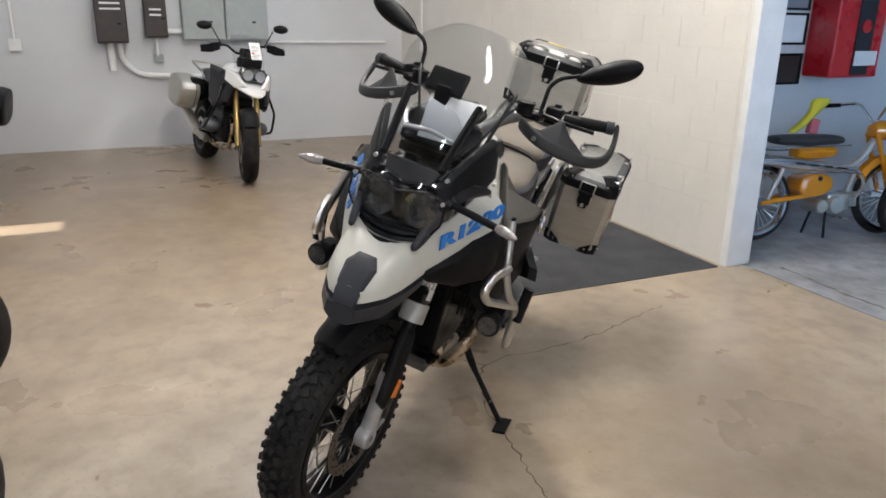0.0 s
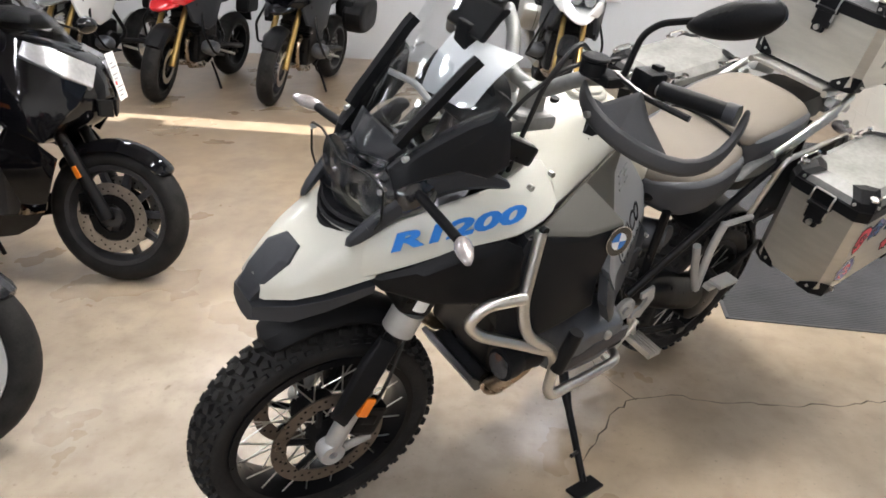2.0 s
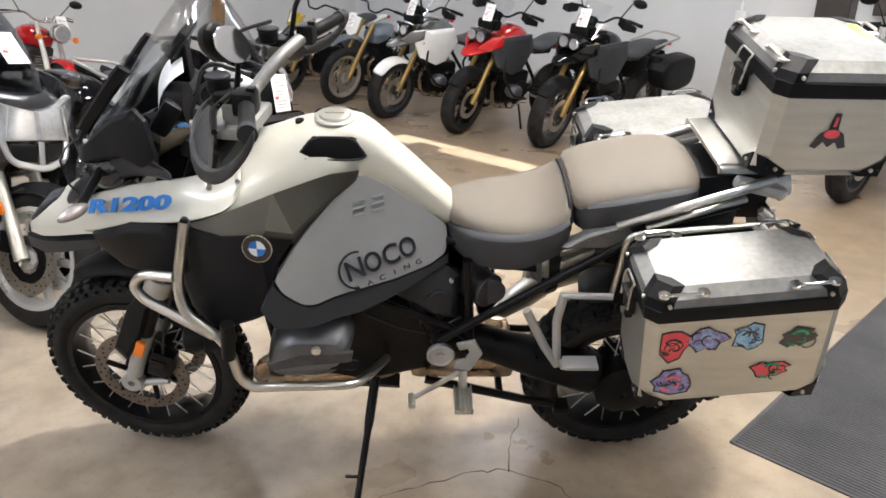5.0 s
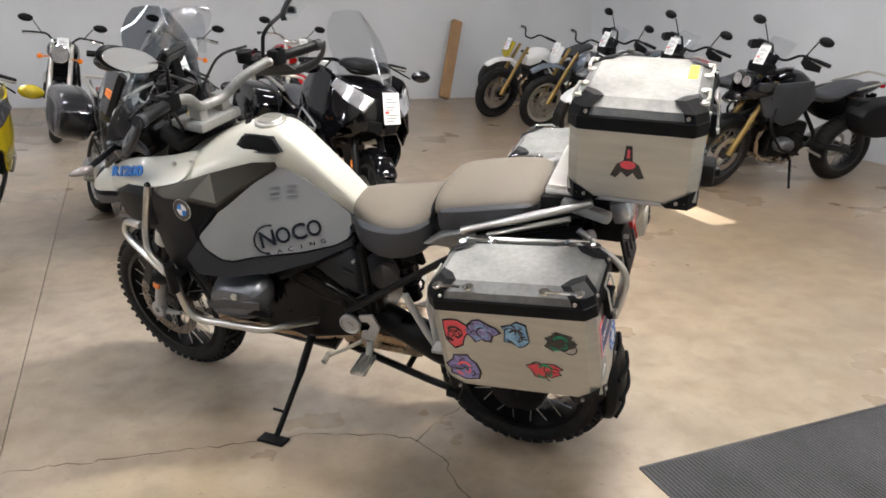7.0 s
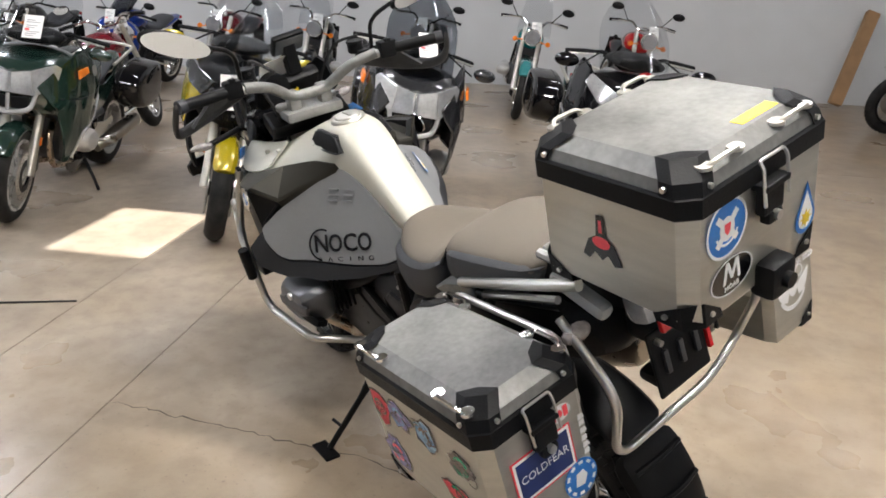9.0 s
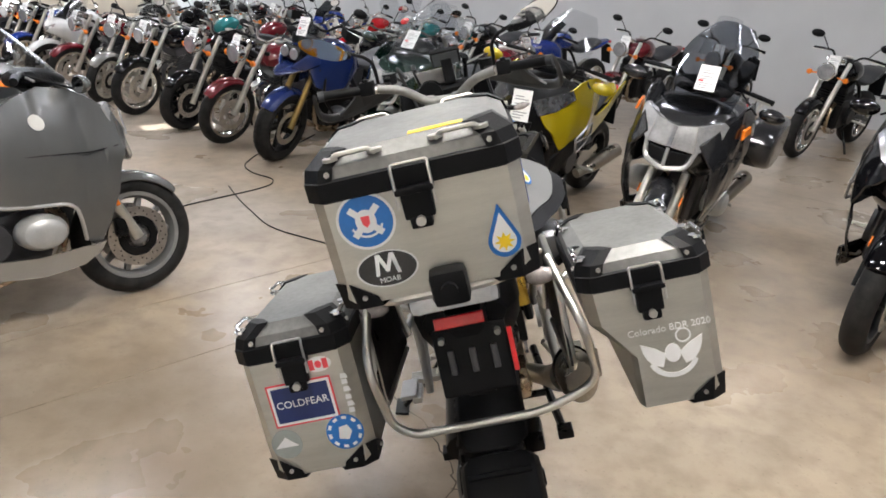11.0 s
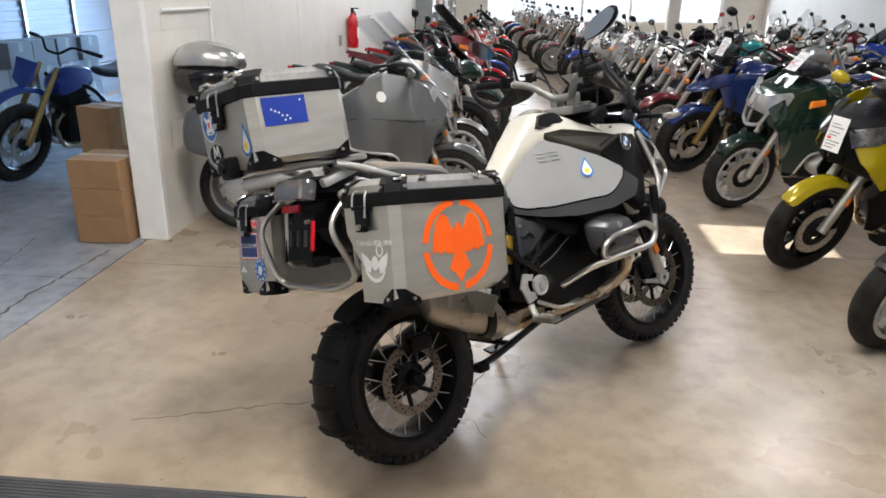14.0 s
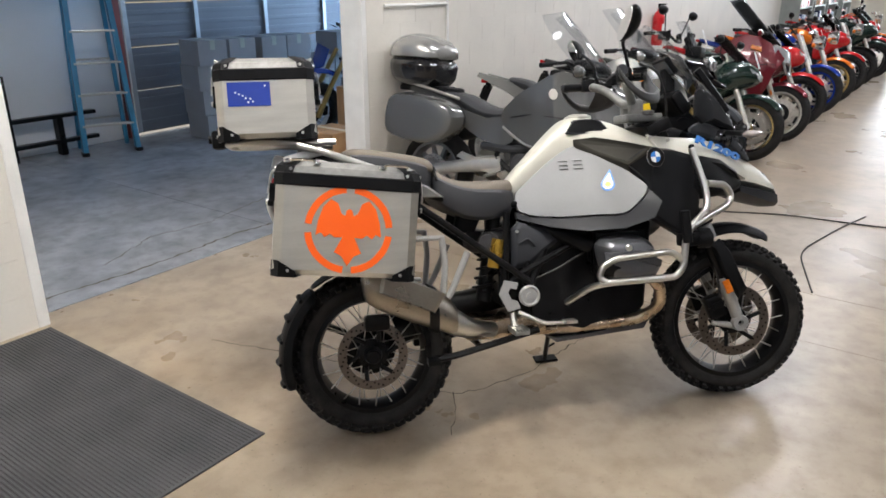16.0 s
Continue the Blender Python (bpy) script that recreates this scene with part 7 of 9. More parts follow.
def cast_wheel(ob, name, c, r, w, rim, m_rim, spokes, m, disc_sides=(1, -1), dr=0.15):
    place = m @ Matrix.Translation(c)
    hub = part(name, moved(lathe([(0.012, -0.07), (0.045, -0.07), (0.05, 0.07), (0.012, 0.07)], 20), place), m_rim, ob)
    part("tyre", moved(tyre_bm(r, w, rim), place), M_RUBBER, hub, angle=60)
    if r > 0.322 and w != 0.165 and w != 0.105:
        tagged(part("tread", moved(tread_bm(r, w), place), M_RUBBER, hub, "raised tread"), kind="stuff")
    hw = w * 0.36
    part("rim", moved(lathe([(rim + 0.012, hw), (rim + 0.010, hw + 0.010), (rim - 0.010, hw + 0.008), (rim - 0.026, hw * 0.4), (rim - 0.026, -hw * 0.4), (rim - 0.010, -hw - 0.008), (rim + 0.010, -hw - 0.010), (rim + 0.012, -hw)], 40), place), m_rim, hub)
    bm = B()
    for k in range(abs(spokes)):
        a = 2 * math.pi * k / abs(spokes)
        if spokes > 12:
            s = 1 if k % 2 else -1
            bm = join(bm, tube([(0.045 * math.cos(a + 0.5 * s), s * 0.05, 0.045 * math.sin(a + 0.5 * s)), ((rim - 0.015) * math.cos(a), 0, (rim - 0.015) * math.sin(a))], 0.0025, 4, 0))
        else:
            bm = join(bm, moved(loft([[(0.04, y, z) for y, z in ((0.022, -0.018), (0.022, 0.018), (-0.022, 0.018), (-0.022, -0.018))], [(rim - 0.014, y, z) for y, z in ((0.014, -0.012), (0.014, 0.012), (-0.014, 0.012), (-0.014, -0.012))]]), Matrix.Rotation(-a, 4, "Y")))
    part("spokes", moved(bm, place), m_rim if spokes <= 12 else M_STEEL, hub)
    for s in disc_sides:
        rotor = part("brake_disc", moved(lathe([(dr, s * 0.075 + 0.003), (dr, s * 0.075 - 0.003), (dr * 0.68, s * 0.075 - 0.003), (dr * 0.68, s * 0.075 + 0.003)], 32), place), M_DISC, hub)
        if r < 0.33 and spokes == 10:
            bm = B()
            for k in range(36):
                a = 2 * math.pi * k / 36
                q = dr * (0.76, 0.84, 0.92)[k % 3]
                bm = join(bm, disc(0.0045, 0.0075, 6, "y", (q * math.cos(a), s * 0.075, q * math.sin(a))))
            part("drilling", moved(bm, place), M_FRAME, hub)
            part("disc_carrier", moved(lathe([(dr * 0.70, s * 0.068), (dr * 0.66, s * 0.078), (dr * 0.42, s * 0.080), (dr * 0.40, s * 0.070)], 10), place), M_FRAME, hub)
    return hub


def price_tag(ob, m):
    tag = part("price_tag", flat_poly([(-0.055, -0.085), (0.055, -0.085), (0.055, 0.085), (-0.055, 0.085)], m, 0.0012), M_PAPER, ob, "white paper price tag with print bars")
    part("print", join(*[flat_poly([(-0.04, y), (0.01 + 0.03 * ((k * 7) % 3) / 2, y), (0.01 + 0.03 * ((k * 7) % 3) / 2, y + 0.006), (-0.04, y + 0.006)], up(m, 0.0013), 0.0004) for k, y in enumerate((-0.07, -0.055, -0.04, -0.01, 0.005, 0.03, 0.045))]), M_INK, tag)
    part("mark", flat_poly([(-0.045, -0.028), (-0.018, -0.028), (-0.018, -0.014), (-0.045, -0.014)], up(m, 0.0013), 0.0005), M_PINK, tag)


def motorbike(kind, m, label, col, group, second=None, rim=None, steer_deg=0.0, lean=9.0, tag=True, cases=False, topbox=False, screen=None, light=None, amber=True, gold=False, slim=False, on_nose=False):
    """A parked road bike. kind: tourer, sport, adventure, naked, cruiser or dirt."""
    second, rim = second or M_BLACK, rim or M_FRAME
    ob = thing("motorcycle", m @ pose(0, 0, 0, -lean), label, "motorcycle", group)
    wb = 0.76 if kind in ("tourer", "cruiser") else 0.73
    fr, rr = (0.345, 0.33) if kind == "adventure" else (0.36, 0.33) if kind == "dirt" else (0.32, 0.315)
    fw, rw = (0.145, 0.175) if kind == "adventure" else (0.12, 0.175)
    if kind == "dirt":
        fw, rw = 0.085, 0.115
    if kind == "cruiser":
        fr, rr, fw, rw = 0.335, 0.325, 0.105, 0.165
    spokes = 32 if kind in ("dirt", "cruiser") or (kind == "adventure" and rim is not M_FRAME) else 10 if kind in ("tourer", "naked") else 5
    ax = Vector((wb - 0.33, 0, 1.0))
    sm = Matrix.Translation(ax) @ Matrix.Rotation(radians(-steer_deg), 4, Vector((0.4, 0, -0.92))) @ Matrix.Translation(-ax)
    fc = Vector((wb, 0, fr))
    cast_wheel(ob, "front_wheel", fc, fr, fw, fr * 0.70, rim, spokes, sm, dr=0.16)
    cast_wheel(ob, "rear_wheel", Vector((-wb, 0, rr)), rr, rw, rr * 0.67, rim, spokes, Matrix.Identity(4), (-1,), 0.125)
    P = lambda name, bm, mat, lab="", sub=0, ang=38: part(name, bm, mat, ob, lab, ang, sub)
    fork_mat = M_FRAME if col is C_BLACK and slim else M_GOLDWHEEL if kind == "dirt" or (kind == "adventure" and (gold or second is not M_BLACK)) else M_ALU
    top = (wb - 0.34, 1.02)
    for s in (1, -1):
        P("fork_leg", moved(tube([(wb - 0.01, 0.095 * s, fr), (wb - 0.16, 0.095 * s, fr + 0.33), (top[0], 0.095 * s, top[1])], 0.026, 10, 0, (0.032, 0.022)), sm), fork_mat)
        P("brake_caliper", moved(box((0.06, 0.05, 0.10), (wb - 0.09, 0.095 * s, fr + 0.07), 0.012), sm), M_FRAME)
        if kind == "tourer":
            P("fork_reflector", moved(box((0.022, 0.010, 0.055), (wb - 0.105, 0.128 * s, fr + 0.215), 0.003, pose(0, 0, 0, 0, -24)), sm), M_ORANGE, "amber fork reflector")
        P("frame_tube", tube([(top[0], 0.05 * s, 0.93), (0.05, 0.14 * s, 0.80), (-0.2, 0.16 * s, 0.50), (0.1, 0.14 * s, 0.30)], 0.020, 8, 0.08), M_FRAME)
        P("foot_peg", tube([(-0.18, 0.14 * s, 0.37), (-0.19, 0.29 * s, 0.36)], 0.013, 8, 0), M_ALU)
    fend = []
    lift = 0.16 if kind == "dirt" else 0.028
    for k in range(8):
        a = radians((35 if kind != "dirt" else 55) + (105 if kind != "dirt" else 70) * k / 7)
        r0 = fr + lift
        w = fw * (0.62 if kind != "cruiser" else 0.75)
        fend.append([(wb + r0 * math.cos(a), y, fr + r0 * math.sin(a)) for y in (w * 0.6, 0, -w * 0.6)] + [(wb + (r0 - d) * math.cos(a), y, fr + (r0 - d) * math.sin(a)) for y, d in ((-w, 0.05), (-w + 0.006, 0.052), (0, 0.012), (w - 0.006, 0.052), (w, 0.05))])
    P("front_fender", moved(loft(fend), sm), col if kind not in ("adventure",) else second, sub=1)
    P("engine_block", join(box((0.40, 0.30, 0.34), (0.12, 0, 0.48), 0.04), box((0.22, 0.28, 0.22), (0.20, 0, 0.70), 0.03, pose(0, 0, 0, 0, 18)), lathe([(0, -0.19), (0.09, -0.19), (0.10, -0.17), (0.10, 0.17), (0.09, 0.19), (0, 0.19)], 24, "y", (0.05, 0, 0.45), False)), M_CAST if kind in ("cruiser", "tourer") else M_FRAME, "cast alloy engine")
    if kind not in ("tourer", "sport"):
        for k in range(5):
            P("cooling_fin", box((0.25, 0.30, 0.008), (0.21, 0, 0.60 + 0.028 * k), 0, pose(0, 0, 0, 0, 14)), M_FRAME if kind != "cruiser" else M_CHROME)
    if (kind == "tourer" and not slim) or kind in ("adventure", "cruiser"):
        for s in (1, -1):
            P("valve_cover", loft([[(0.25 + q * (0.115 if kind == "tourer" else 0.09) * math.cos(a), y * s, 0.475 + q * (0.085 if kind == "tourer" else 0.07) * math.sin(a)) for a in (2 * math.pi * k / 12 for k in range(12))] for y, q in ((0.16, 1.05), (0.27, 1.1), (0.315, 0.85), (0.325, 0.4))]), M_VALVE if kind == "adventure" else M_CASTSILVER, sub=1)
    P("header_pipe", join(*[tube([(0.30, 0.07 * s, 0.60), (0.42, 0.08 * s, 0.50), (0.36, 0.08 * s, 0.28), (0.0, 0.06 * s, 0.22), (-0.3, -0.10, 0.26)], 0.021, 8, 0.08) for s in (1, -1)]), M_CHROME if kind == "cruiser" else M_COPPER)
    ms = 1 if kind == "tourer" else -1
    P("muffler", tube([(-0.28, 0.13 * ms, 0.27), (-0.42, 0.18 * ms, 0.32), (-0.86 if kind != "tourer" else -0.84, 0.22 * ms, 0.40 if kind in ("cruiser", "tourer") else 0.52)], 0.055, 14, 0.06, (0.04, 0.06)), M_CHROME if kind in ("cruiser",) else M_MUFF if kind == "tourer" else M_STEEL)
    if kind == "tourer":
        P("drive_shaft", tube([(-0.14, -0.125, 0.45), (-0.42, -0.13, 0.40), (-0.72, -0.125, 0.33)], 0.05, 12, 0.08, (0.062, 0.046)), M_CASTSILVER, "silver drive shaft housing")
        P("final_drive", lathe([(0, -0.05), (0.05, -0.05), (0.085, -0.03), (0.095, 0.02), (0.06, 0.05), (0, 0.05)], 24, "y", (-wb, -0.115, rr), False), M_CASTSILVER)
    P("swing_arm", join(*[tube([(-0.16, 0.11 * s, 0.42), (-0.5, 0.12 * s, 0.37), (-wb, 0.11 * s, rr)], 0.028, 8, 0.05) for s in (1, -1)]), M_FRAME if kind != "tourer" else M_ALU)
    P("side_stand", tube([(0.0, 0.14, 0.28), (0.05, 0.24, 0.14), (0.06, 0.285, 0.048)], 0.012, 8, 0.02), M_FRAME)
    # seat and tank
    high = {"adventure": 0.07, "dirt": 0.12, "cruiser": -0.10}.get(kind, 0.0)
    P("seat", body([(-0.06, [(0, 0.86 + high), (0.07, 0.855 + high), (0.11, 0.82 + high), (0.10, 0.78 + high), (0, 0.76 + high)]), (-0.22, [(0, 0.82 + high), (0.11, 0.815 + high), (0.155, 0.785 + high), (0.14, 0.74 + high), (0, 0.72 + high)]), (-0.40, [(0, 0.85 + high), (0.12, 0.845 + high), (0.155, 0.81 + high), (0.14, 0.77 + high), (0, 0.74 + high)]),
                    (-0.50, [(0, 0.92 + high), (0.10, 0.915 + high), (0.145, 0.88 + high), (0.13, 0.83 + high), (0, 0.80 + high)]), (-0.75, [(0, 0.94 + high), (0.08, 0.935 + high), (0.12, 0.91 + high), (0.11, 0.87 + high), (0, 0.85 + high)])]), M_SEAT_D, "dark vinyl seat", sub=1)
    if kind != "dirt":
        tz = high * 0.9 + (0.02 if kind != "cruiser" else 0.06)
        P("tank", body([(0.40, [(0, 0.93 + tz), (0.09, 0.925 + tz), (0.13, 0.88 + tz), (0.11, 0.80 + tz), (0, 0.78 + tz)]), (0.26, [(0, 1.03 + tz), (0.11, 1.02 + tz), (0.175, 0.95 + tz), (0.17, 0.82 + tz), (0, 0.78 + tz)]), (0.08, [(0, 1.04 + tz), (0.11, 1.03 + tz), (0.175, 0.95 + tz), (0.16, 0.80 + tz), (0, 0.77 + tz)]), (-0.07, [(0, 0.92 + tz), (0.08, 0.91 + tz), (0.12, 0.86 + tz), (0.11, 0.79 + tz), (0, 0.77 + tz)])]), col, sub=1)
        P("fuel_cap", disc(0.045, 0.014, 20, "z", (0.20, 0, 1.04 + tz), 0.004), M_STEEL)
    else:
        P("tank", body([(0.42, [(0, 0.95), (0.05, 0.945), (0.16, 0.86), (0.15, 0.72), (0, 0.74)]), (0.22, [(0, 1.02), (0.07, 1.01), (0.15, 0.92), (0.16, 0.74), (0, 0.76)]), (-0.05, [(0, 0.98), (0.06, 0.97), (0.09, 0.92), (0.09, 0.82), (0, 0.80)])]), col, sub=1)
    P("tail", body([(-0.45, [(0, 0.83 + high), (0.11, 0.83 + high), (0.145, 0.79 + high), (0.12, 0.73 + high), (0, 0.72 + high)]), (-0.80, [(0, 0.90 + high), (0.07, 0.895 + high), (0.11, 0.87 + high), (0.09, 0.82 + high), (0, 0.81 + high)]), (-0.97, [(0, 0.93 + high), (0.03, 0.925 + high), (0.05, 0.91 + high), (0.04, 0.88 + high), (0, 0.87 + high)])]), col, sub=1)
    P("tail_lamp", box((0.03, 0.11, 0.04), (-0.965, 0, 0.88 + high), 0.008), M_RED)
    P("rear_fender", join(box((0.02, 0.16, 0.30), (-0.98, 0, 0.70), 0.006, pose(0, 0, 0, 0, 20)), box((0.04, 0.05, 0.06), (-0.93, 0, 0.84), 0.01)), M_BLACK)
    # bar, mirrors
    bz = {"tourer": 1.16, "sport": 0.98, "adventure": 1.25, "naked": 1.07, "cruiser": 1.08, "dirt": 1.18}[kind]
    bx = top[0] - (0.10 if kind != "sport" else 0.02)
    P("handlebar", moved(tube([(bx - 0.10, 0.38, bz), (bx, 0.16, bz + 0.03), (bx + 0.06, 0.07, bz - 0.05), (bx + 0.06, -0.07, bz - 0.05), (bx, -0.16, bz + 0.03), (bx - 0.10, -0.38, bz)], 0.012, 8, 0.04), sm), M_FRAME if kind != "cruiser" else M_CHROME)
    for s in (1, -1):
        P("grip", moved(tube([(bx - 0.055, 0.26 * s, bz + 0.014), (bx - 0.104, 0.395 * s, bz - 0.003)], 0.018, 10, 0), sm), M_BLACK)
        P("lever", moved(tube([(bx + 0.0, 0.22 * s, bz + 0.01), (bx - 0.02, 0.38 * s, bz - 0.005)], 0.006, 6, 0), sm), M_STEEL)
        if kind != "dirt":
            my, mz, mx = (0.36, bz + (0.20 if kind == "adventure" else 0.16), bx + 0.02) if kind != "tourer" else (0.40, bz - 0.03, bx + 0.16)
            P("mirror_stem", moved(tube([(bx, 0.20 * s, bz + 0.02), (mx, my * 0.8 * s, mz - 0.02)], 0.006, 6, 0), sm), M_FRAME)
            P("mirror", moved(loft([[(mx + x, (my + 0.08 * g * math.cos(a)) * s, mz + 0.045 * g * math.sin(a)) for a in (2 * math.pi * k / 14 for k in range(14))] for x, g in ((-0.01, 0.9), (0, 1), (0.03, 0.75), (0.045, 0.2))]), sm), M_BLACK if kind != "tourer" else col, sub=1)
            P("mirror_glass", moved(flat_disc(0.068, 0.036, wallplane((mx - 0.0105, my * s, mz), (-1, 0, 0)), 0.001, 18), sm), M_MIRROR)
    hx = wb - 0.16
    def PF(name, bm, mat, lab="", sub=0, ang=38):
        """A fairing part, drawn back and up into a tall touring nose."""
        for v in bm.verts:
            if v.co.z > 0.6:
                v.co.z = 0.6 + (v.co.z - 0.6) * 1.14
                v.co.x -= 0.07 * min(1.0, max(0.0, (v.co.z - 0.6) / 0.4))
        return P(name, bm, mat, lab, sub, ang)

    if kind == "tourer":
        wx = (-0.95, -0.5, -0.12, 0.05, 0.20, 0.36, hx - 0.02, hx + 0.12, hx + 0.22)
        wy = (0.10, 0.165, 0.190, 0.245, 0.300, 0.330, 0.306, 0.240, 0.130)

        def flare(x, z):
            k = max(0, min(len(wx) - 2, sum(x > q for q in wx) - 1))
            u = max(0.0, min(1.0, (x - wx[k]) / (wx[k + 1] - wx[k])))
            w = wy[k] + (wy[k + 1] - wy[k]) * u
            fold = 0.016 * max(0.0, 1 - abs(z - (0.86 - 0.22 * (x - 0.3))) / 0.07) if x > -0.1 else 0
            return w * (1 - 0.40 * ((z - 0.80) / 0.5) ** 2) + fold

        PF("nose_cowl", body([(hx + 0.20, [(0, 0.945), (0.09, 0.943), (0.125, 0.925), (0.135, 0.86), (0.115, 0.79), (0.07, 0.765), (0, 0.76)]), (hx + 0.12, [(0, 0.985), (0.15, 0.98), (0.215, 0.95), (0.225, 0.87), (0.195, 0.77), (0.12, 0.715), (0, 0.71)]), (hx - 0.02, [(0, 1.03), (0.19, 1.025), (0.255, 0.985), (0.27, 0.88), (0.25, 0.74), (0.16, 0.66), (0, 0.65)]),
                              (hx - 0.18, [(0, 1.05), (0.20, 1.04), (0.27, 0.99), (0.285, 0.86), (0.26, 0.70), (0.17, 0.62), (0, 0.61)]), (hx - 0.34, [(0, 1.00), (0.17, 0.99), (0.24, 0.94), (0.26, 0.84), (0.24, 0.70), (0.17, 0.64), (0, 0.63)])]), second if slim else col, "glossy front fairing", 1, 50)
        for s in (1, -1):
            if slim:
                PF("side_fairing", skin([(hx + 0.19, 0.86), (hx + 0.13, 0.945), (hx + 0.05, 0.995), (hx - 0.06, 1.045), (hx - 0.20, 1.065), (0.30, 1.03), (0.16, 0.955), (0.04, 0.895), (-0.08, 0.815), (0.04, 0.80), (0.20, 0.79), (0.36, 0.76), (hx - 0.08, 0.70), (hx + 0.0, 0.66), (hx + 0.07, 0.72), (hx + 0.15, 0.79)], flare, s), col, "sharp upper side fairing", ang=28)
                PF("side_fairing_lower", skin([(hx - 0.03, 0.66), (hx - 0.10, 0.70), (0.36, 0.755), (0.20, 0.785), (0.04, 0.795), (-0.10, 0.80), (-0.115, 0.76), (-0.09, 0.705), (0.0, 0.655), (0.10, 0.615), (0.22, 0.60), (0.36, 0.60), (0.405, 0.575), (0.425, 0.51), (0.445, 0.40), (0.48, 0.365), (0.53, 0.375), (hx - 0.03, 0.47), (hx + 0.02, 0.60)], lambda x, z: flare(x, z) - 0.012, s), second, "dark lower side fairing", ang=28)
            else:
                PF("side_fairing", skin([(hx + 0.19, 0.86), (hx + 0.13, 0.945), (hx + 0.05, 0.995), (hx - 0.06, 1.045), (hx - 0.20, 1.065), (0.30, 1.03), (0.16, 0.955), (0.04, 0.895), (-0.08, 0.815), (-0.115, 0.76), (-0.09, 0.705), (0.0, 0.655), (0.10, 0.615), (0.22, 0.60), (0.36, 0.60), (0.405, 0.575), (0.425, 0.51), (0.445, 0.40), (0.48, 0.365), (0.53, 0.375), (hx - 0.03, 0.47), (hx + 0.03, 0.60), (hx + 0.09, 0.72), (hx + 0.15, 0.79)], flare, s), col, "smooth swept side fairing", ang=28)
            PF("lower_fairing", skin([(0.535, 0.372), (0.47, 0.362), (0.42, 0.368), (0.22, 0.352), (0.06, 0.358), (-0.04, 0.392), (-0.16, 0.405), (-0.20, 0.375), (-0.12, 0.315), (0.04, 0.265), (0.24, 0.25), (0.42, 0.275), (0.50, 0.32)], lambda x, z: flare(x, 0.55) - 0.03 - 0.3 * max(0.0, 0.36 - z), s), second, ang=28)
            if slim:
                PF("side_trim", tube([(hx - 0.12, 0.332 * s, 0.72), (hx - 0.20, 0.330 * s, 0.625), (0.14, 0.282 * s, 0.635), (0.08, 0.285 * s, 0.70), (0.26, 0.335 * s, 0.80), (hx - 0.12, 0.332 * s, 0.72)], 0.008, 8, 0.03), C_TRIM)
                PF("vent_slat", tube([(hx - 0.15, 0.338 * s, 0.70), (0.12, 0.30 * s, 0.70)], 0.006, 6, 0), C_TRIM)
            else:
                PF("side_trim", tube([(x, (flare(x, z) + 0.002) * s, z) for x, z in ((-0.10, 0.70), (0.0, 0.648), (0.10, 0.608), (0.36, 0.594), (0.405, 0.57), (0.425, 0.505), (0.445, 0.395))], 0.010, 8, 0.05), C_TRIM)
            if not slim:
                PF("badge", flat_disc(0.032, 0.032, wallplane((0.36, (flare(0.36, 0.93) + 0.002) * s, 0.93), (0, s, 0.25)), 0.003, 20), M_STEEL, "round plain badge")
                PF("panel_seam", tube([(x, (flare(x, z) + 0.0005) * s, z) for x, z in ((hx + 0.10, 0.80), (hx - 0.05, 0.79), (0.36, 0.80), (0.16, 0.80), (-0.02, 0.765))], 0.003, 6, 0.03), M_BLACK)
            PF("tail_panel", skin([(0.0, 0.84), (-0.10, 0.765), (-0.24, 0.745), (-0.45, 0.785), (-0.62, 0.855), (-0.92, 0.905), (-0.95, 0.875), (-0.72, 0.80), (-0.55, 0.725), (-0.30, 0.60), (-0.12, 0.575), (-0.02, 0.62)], flare, s), col, ang=28)
            PF("foot_plate", skin([(-0.14, 0.50), (-0.34, 0.47), (-0.46, 0.50), (-0.50, 0.46), (-0.36, 0.41), (-0.20, 0.36), (-0.12, 0.40)], lambda x, z: 0.175, s), M_ALU, "silver foot peg plate", ang=28)
            if slim:
                PF("head_lens", panel([(hx + 0.215, 0.085 * s, 0.925), (hx + 0.142, 0.190 * s, 0.970), (hx + 0.02, 0.270 * s, 1.012), (hx + 0.01, 0.300 * s, 0.965), (hx + 0.135, 0.238 * s, 0.89), (hx + 0.205, 0.155 * s, 0.85)], 0.03, 0.006, 0.9, 1, (1, 0.7 * s, 0.3)), M_DLAMP if col is C_YELLOW else M_LAMP, "slanted headlamp", ang=20)
            else:
                PF("head_lens", panel([(hx + 0.216, 0.010 * s, 0.925), (hx + 0.20, 0.115 * s, 0.945), (hx + 0.115, 0.225 * s, 0.985), (hx + 0.085, 0.250 * s, 0.965), (hx + 0.115, 0.238 * s, 0.87), (hx + 0.19, 0.145 * s, 0.815), (hx + 0.222, 0.012 * s, 0.82)], 0.03, 0.006, 0.9, 1, (1, 0.4 * s, 0.1)), M_LAMP, "clear headlamp", ang=20)
                PF("lens_divider", tube([(hx + 0.214, 0.118 * s, 0.945), (hx + 0.206, 0.135 * s, 0.83)], 0.005, 6, 0), C_TRIM)
            PF("air_intake", panel([(hx + 0.218, 0.014 * s, 0.80), (hx + 0.195, 0.115 * s, 0.805), (hx + 0.180, 0.105 * s, 0.745), (hx + 0.205, 0.016 * s, 0.735)], 0.01, 0.004, 0.8, 1, (1, 0.2 * s, 0)), M_BLACK)
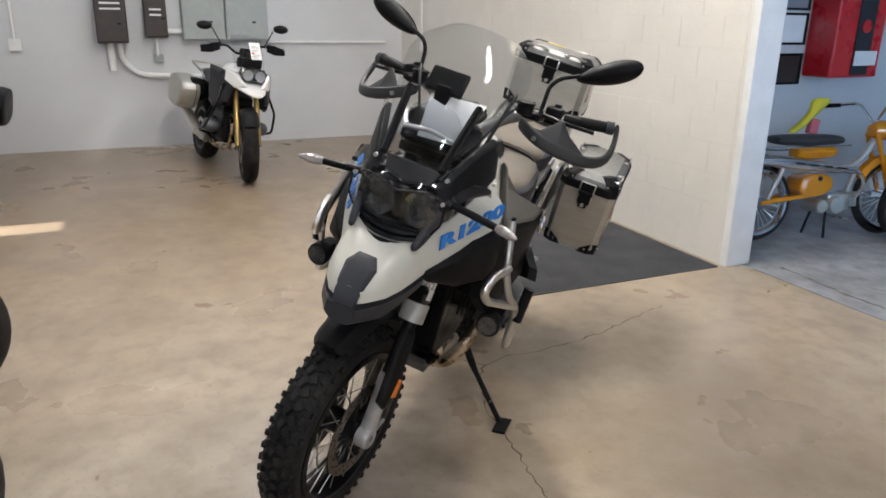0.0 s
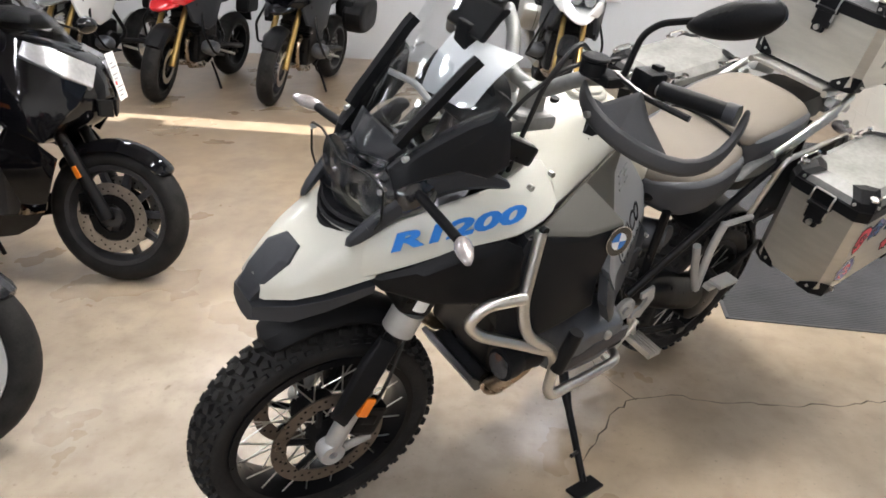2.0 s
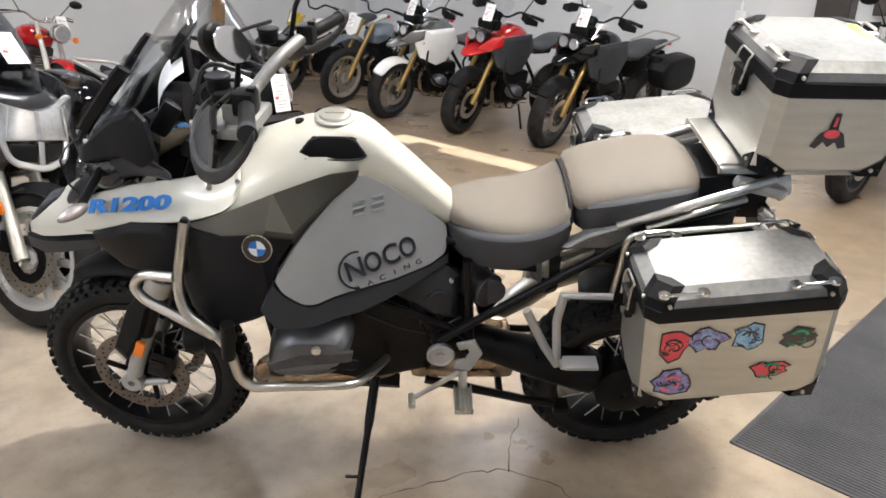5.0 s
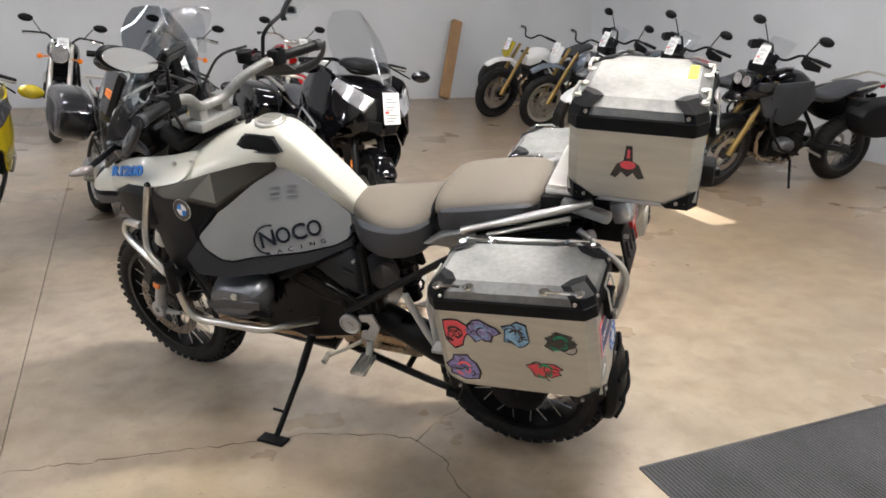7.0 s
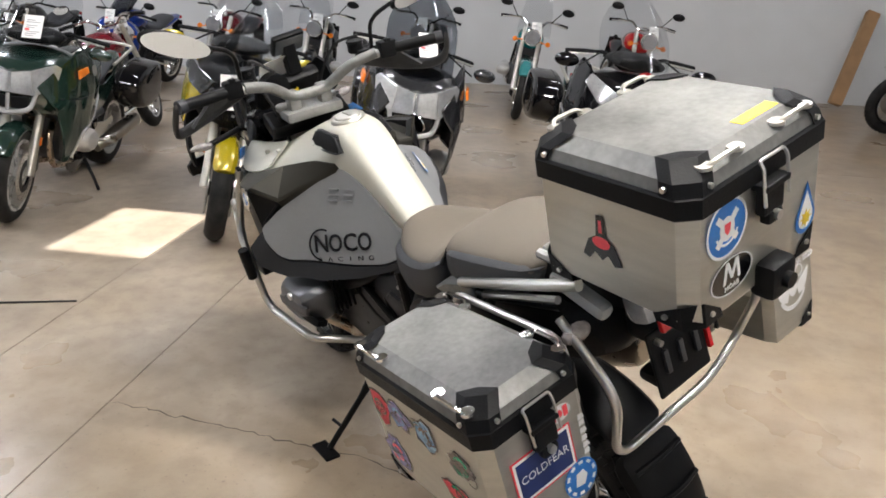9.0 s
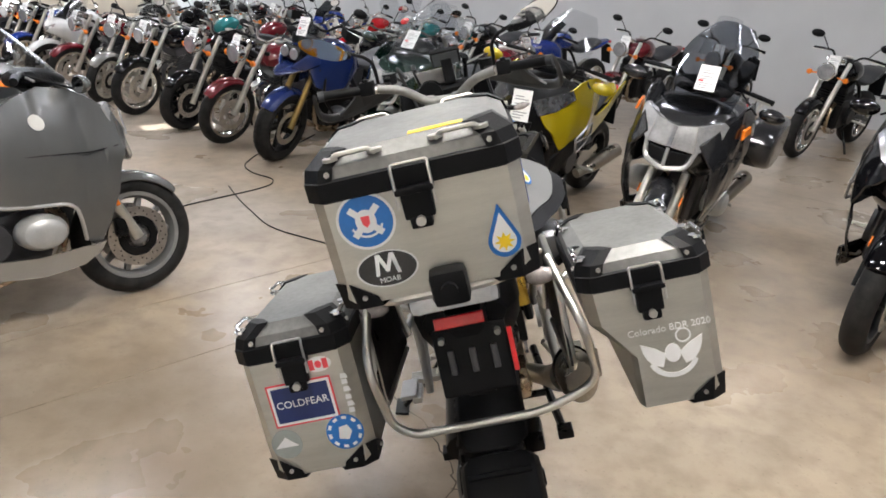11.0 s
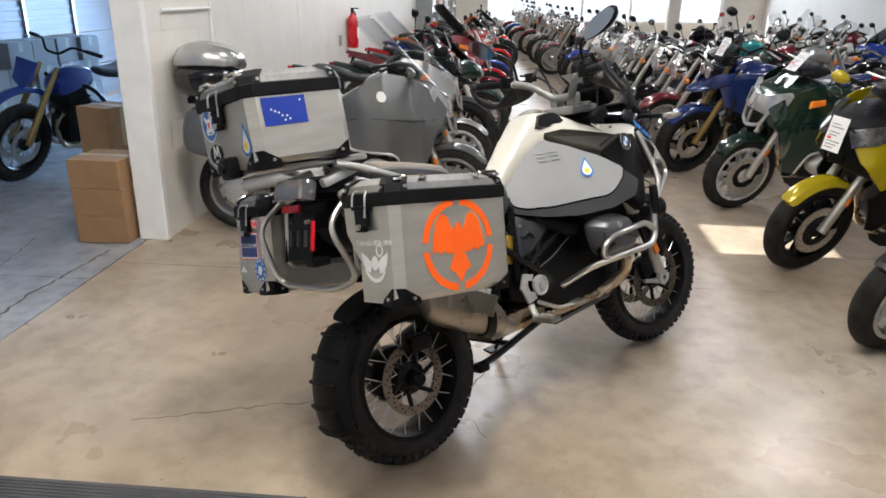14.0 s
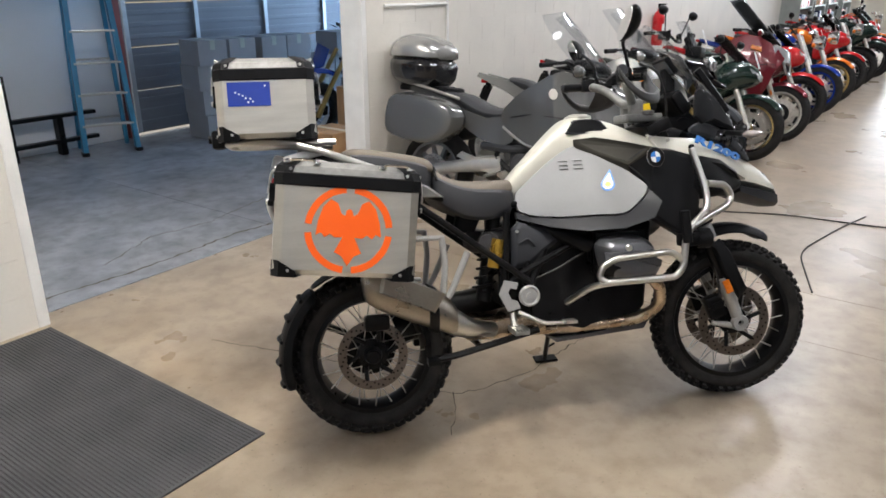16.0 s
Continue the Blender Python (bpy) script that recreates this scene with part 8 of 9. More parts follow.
            if amber:
                PF("indicator", panel([(hx - 0.02, 0.312 * s, 0.95), (hx - 0.12, 0.326 * s, 0.965), (hx - 0.13, 0.334 * s, 0.93), (hx - 0.02, 0.322 * s, 0.905)], 0.01, 0.006, 0.8, 1, (0.3, s, 0)), M_ORANGE)
        if not slim:
            PF("intake_trim", join(tube([(hx + 0.175, 0.145, 0.83), (hx + 0.192, 0.125, 0.74), (hx + 0.218, 0.02, 0.715), (hx + 0.218, -0.02, 0.715), (hx + 0.192, -0.125, 0.74), (hx + 0.175, -0.145, 0.83)], 0.014, 8, 0.04), tube([(hx + 0.225, 0, 0.815), (hx + 0.216, 0, 0.72)], 0.012, 8, 0)), C_TRIM)
        for side_q in (1, -1):
            PF("frame_rail", tube([(0.20, 0.15 * side_q, 0.60), (-0.05, 0.17 * side_q, 0.56), (-0.30, 0.15 * side_q, 0.56)], 0.03, 8, 0.04), M_DARK)
        PF("windscreen", loft([[(hx + 0.12 - 0.46 * u - 0.12 * (j / 4) ** 2, (0.205 + 0.03 * u) * j / 4 * (1 - 0.5 * (max(0, u - 0.5) / 0.5) ** 2), 1.0 + 0.41 * u - 0.03 * (j / 4) ** 2) for j in range(-4, 5)] + [(hx + 0.114 - 0.46 * u - 0.12 * (j / 4) ** 2, (0.205 + 0.03 * u) * j / 4 * (1 - 0.5 * (max(0, u - 0.5) / 0.5) ** 2), 0.996 + 0.41 * u - 0.03 * (j / 4) ** 2) for j in range(4, -5, -1)] for u in (k / 8 for k in range(9))]), screen or M_SMOKE, "tinted touring screen", ang=60)
        PF("dash_cowl", body([(hx + 0.02, [(0, 1.115), (0.15, 1.10), (0.20, 1.06), (0, 1.04)]), (hx - 0.14, [(0, 1.16), (0.16, 1.14), (0.22, 1.08), (0, 1.05)]), (hx - 0.24, [(0, 1.13), (0.14, 1.12), (0.20, 1.07), (0, 1.04)])]), M_BLACK, sub=1)
    elif kind == "sport":
        P("fairing", body([(hx + 0.18, [(0, 0.86), (0.05, 0.86), (0.09, 0.82), (0.08, 0.76), (0, 0.74)]), (hx + 0.05, [(0, 0.98), (0.13, 0.96), (0.20, 0.88), (0.17, 0.74), (0, 0.70)]), (hx - 0.15, [(0, 0.98), (0.17, 0.95), (0.245, 0.85), (0.23, 0.58), (0, 0.55)]), (hx - 0.38, [(0, 0.90), (0.15, 0.87), (0.215, 0.74), (0.23, 0.40), (0, 0.34)])]), col, "glossy sports fairing", sub=2)
        P("head_lens", join(*[panel([(hx + 0.185, 0.01 * s, 0.83), (hx + 0.10, 0.13 * s, 0.895), (hx + 0.11, 0.125 * s, 0.85), (hx + 0.18, 0.03 * s, 0.78)], 0.02, 0.008, 0.8, 1, (1, 0.3 * s, 0)) for s in (1, -1)]), M_LAMP)
        P("windscreen", loft([[(hx + 0.05 - 0.30 * u - 0.06 * (j / 4) ** 2, 0.13 * j / 4, 0.95 + 0.26 * u - 0.04 * (j / 4) ** 2) for j in range(-4, 5)] + [(hx + 0.045 - 0.30 * u - 0.06 * (j / 4) ** 2, 0.13 * j / 4, 0.946 + 0.26 * u - 0.04 * (j / 4) ** 2) for j in range(4, -5, -1)] for u in (k / 6 for k in range(7))]), screen or M_SMOKE, ang=60)
    elif kind == "adventure":
        P("beak", body([(hx - 0.08, [(0, 0.98), (0.13, 0.975), (0.195, 0.94), (0.16, 0.87), (0, 0.86)]), (hx + 0.10, [(0, 0.93), (0.11, 0.925), (0.165, 0.88), (0.11, 0.84), (0, 0.835)]), (hx + 0.28, [(0, 0.84), (0.04, 0.837), (0.055, 0.82), (0.03, 0.805), (0, 0.80)])]), col, "pointed front beak", sub=1)
        P("headlamp", box((0.10, 0.24, 0.13), (hx + 0.06, 0, 1.01), 0.03, pose(0, 0, 0, 0, -15)), M_GLOSS)
        P("head_lens", join(*[disc(0.05, 0.02, 20, "x", (hx + 0.115, 0.06 * s, 1.01), 0.006) for s in (1, -1)]), M_LAMP)
        for s in (1, -1):
            P("side_cowl", panel([(hx + 0.04, 0.15 * s, 0.96), (hx - 0.10, 0.235 * s, 1.03), (0.12, 0.255 * s, 1.06), (0.02, 0.225 * s, 0.90), (0.20, 0.265 * s, 0.70), (0.34, 0.265 * s, 0.66), (hx - 0.04, 0.215 * s, 0.74)], 0.03, 0.024, 0.75, 1, (0, s, 0)), second if second is not M_BLACK else M_DARK, ang=25)
            P("hand_guard", moved(panel([(bx + 0.05, 0.22 * s, bz + 0.05), (bx + 0.09, 0.30 * s, bz + 0.04), (bx + 0.03, 0.40 * s, bz + 0.0), (bx + 0.03, 0.40 * s, bz - 0.05), (bx + 0.09, 0.30 * s, bz - 0.05), (bx + 0.06, 0.22 * s, bz - 0.02)], 0.008, 0.01, 0.8, 1, (1, 0, 0)), sm), M_BLACK)
            P("crash_bar", tube([(hx - 0.14, 0.22 * s, 0.88), (hx - 0.06, 0.30 * s, 0.66), (0.36, 0.34 * s, 0.46), (0.10, 0.32 * s, 0.40), (0.04, 0.16 * s, 0.36)], 0.012, 8, 0.05), M_FRAME)
        for s in (1, -1):
            P("front_shroud", panel([(hx + 0.16, 0.075 * s, 0.90), (hx + 0.06, 0.165 * s, 1.02), (hx - 0.08, 0.215 * s, 1.04), (hx - 0.06, 0.225 * s, 0.94), (hx + 0.06, 0.165 * s, 0.88)], 0.02, 0.014, 0.8, 1, (0.7, s, 0.3)), col, ang=25)
            P("radiator", box((0.05, 0.12, 0.22), (hx - 0.10, 0.17 * s, 0.80), 0.01, pose(0, 0, 0, 0, 0, -18 * s)), M_FRAME)
            P("tail_bag", box((0.30, 0.14, 0.16), (-0.62, 0.20 * s, 0.80), 0.04), M_BLACK)
        P("cockpit", join(box((0.14, 0.22, 0.10), (hx - 0.06, 0, 1.12), 0.03), box((0.06, 0.16, 0.10), (hx - 0.12, 0, 1.20), 0.02, pose(0, 0, 0, 0, -30))), M_BLACK)
        P("windscreen", loft([[(hx + 0.02 - 0.20 * u - 0.05 * (j / 4) ** 2, 0.15 * j / 4, 1.08 + 0.30 * u - 0.02 * (j / 4) ** 2) for j in range(-4, 5)] + [(hx + 0.015 - 0.20 * u - 0.05 * (j / 4) ** 2, 0.15 * j / 4, 1.078 + 0.30 * u - 0.02 * (j / 4) ** 2) for j in range(4, -5, -1)] for u in (k / 6 for k in range(7))]), screen or M_GLASS, ang=60)
    elif kind in ("naked", "cruiser"):
        P("headlamp", moved(join(lathe([(0, -0.10), (0.06, -0.09), (0.09, -0.03), (0.095, 0.03), (0.088, 0.04), (0, 0.03)], 28, "x", (hx + 0.10, 0, 0.93), False)), sm), light or M_CHROME)
        P("head_lens", moved(disc(0.083, 0.02, 28, "x", (hx + 0.14, 0, 0.93), 0.008), sm), M_LAMP)
        P("instrument", moved(join(*[disc(0.045, 0.04, 20, "z", (hx - 0.02, 0.055 * s, 1.05), 0.008) for s in (1, -1)]), sm), M_CHROME)
        for s in (1, -1):
            P("indicator", moved(join(disc(0.028, 0.04, 14, "x", (hx + 0.05, 0.19 * s, 0.88), 0.01), tube([(hx + 0.05, 0.10 * s, 0.89), (hx + 0.05, 0.17 * s, 0.88)], 0.008, 6, 0)), sm), M_ORANGE)
        if screen:
            P("windscreen", moved(loft([[(hx + 0.12 - 0.18 * u, 0.19 * j / 4 * (1 - 0.3 * u * u), 0.98 + 0.42 * u - 0.02 * (j / 4) ** 2) for j in range(-4, 5)] + [(hx + 0.115 - 0.18 * u, 0.19 * j / 4 * (1 - 0.3 * u * u), 0.978 + 0.42 * u - 0.02 * (j / 4) ** 2) for j in range(4, -5, -1)] for u in (k / 6 for k in range(7))]), sm), screen, ang=60)
    else:
        P("number_plate", moved(panel([(hx + 0.06, 0.11, 1.10), (hx + 0.06, -0.11, 1.10), (hx + 0.12, -0.10, 0.92), (hx + 0.14, 0, 0.86), (hx + 0.12, 0.10, 0.92)], 0.01, 0.01, 0.8, 1, (1, 0, 0)), sm), second)
    if cases:
        cm = col if cases is True else cases
        for s in (1, -1):
            case_line = ((-1.02, 0.905), (-0.80, 0.90), (-0.60, 0.875), (-0.48, 0.835), (-0.42, 0.76), (-0.44, 0.67), (-0.52, 0.58), (-0.64, 0.535), (-0.82, 0.535), (-1.02, 0.575), (-1.07, 0.62), (-1.06, 0.80))
            P("side_case", loft([[(-0.74 + q * (x + 0.74), y * s, 0.72 + q * (z - 0.72)) for x, z in case_line] for y, q in ((0.17, 0.92), (0.19, 1.0), (0.20, 1.02), (0.33, 0.99), (0.372, 0.93), (0.385, 0.80), (0.388, 0.3))]), cm, "hard side case", sub=1)
            P("case_seam", loft([[(-0.74 + q * (x + 0.74), y * s, 0.72 + q * (z - 0.72)) for x, z in case_line] for y, q in ((0.222, 0.99), (0.222, 1.022), (0.230, 1.022), (0.230, 0.99))], False), M_BLACK, sub=1)
            P("case_reflector", box((0.10, 0.010, 0.03), (-0.94, 0.374 * s, 0.80), 0.003), M_RED)
        P("case_rack", tube([(-0.52, 0.16, 0.88 + high), (-0.95, 0.16, 0.97 + high), (-1.0, 0, 0.97 + high), (-0.95, -0.16, 0.97 + high), (-0.52, -0.16, 0.88 + high)], 0.012, 8, 0.05), M_ALU)
    if topbox:
        P("top_box", body([(-0.70, [(0, 1.16), (0.17, 1.16), (0.21, 1.12), (0.18, 0.98), (0.10, 0.94), (0, 0.94)]), (-0.88, [(0, 1.17), (0.22, 1.17), (0.27, 1.12), (0.23, 0.97), (0.12, 0.93), (0, 0.93)]), (-1.08, [(0, 1.17), (0.21, 1.17), (0.26, 1.12), (0.22, 0.98), (0.12, 0.94), (0, 0.94)]), (-1.18, [(0, 1.16), (0.14, 1.16), (0.19, 1.12), (0.16, 1.02), (0.09, 0.98), (0, 0.98)])]), M_GLOSS, "black top box base", sub=1)
        P("top_box_lid", body([(-0.70, [(0, 1.26), (0.14, 1.25), (0.19, 1.20), (0.215, 1.15), (0.10, 1.14), (0, 1.14)]), (-0.88, [(0, 1.35), (0.18, 1.335), (0.25, 1.26), (0.275, 1.15), (0.15, 1.14), (0, 1.14)]), (-1.08, [(0, 1.345), (0.18, 1.325), (0.24, 1.25), (0.265, 1.15), (0.15, 1.14), (0, 1.14)]), (-1.19, [(0, 1.27), (0.13, 1.25), (0.17, 1.20), (0.20, 1.15), (0.10, 1.14), (0, 1.14)])]), C_SILVER, "silver top box lid", sub=1)
        P("box_rack", join(box((0.40, 0.20, 0.05), (-0.90, 0, 0.93), 0.015), box((0.30, 0.12, 0.10), (-0.74, 0, 0.90), 0.03)), M_BLACK)
    if tag:
        if kind == "tourer":
            price_tag(ob, wallplane((hx + 0.185, 0.03, 0.93), (1, 0.1, 0.22)) @ Matrix.Rotation(radians(6), 4, "Z") @ Matrix.Scale(1.2, 4) if on_nose else wallplane((hx - 0.085, 0.03, 1.225), (1, 0.05, 0.90)) @ Matrix.Rotation(radians(6), 4, "Z"))
        else:
            z = {"sport": 0.98, "adventure": 1.24, "naked": 1.02, "cruiser": 1.02, "dirt": 1.05}[kind]
            price_tag(ob, moved_frame((hx + (0.0 if kind == "adventure" else 0.10), 0.03, z)))
    return ob


C_TRIM = paint("silver_trim_paint", (0.45, 0.45, 0.45), metal=0.5)


def moved_frame(at):
    return wallplane(at, (1, 0.1, 0.45)) @ Matrix.Rotation(radians(6), 4, "Z")


def at(x, y, yaw, wb=0.73):
    """The pose of a bike whose front wheel touches the floor at x, y and which points along yaw (degrees)."""
    a = radians(yaw)
    return pose(x - wb * math.cos(a), y - wb * math.sin(a), 0, 0, 0, yaw)


C_BLACK = surf("deep_black_paint", (0.0035, 0.0035, 0.0045), 0.07, var=0.05, rvar=0.02)
C_GRAPH = paint("graphite_paint", (0.026, 0.027, 0.031), coat=0.5, metal=0.35)
C_YELLOW = paint("acid_yellow_paint", (0.40, 0.31, 0.008), metal=0.2)
C_RED = paint("bright_red_paint", (0.50, 0.010, 0.014))
C_SILVER = paint("warm_silver_paint", (0.40, 0.40, 0.385), coat=0.6, metal=0.6)
C_DSILVER = paint("dark_silver_paint", (0.155, 0.16, 0.16), coat=0.25, metal=0.55)
C_NAVY = paint("navy_blue_paint", (0.010, 0.025, 0.12))
C_WHITE = paint("plain_white_paint", (0.75, 0.75, 0.74), metal=0)
C_GREEN = paint("dark_green_paint", (0.008, 0.026, 0.020))
C_MAROON = paint("maroon_paint", (0.14, 0.008, 0.016))
C_ORANGE = paint("orange_paint", (0.70, 0.16, 0.01))
C_BLUE = paint("racing_blue_paint", (0.009, 0.035, 0.25))
C_GREYB = paint("blue_grey_paint", (0.16, 0.19, 0.23), metal=0.4)
C_TEAL = paint("teal_paint", (0.02, 0.20, 0.20))

ROW_C = "row facing the block wall"
motorbike("tourer", at(-0.81, -1.88, 97, 0.76), "glossy black sport touring motorcycle with a white paper tag", C_BLACK, ROW_C, second=C_BLACK, rim=M_CAST, cases=True, steer_deg=-8, screen=M_GLASS, amber=False, slim=True, on_nose=True)
motorbike("tourer", at(0.45, -1.86, 100, 0.76), "dark graphite touring motorcycle with clear headlamps and side cases", C_GRAPH, ROW_C, second=C_GRAPH, rim=M_RIMS, cases=True, steer_deg=12, screen=M_TINT)
motorbike("tourer", at(1.57, -1.90, 100, 0.76), "acid yellow and black touring motorcycle with a paper tag", C_YELLOW, ROW_C, second=M_BLACK, rim=M_FRAME, steer_deg=10, screen=M_GLASS, amber=False, slim=True, on_nose=True)
motorbike("tourer", at(2.97, -1.98, 98, 0.76), "dark green touring motorcycle with an amber stripe", C_GREEN, ROW_C, second=C_BLACK, rim=M_RIMS, cases=C_BLACK, screen=M_GLASS, steer_deg=8)
motorbike("adventure", at(4.2, -1.93, 95), "navy blue adventure motorcycle with a clear screen", C_NAVY, ROW_C, second=C_NAVY, steer_deg=14)
C_KINDS = [("cruiser", C_MAROON, "maroon cruiser motorcycle with chrome engine", M_CHROME, None), ("naked", C_BLACK, "black roadster motorcycle with an amber lamp", M_FRAME, None), ("cruiser", C_BLACK, "black cruiser motorcycle with a clear shield", M_CHROME, M_GLASS), ("naked", C_SILVER, "silver roadster motorcycle", M_ALU, None), ("cruiser", C_MAROON, "maroon cruiser motorcycle", M_CHROME, M_GLASS),
           ("sport", C_WHITE, "white sports motorcycle", M_FRAME, None), ("cruiser", C_BLUE, "blue cruiser motorcycle", M_CHROME, None), ("naked", C_BLACK, "black roadster motorcycle", M_FRAME, None)]
xs = [5.08, 5.96, 7.05, 7.95, 8.85, 9.75, 10.7, 11.6, 12.6, 13.6, 14.7, 15.8, 17.0]
protos = {}
for i, x in enumerate(xs):
    kind, colr, lab, rm, sc = C_KINDS[i % len(C_KINDS)]
    yaw = 92 + 6 * ((i * 5) % 4) - 4
    if i < len(C_KINDS):
        protos[i] = motorbike(kind, at(x, -1.83 + 0.12 * ((i * 3) % 3 - 1), yaw), lab + ", parked in the row", colr, ROW_C, rim=rm, screen=sc, steer_deg=10 - 4 * (i % 3))
    else:
        copy_thing(protos[i % len(C_KINDS)], at(x, -1.75, yaw) @ pose(0, 0, 0, -9))

ROW_B = "row along the white wall"
motorbike("adventure", at(-4.52, 0.33, 4), "white and black adventure motorcycle beside the electrical boxes", C_WHITE, ROW_B, second=M_BLACK, rim=M_CAST, cases=M_ALU, steer_deg=-14, gold=True)
motorbike("adventure", at(-4.46, -2.30, -8), "black adventure motorcycle with silver side cases and a white tag", C_BLACK, ROW_B, second=M_BLACK, rim=M_CAST, cases=M_BLACK, steer_deg=10, gold=True)
motorbike("adventure", at(-4.39, -3.33, -6), "bright red adventure motorcycle with a white tag", C_RED, ROW_B, second=M_BLACK, rim=M_FRAME, steer_deg=12, gold=True)
motorbike("adventure", at(-4.45, -4.42, -10), "grey adventure motorcycle with gold fork legs", C_DSILVER, ROW_B, second=C_WHITE, rim=M_CAST, steer_deg=10)
motorbike("dirt", at(-4.7, -5.5, -8), "blue-grey dual-sport motorcycle with a white tag", C_GREYB, ROW_B, second=C_WHITE, rim=M_ALU, steer_deg=8)
motorbike("dirt", at(-4.6, -6.5, -4), "white dual-sport motorcycle with a yellow fork", C_WHITE, ROW_B, second=C_YELLOW, rim=M_FRAME, steer_deg=8)

ROW_N = "row along the block wall"
motorbike("tourer", at(2.2, 0.36, -91, 0.76), "silver-grey touring motorcycle with side cases and a top box", C_DSILVER, ROW_N, second=C_SILVER, rim=M_RIMG, cases=True, topbox=True, tag=False, lean=7, screen=M_GLASS, amber=False)
motorbike("tourer", at(3.25, 0.30, -88, 0.76), "pale silver touring motorcycle beside the block wall", C_SILVER, ROW_N, second=C_SILVER, rim=M_RIMS, tag=False, screen=M_GLASS)
motorbike("adventure", at(4.2, 0.25, -92), "black adventure motorcycle with a paper tag", C_BLACK, ROW_N, second=M_DARK, rim=M_FRAME, steer_deg=-6)
N_KINDS = [("sport", C_GREEN, "dark green sports motorcycle"), ("tourer", C_MAROON, "maroon touring motorcycle"), ("sport", C_RED, "red sports motorcycle"), ("naked", C_BLUE, "blue-wheeled roadster motorcycle"), ("naked", C_ORANGE, "orange roadster with gold rims"), ("sport", C_RED, "bright red sports motorcycle"), ("naked", C_BLACK, "black roadster motorcycle")]
for i, (kind, colr, lab) in enumerate(N_KINDS):
    motorbike(kind, at(5.2 + 1.1 * i, 0.04 - 0.10 * i, -92 + 4 * (i % 3 - 1)), lab + " beside the block wall", colr, ROW_N, rim=(M_CHROME, M_ALU, M_FRAME, C_BLUE, M_GOLDWHEEL, M_FRAME, M_FRAME)[i], second=C_BLACK)
for i, (src, x) in enumerate(((0, 13.2), (2, 14.4), (4, 15.6))):
    kind, colr, lab = N_KINDS[src]
    motorbike(kind, at(x, -0.75, -92), lab + " far down the hall", colr, ROW_N, rim=M_FRAME)

ROW_S = "row along the south wall"
S_KINDS = [("cruiser", C_RED, "red and white cruiser motorcycle"), ("cruiser", C_TEAL, "teal vintage motorcycle"), ("naked", C_BLACK, "black roadster motorcycle"), ("cruiser", C_BLACK, "black cruiser motorcycle with a clear shield"), ("naked", C_MAROON, "maroon roadster motorcycle"), ("sport", C_BLUE, "blue sports motorcycle")]
for i, x in enumerate((-1.6, -0.3, 1.0, 2.2, 3.4, 4.7)):
    kind, colr, lab = S_KINDS[i]
    protos[100 + i] = motorbike(kind, at(x, -6.3, 95 - 5 * (i % 3)), lab + " near the south wall", colr, ROW_S, rim=M_CHROME, screen=M_GLASS if i in (1, 3) else None, light=M_CHROME)
for i, x in enumerate((5.9, 7.1, 8.3, 9.5, 10.7, 11.9, 13.1)):
    copy_thing(protos[100 + (i * 5 + 2) % 6], at(x, -6.2, 92 - 4 * (i % 3)) @ pose(0, 0, 0, -9))
# a second row behind the first, back to back
ROW_D = "middle row facing the south wall"
for i, x in enumerate((3.4, 4.5, 5.5, 6.6, 7.6, 8.7, 9.8, 11.0)):
    copy_thing(protos[(0, 2, 103, 3, 4, 101, 7, 1)[i]], at(x, -4.9 + 0.1 * (i % 2), -88 + 5 * (i % 3)) @ pose(0, 0, 0, -9))

# ---- side room and loose things ----


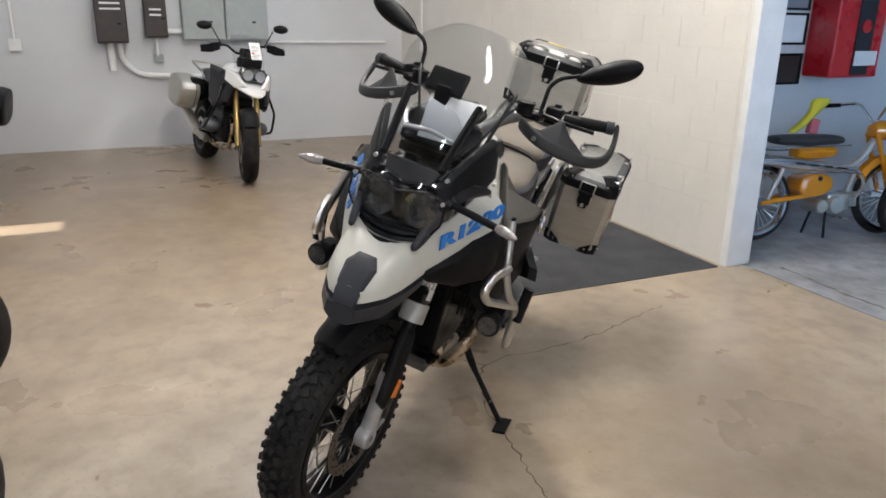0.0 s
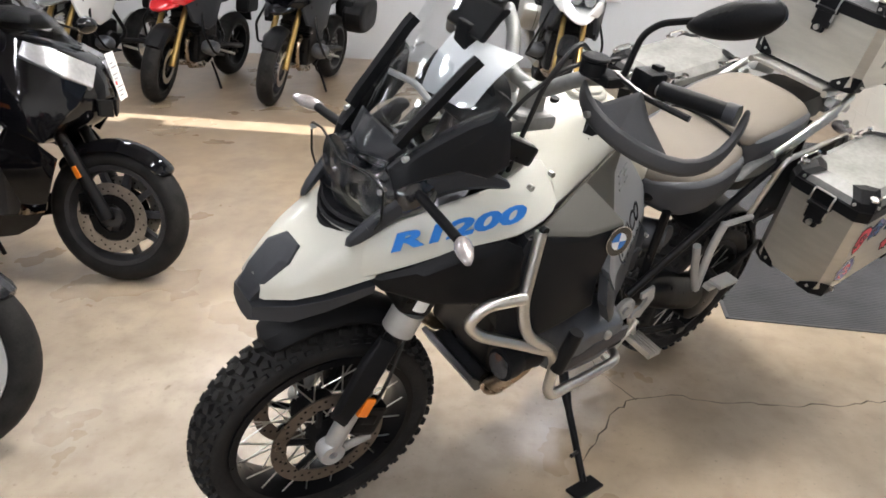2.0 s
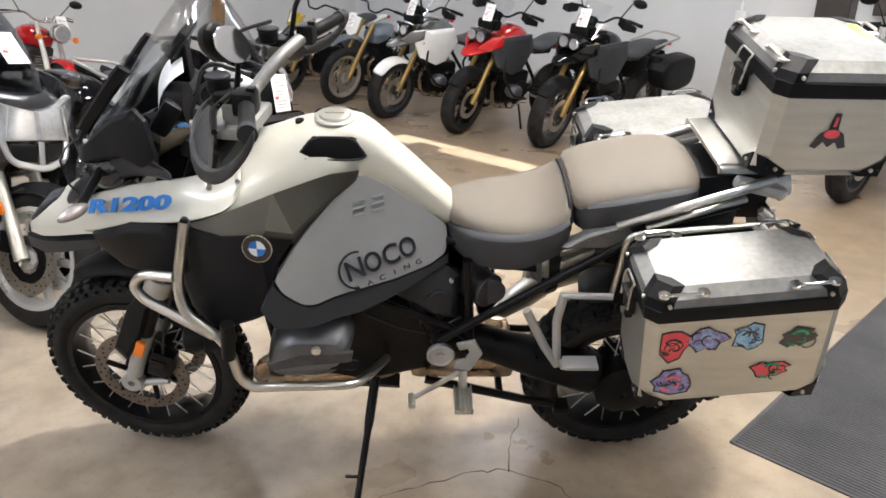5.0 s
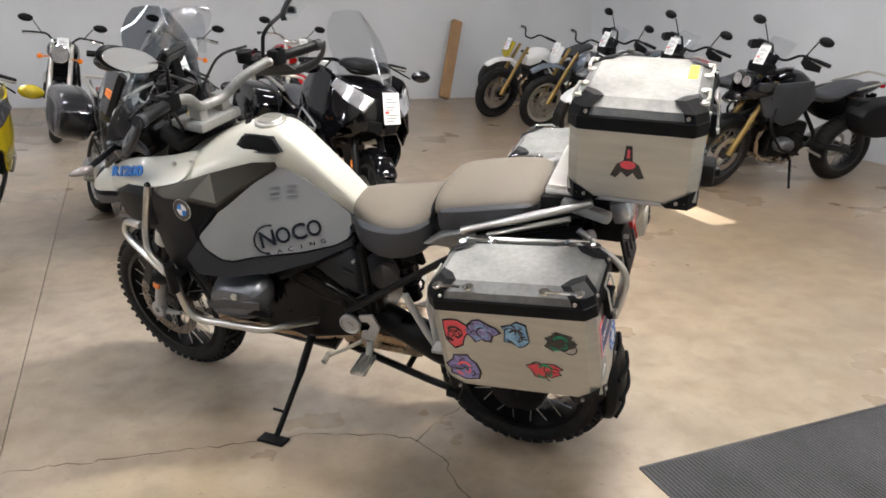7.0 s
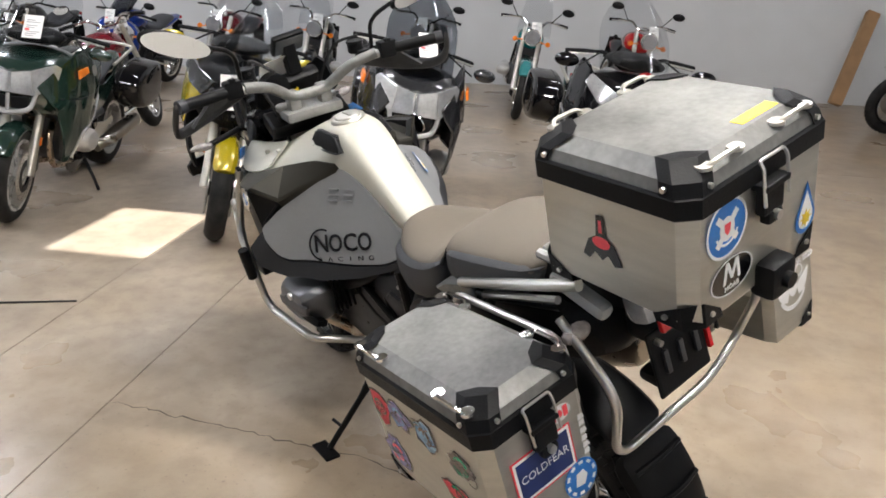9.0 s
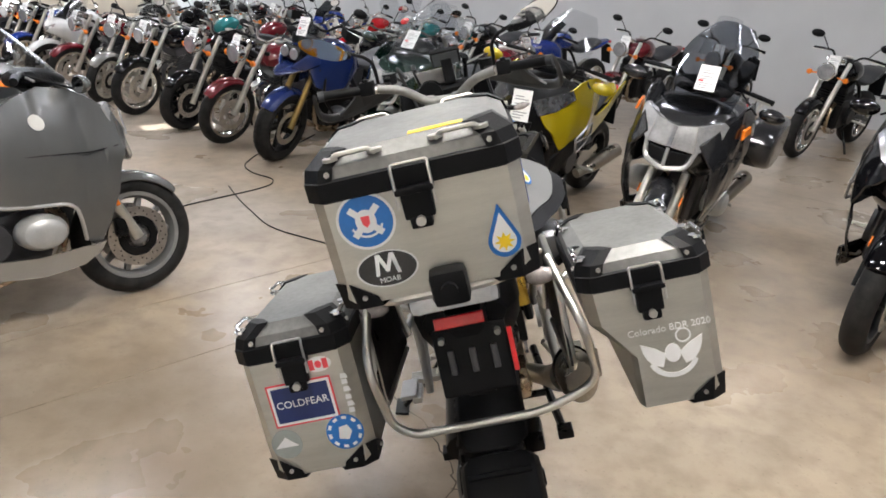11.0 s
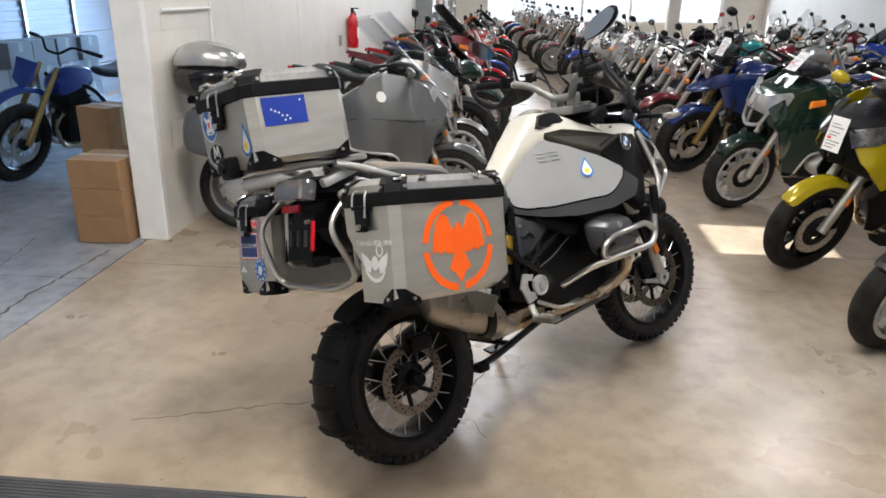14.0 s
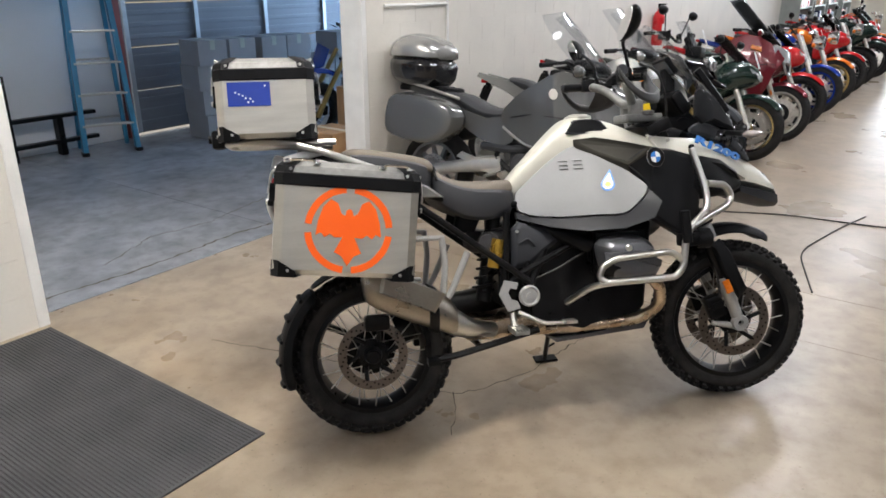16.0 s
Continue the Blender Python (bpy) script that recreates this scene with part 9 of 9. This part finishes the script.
def moped(m, label, front):
    ob = thing("moped", m @ pose(0, 0, 0, -6), label, "moped", "mopeds in the side room")
    col = C_ORANGE_Y
    for name, x in (("front_wheel", 0.56), ("rear_wheel", -0.56)):
        cast_wheel(ob, name, Vector((x, 0, 0.29)), 0.29, 0.062, 0.235, M_CHROME, 28, Matrix.Identity(4), (), 0.1)
    P = lambda name, bm, mat, lab="", sub=0: part(name, bm, mat, ob, lab, 38, sub)
    P("frame_tube", tube([(0.42, 0, 0.72), (0.30, 0, 0.56), (0.12, 0, 0.50), (-0.10, 0, 0.56), (-0.50, 0, 0.62)], 0.030, 10, 0.1), M_CASTSILVER if front else col)
    P("down_tube", tube([(0.30, 0, 0.57), (0.24, 0, 0.40), (0.20, 0, 0.26)], 0.022, 8, 0.05), M_CASTSILVER)
    P("body_shell", loft([[(-0.13 + q * (x + 0.13), y, 0.405 + q * (z - 0.405)) for x, z in ((0.03, 0.44), (0.0, 0.49), (-0.14, 0.50), (-0.26, 0.48), (-0.27, 0.36), (-0.20, 0.31), (-0.04, 0.33), (0.04, 0.38))] for y, q in ((-0.095, 0.80), (-0.085, 0.98), (-0.07, 1.0), (0.07, 1.0), (0.085, 0.98), (0.095, 0.80))]), col, "orange-yellow side cover", 1)
    P("under_seat_tank", body([(0.10, [(0, 0.69), (0.05, 0.69), (0.075, 0.66), (0.06, 0.62), (0, 0.61)]), (-0.10, [(0, 0.70), (0.08, 0.70), (0.105, 0.66), (0.08, 0.59), (0, 0.58)]), (-0.32, [(0, 0.69), (0.06, 0.69), (0.08, 0.66), (0.06, 0.61), (0, 0.60)])]), col, "orange-yellow tank under the seat", 1)
    P("cover_knob", disc(0.018, 0.012, 14, "y", (-0.10, -0.098, 0.46), 0.003), M_BLACK)
    P("engine", join(box((0.20, 0.15, 0.13), (0.10, 0, 0.27), 0.03), lathe([(0, -0.105), (0.060, -0.105), (0.070, -0.085), (0.070, 0.085), (0.060, 0.105), (0, 0.105)], 22, "y", (0.06, 0, 0.255), False), lathe([(0, -0.10), (0.045, -0.10), (0.052, -0.085), (0.052, 0.085), (0.045, 0.10), (0, 0.10)], 20, "y", (-0.06, 0, 0.25), False)), M_ALU, "silver engine")
    for k in range(4):
        P("cylinder_fin", box((0.008, 0.13, 0.11), (0.19 + 0.022 * k, 0, 0.29), 0.002), M_ALU)
    P("foot_bar", tube([(0.06, -0.24, 0.17), (0.06, 0.24, 0.17)], 0.010, 8, 0), M_CHROME)
    P("seat", body([(0.14, [(0, 0.765), (0.05, 0.76), (0.075, 0.735), (0.07, 0.705), (0, 0.70)]), (0.0, [(0, 0.785), (0.085, 0.78), (0.115, 0.75), (0.10, 0.705), (0, 0.70)]), (-0.28, [(0, 0.785), (0.10, 0.78), (0.125, 0.75), (0.11, 0.70), (0, 0.695)]), (-0.50, [(0, 0.79), (0.08, 0.785), (0.105, 0.76), (0.09, 0.72), (0, 0.715)])]), M_SEAT_D, "long black seat", 1)
    P("seat_rail", tube([(0.13, -0.10, 0.70), (-0.25, -0.122, 0.695), (-0.60, -0.11, 0.70)], 0.006, 6, 0.03), M_CHROME)
    P("rack", tube([(-0.40, 0.10, 0.68), (-0.78, 0.10, 0.69), (-0.78, -0.10, 0.69), (-0.40, -0.10, 0.68)], 0.008, 6, 0.03), M_CHROME)
    P("exhaust_pipe", tube([(0.24, -0.06, 0.30), (0.28, -0.11, 0.40), (0.22, -0.125, 0.50), (0.10, -0.13, 0.53)], 0.016, 8, 0.05), M_CHROME)
    P("muffler", tube([(0.16, -0.13, 0.515), (-0.10, -0.135, 0.55), (-0.66, -0.135, 0.615)], 0.034, 14, 0.05, (0.026, 0.040)), M_CHROME, "chrome high muffler")
    for k in range(4):
        P("heat_slot", box((0.075, 0.010, 0.012), (0.02 - 0.12 * k, -0.170, 0.54 + 0.0145 * k), 0.003, pose(0, 0, 0, 0, 7)), M_BLACK)
    for s in (1, -1):
        P("fork_leg", tube([(0.56, 0.055 * s, 0.29), (0.40, 0.05 * s, 0.78)], 0.018, 8, 0), col)
        P("swing_arm", tube([(-0.12, 0.07 * s, 0.34), (-0.56, 0.065 * s, 0.29)], 0.018, 8, 0), col)
        P("shock", tube([(-0.52, 0.075 * s, 0.32), (-0.38, 0.085 * s, 0.60)], 0.020, 8, 0), M_CASTSILVER)
        P("grip", tube([(0.30, 0.24 * s, 0.985), (0.24, 0.34 * s, 0.98)], 0.016, 8, 0), M_BLACK)
    if not front:
        P("leg_shield", panel([(0.46, 0.13, 0.72), (0.46, -0.13, 0.72), (0.40, -0.15, 0.40), (0.40, 0.15, 0.40)], 0.01, 0.02, 0.8, 1, (1, 0, 0)), col)
    P("fender", loft([[(0.56 + (0.325 - d) * math.cos(a), y, 0.29 + (0.325 - d) * math.sin(a)) for y, d in ((0.055, 0.04), (0.03, 0), (-0.03, 0), (-0.055, 0.04), (-0.045, 0.044), (0, 0.012), (0.045, 0.044))] for a in (radians(30 + 120 * k / 7) for k in range(8))]), col)
    P("rear_fender", loft([[(-0.56 + (0.325 - d) * math.cos(a), y, 0.29 + (0.325 - d) * math.sin(a)) for y, d in ((0.055, 0.04), (0.03, 0), (-0.03, 0), (-0.055, 0.04), (-0.045, 0.044), (0, 0.012), (0.045, 0.044))] for a in (radians(50 + 130 * k / 7) for k in range(8))]), col)
    P("handlebar", tube([(0.24, 0.34, 0.98), (0.38, 0.14, 1.0), (0.40, 0, 0.84), (0.38, -0.14, 1.0), (0.24, -0.34, 0.98)], 0.011, 8, 0.05), M_CHROME)
    P("headlamp", lathe([(0, -0.08), (0.05, -0.07), (0.075, 0.0), (0.075, 0.05), (0.068, 0.058), (0, 0.05)], 22, "x", (0.46, 0, 0.80), False), col)
    P("head_lens", disc(0.064, 0.016, 22, "x", (0.512, 0, 0.80), 0.006), M_LAMP)
    P("centre_stand", join(*[tube([(0.0, 0.06 * s, 0.28), (-0.05, 0.12 * s, 0.015)], 0.011, 6, 0) for s in (1, -1)]), M_FRAME)
    if front:
        P("cloth", loft([[(x + dx, -0.03 + dy, z) for dx, dy in ((0.05 * w, 0.04), (0.06 * w, -0.02), (0.0, -0.05), (-0.06 * w, -0.03), (-0.05 * w, 0.04))] for x, z, w in ((-0.34, 0.79, 0.7), (-0.28, 0.83, 0.8), (-0.20, 0.90, 0.6), (-0.15, 0.95, 0.8), (-0.12, 0.995, 1.4), (-0.10, 1.03, 1.5), (-0.10, 1.045, 1.0))]), surf("yellow_cloth", (0.55, 0.52, 0.04), 0.8), "crumpled yellow cloth on the seat", 1)
        P("pink_packet", box((0.075, 0.05, 0.11), (-0.13, 0.0, 0.84), 0.012, pose(0, 0, 0, 0, 12)), surf("pink_plastic", (0.50, 0.10, 0.13), 0.5), "pink packet on the seat")
    return ob


C_ORANGE_Y = paint("orange_yellow_paint", (0.72, 0.28, 0.01), metal=0)
moped(pose(-0.83, 3.77, 0, 0, 0, 74), "orange-yellow moped with a chrome high muffler, on its stand", True)
moped(pose(-0.42, 4.92, 0, 0, 0, -104), "orange-yellow moped parked behind another moped", False)

pump = thing("red_cabinet", ROOM @ pose(-1.9, 4.74, 1.12), "red wall cabinet with a dark centre strip and pale plates", "cabinet")
part("case", span((0, -0.30, 0), (0.28, 0.28, 1.1), 0.02), M_FIRE, pump)
part("strip", span((0.28, -0.06, 0.02), (0.292, 0.14, 1.08), 0.004), M_DARK, pump)
part("plate", span((0.292, -0.05, 0.10), (0.298, 0.22, 0.22), 0.002), M_PAPER, pump, "pale plain plate")
part("badge", disc(0.055, 0.01, 20, "x", (0.296, 0.04, 0.42), 0.002), M_FIRE, pump)
sign = thing("wall_sign", ROOM @ pose(-1.9, 5.22, 1.16), "small red sign with pale bars", "sign")
part("board", span((0.001, -0.14, 0), (0.016, 0.14, 0.26), 0.003), M_FIRE, sign)
part("print", join(*[span((0.0162, -0.03, 0.05 + 0.06 * k), (0.0172, 0.10, 0.075 + 0.06 * k)) for k in range(3)]), M_PAPER, sign)
for z, lab in ((1.05, "dark"), (1.38, "white"), (1.66, "grey")):
    fr = thing("picture_frame", ROOM @ pose(-1.9, 4.16, z), f"{lab} framed sheet on the white wall", "picture frame")
    part("frame", join(span((0.001, -0.25, 0), (0.02, 0.25, 0.02)), span((0.001, -0.25, 0.24), (0.02, 0.25, 0.26)), span((0.001, -0.25, 0.02), (0.02, -0.23, 0.24)), span((0.001, 0.23, 0.02), (0.02, 0.25, 0.24))), M_BLACK, fr)
    part("sheet", span((0.001, -0.23, 0.02), (0.008, 0.23, 0.24)), {"dark": M_BROWN, "white": M_PAPER, "grey": M_WCARD}[lab], fr)

ladder = thing("step_ladder", ROOM @ pose(1.94, 6.20, 0, 0, 0, -20), "tall blue fibreglass step ladder with aluminium treads", "ladder")
for s in (1, -1):
    part("rail", loft([[(x + dx, y + dy, z) for dx, dy in ((-0.025, -0.04), (0.025, -0.04), (0.025, 0.04), (-0.025, 0.04))] for x, y, z in ((0.26 * s, -0.18, 0), (0.15 * s, 0.10, 2.9))]), M_LADDER, ladder)
    part("rear_rail", loft([[(x + dx, y + dy, z) for dx, dy in ((-0.02, -0.02), (0.02, -0.02), (0.02, 0.02), (-0.02, 0.02))] for x, y, z in ((0.24 * s, 0.26, 0), (0.14 * s, 0.16, 2.9))]), M_LADDER, ladder)
    part("foot", box((0.07, 0.10, 0.04), (0.265 * s, -0.18, 0.02), 0.008), M_BLACK, ladder)
for k in range(1, 9):
    z = 0.31 * k
    u = z / 2.9
    w = 0.26 - 0.11 * u
    part("tread", span((-w, -0.18 + 0.28 * u - 0.045, z - 0.02), (w, -0.18 + 0.28 * u + 0.045, z), 0.004), M_ALU, ladder)
    if k % 2:
        part("brace", tube([(-w * 0.93, 0.26 - 0.10 * u, z), (w * 0.93, 0.26 - 0.10 * u, z)], 0.012, 6, 0), M_ALU, ladder)
part("top_cap", span((-0.18, 0.06, 2.9), (0.18, 0.20, 2.98), 0.01), M_LADDER, ladder)
shelf = thing("floor_rack", ROOM @ pose(1.05, 6.4, 0), "low black steel rack against the white wall", "rack")
for x in (-0.5, 0.0, 0.5):
    part("upright", span((x - 0.03, -0.05, 0), (x + 0.03, 0.05, 0.42 if x else 0.85), 0.005), M_FRAME, shelf)
for z in (0.12, 0.38):
    part("rail", span((-0.75, -0.04, z), (0.9, 0.04, z + 0.04), 0.004), M_FRAME, shelf)


def carton(name, x, y, z, sx, sy, sz, yaw, mat, label, group):
    ob = thing(name, ROOM @ pose(x, y, z, 0, 0, yaw), label, "carton", group)
    part("box", span((-sx / 2, -sy / 2, 0), (sx / 2, sy / 2, sz), 0.006), mat, ob)
    part("tape", join(span((-0.03, -sy / 2 - 0.0015, sz * 0.62), (0.03, -sy / 2 + 0.001, sz + 0.0008)), span((-0.03, -sy / 2, sz - 0.001), (0.03, sy / 2, sz + 0.0012))), surf("carton_tape", (0.42, 0.33, 0.2), 0.35) if mat is M_CARD else M_BOXGREY, ob)
    part("flap_line", span((-sx / 2 + 0.002, -0.002, sz - 0.001), (sx / 2 - 0.002, 0.002, sz + 0.0009)), M_BROWN, ob)
    return ob


rk = random.Random(8)
for k in range(3):
    carton("cardboard_box", 2.02 + rk.uniform(-0.01, 0.01), 2.965, 0.195 * k, 0.36, 0.36, 0.194, rk.uniform(-2, 2), M_CARD, "brown cardboard box stacked beside the doorway", "stacked brown boxes")
carton("cardboard_box", 2.80, 3.35, 0, 0.32, 0.32, 0.80, -20, M_CARD, "tall brown cardboard box behind the doorway", "stacked brown boxes")
for i in range(9):
    x = 3.08 + 0.37 * i + (0.06 if i > 1 else 0)
    for k in range(4 - (i % 5 == 4)):
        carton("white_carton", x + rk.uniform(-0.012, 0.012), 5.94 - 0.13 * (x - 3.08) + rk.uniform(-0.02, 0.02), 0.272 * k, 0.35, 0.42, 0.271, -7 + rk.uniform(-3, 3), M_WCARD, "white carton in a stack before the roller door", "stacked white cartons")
motorbike("dirt", at(3.5, 4.25, 152), "blue dual-sport motorcycle parked in the side room", C_BLUE, "", second=C_BLUE, rim=M_FRAME, tag=False, steer_deg=12)

# things near the south-west corner
for i, (x, y) in enumerate(((-5.3, -8.3), (-4.7, -8.35), (-6.1, -8.3))):
    ob = thing("loose_tyre", ROOM @ pose(x, y, 0.335, 14, 0, 0), "black car tyre leaning on the wall", "tyre", "loose tyres")
    part("tread_ring", lathe([(0.20, 0.085), (0.25, 0.10), (0.31, 0.10), (0.332, 0.08), (0.335, 0), (0.332, -0.08), (0.31, -0.10), (0.25, -0.10), (0.20, -0.085), (0.205, 0)], 40), M_RUBBER, ob)
    part("wheel_rim", lathe([(0.20, 0.08), (0.19, 0.09), (0.17, 0.03), (0.03, 0.02), (0.03, -0.02), (0.17, -0.02), (0.20, -0.08), (0.205, 0)], 32), M_CAST, ob)
plank = solid("long_carton", moved(box((0.16, 0.10, 1.3), (0, 0, 0), 0.006), ROOM @ pose(-3.9, -8.5, 0.66, 20, -18)), M_CARD, "long narrow cardboard carton leaning on the wall", "carton")

cable_pts = [(2.75, 0.9, 0.006), (3.15, 0.2, 0.006), (3.44, -0.55, 0.006), (3.47, -1.20, 0.006), (3.52, -1.40, 0.006), (3.66, -1.51, 0.006), (3.92, -1.47, 0.006), (4.20, -1.55, 0.006), (4.53, -1.93, 0.006), (4.60, -2.4, 0.006), (4.9, -2.9, 0.006)]
solid("extension_cable", tube(cable_pts, 0.006, 6, 0.15), M_CABLE, "black extension cable lying loose on the concrete", "cable")
solid("extension_cable", tube([(1.9, -0.9, 0.005), (2.6, -0.75, 0.005), (3.3, -0.95, 0.005), (3.7, -1.1, 0.005)], 0.005, 6, 0.2), M_CABLE, "thin black cable lying on the concrete", "cable")

# far end of the hall
for i, (x, y) in enumerate(((16.5, 2.35), (18.2, 2.35), (20.0, 2.35), (22.0, 2.3))):
    ob = thing("shelf_unit", ROOM @ pose(x, y, 0), "tall pale shelf unit with mixed stock at the hall's end", "shelf", "shelves at the end")
    for s in (-0.7, 0.7):
        part("side_panel", span((s - 0.02, -0.2, 0), (s + 0.02, 0.2, 2.1), 0.004), M_BOXGREY, ob)
    for z in (0.1, 0.6, 1.1, 1.6, 2.08):
        part("shelf", span((-0.68, -0.2, z - 0.015), (0.68, 0.2, z + 0.015), 0.003), M_BOXGREY, ob)
    for z in (0.115, 0.615, 1.115, 1.615):
        q = -0.6
        while q < 0.5:
            w = rk.uniform(0.1, 0.24)
            part("stock_box", span((q, -0.16, z), (q + w, 0.12, z + rk.uniform(0.15, 0.38)), 0.006), rk.choice((M_CARD, M_WCARD, M_FIRE, M_BROWN, M_NAVY, M_PAPER)), ob)
            q += w + rk.uniform(0.02, 0.08)
for x, y in ((13.5, -4.2), (19.0, -4.2)):
    solid("column", moved(span((x - 0.15, y - 0.15, 0), (x + 0.15, y + 0.15, CEIL), 0.01), ROOM), M_CREAM, "square cream column between the rows", "column", "structure")
rk2 = random.Random(3)
for i in range(6):
    copy_thing(protos[(i * 3) % 8], at(18.5 + 0.9 * i, -1.6, 92 + rk2.uniform(-6, 6)) @ pose(0, 0, 0, -9))

# the blocks of the north wall
lay_blocks(-4.72, OPEN0 - 0.062, 13, True)
lay_blocks(OPEN1 + 0.062, 5.5, 13, True)
lay_blocks(X0 + 0.002, -4.72, 13, False)
lay_blocks(5.51, 18.0, 13, False)
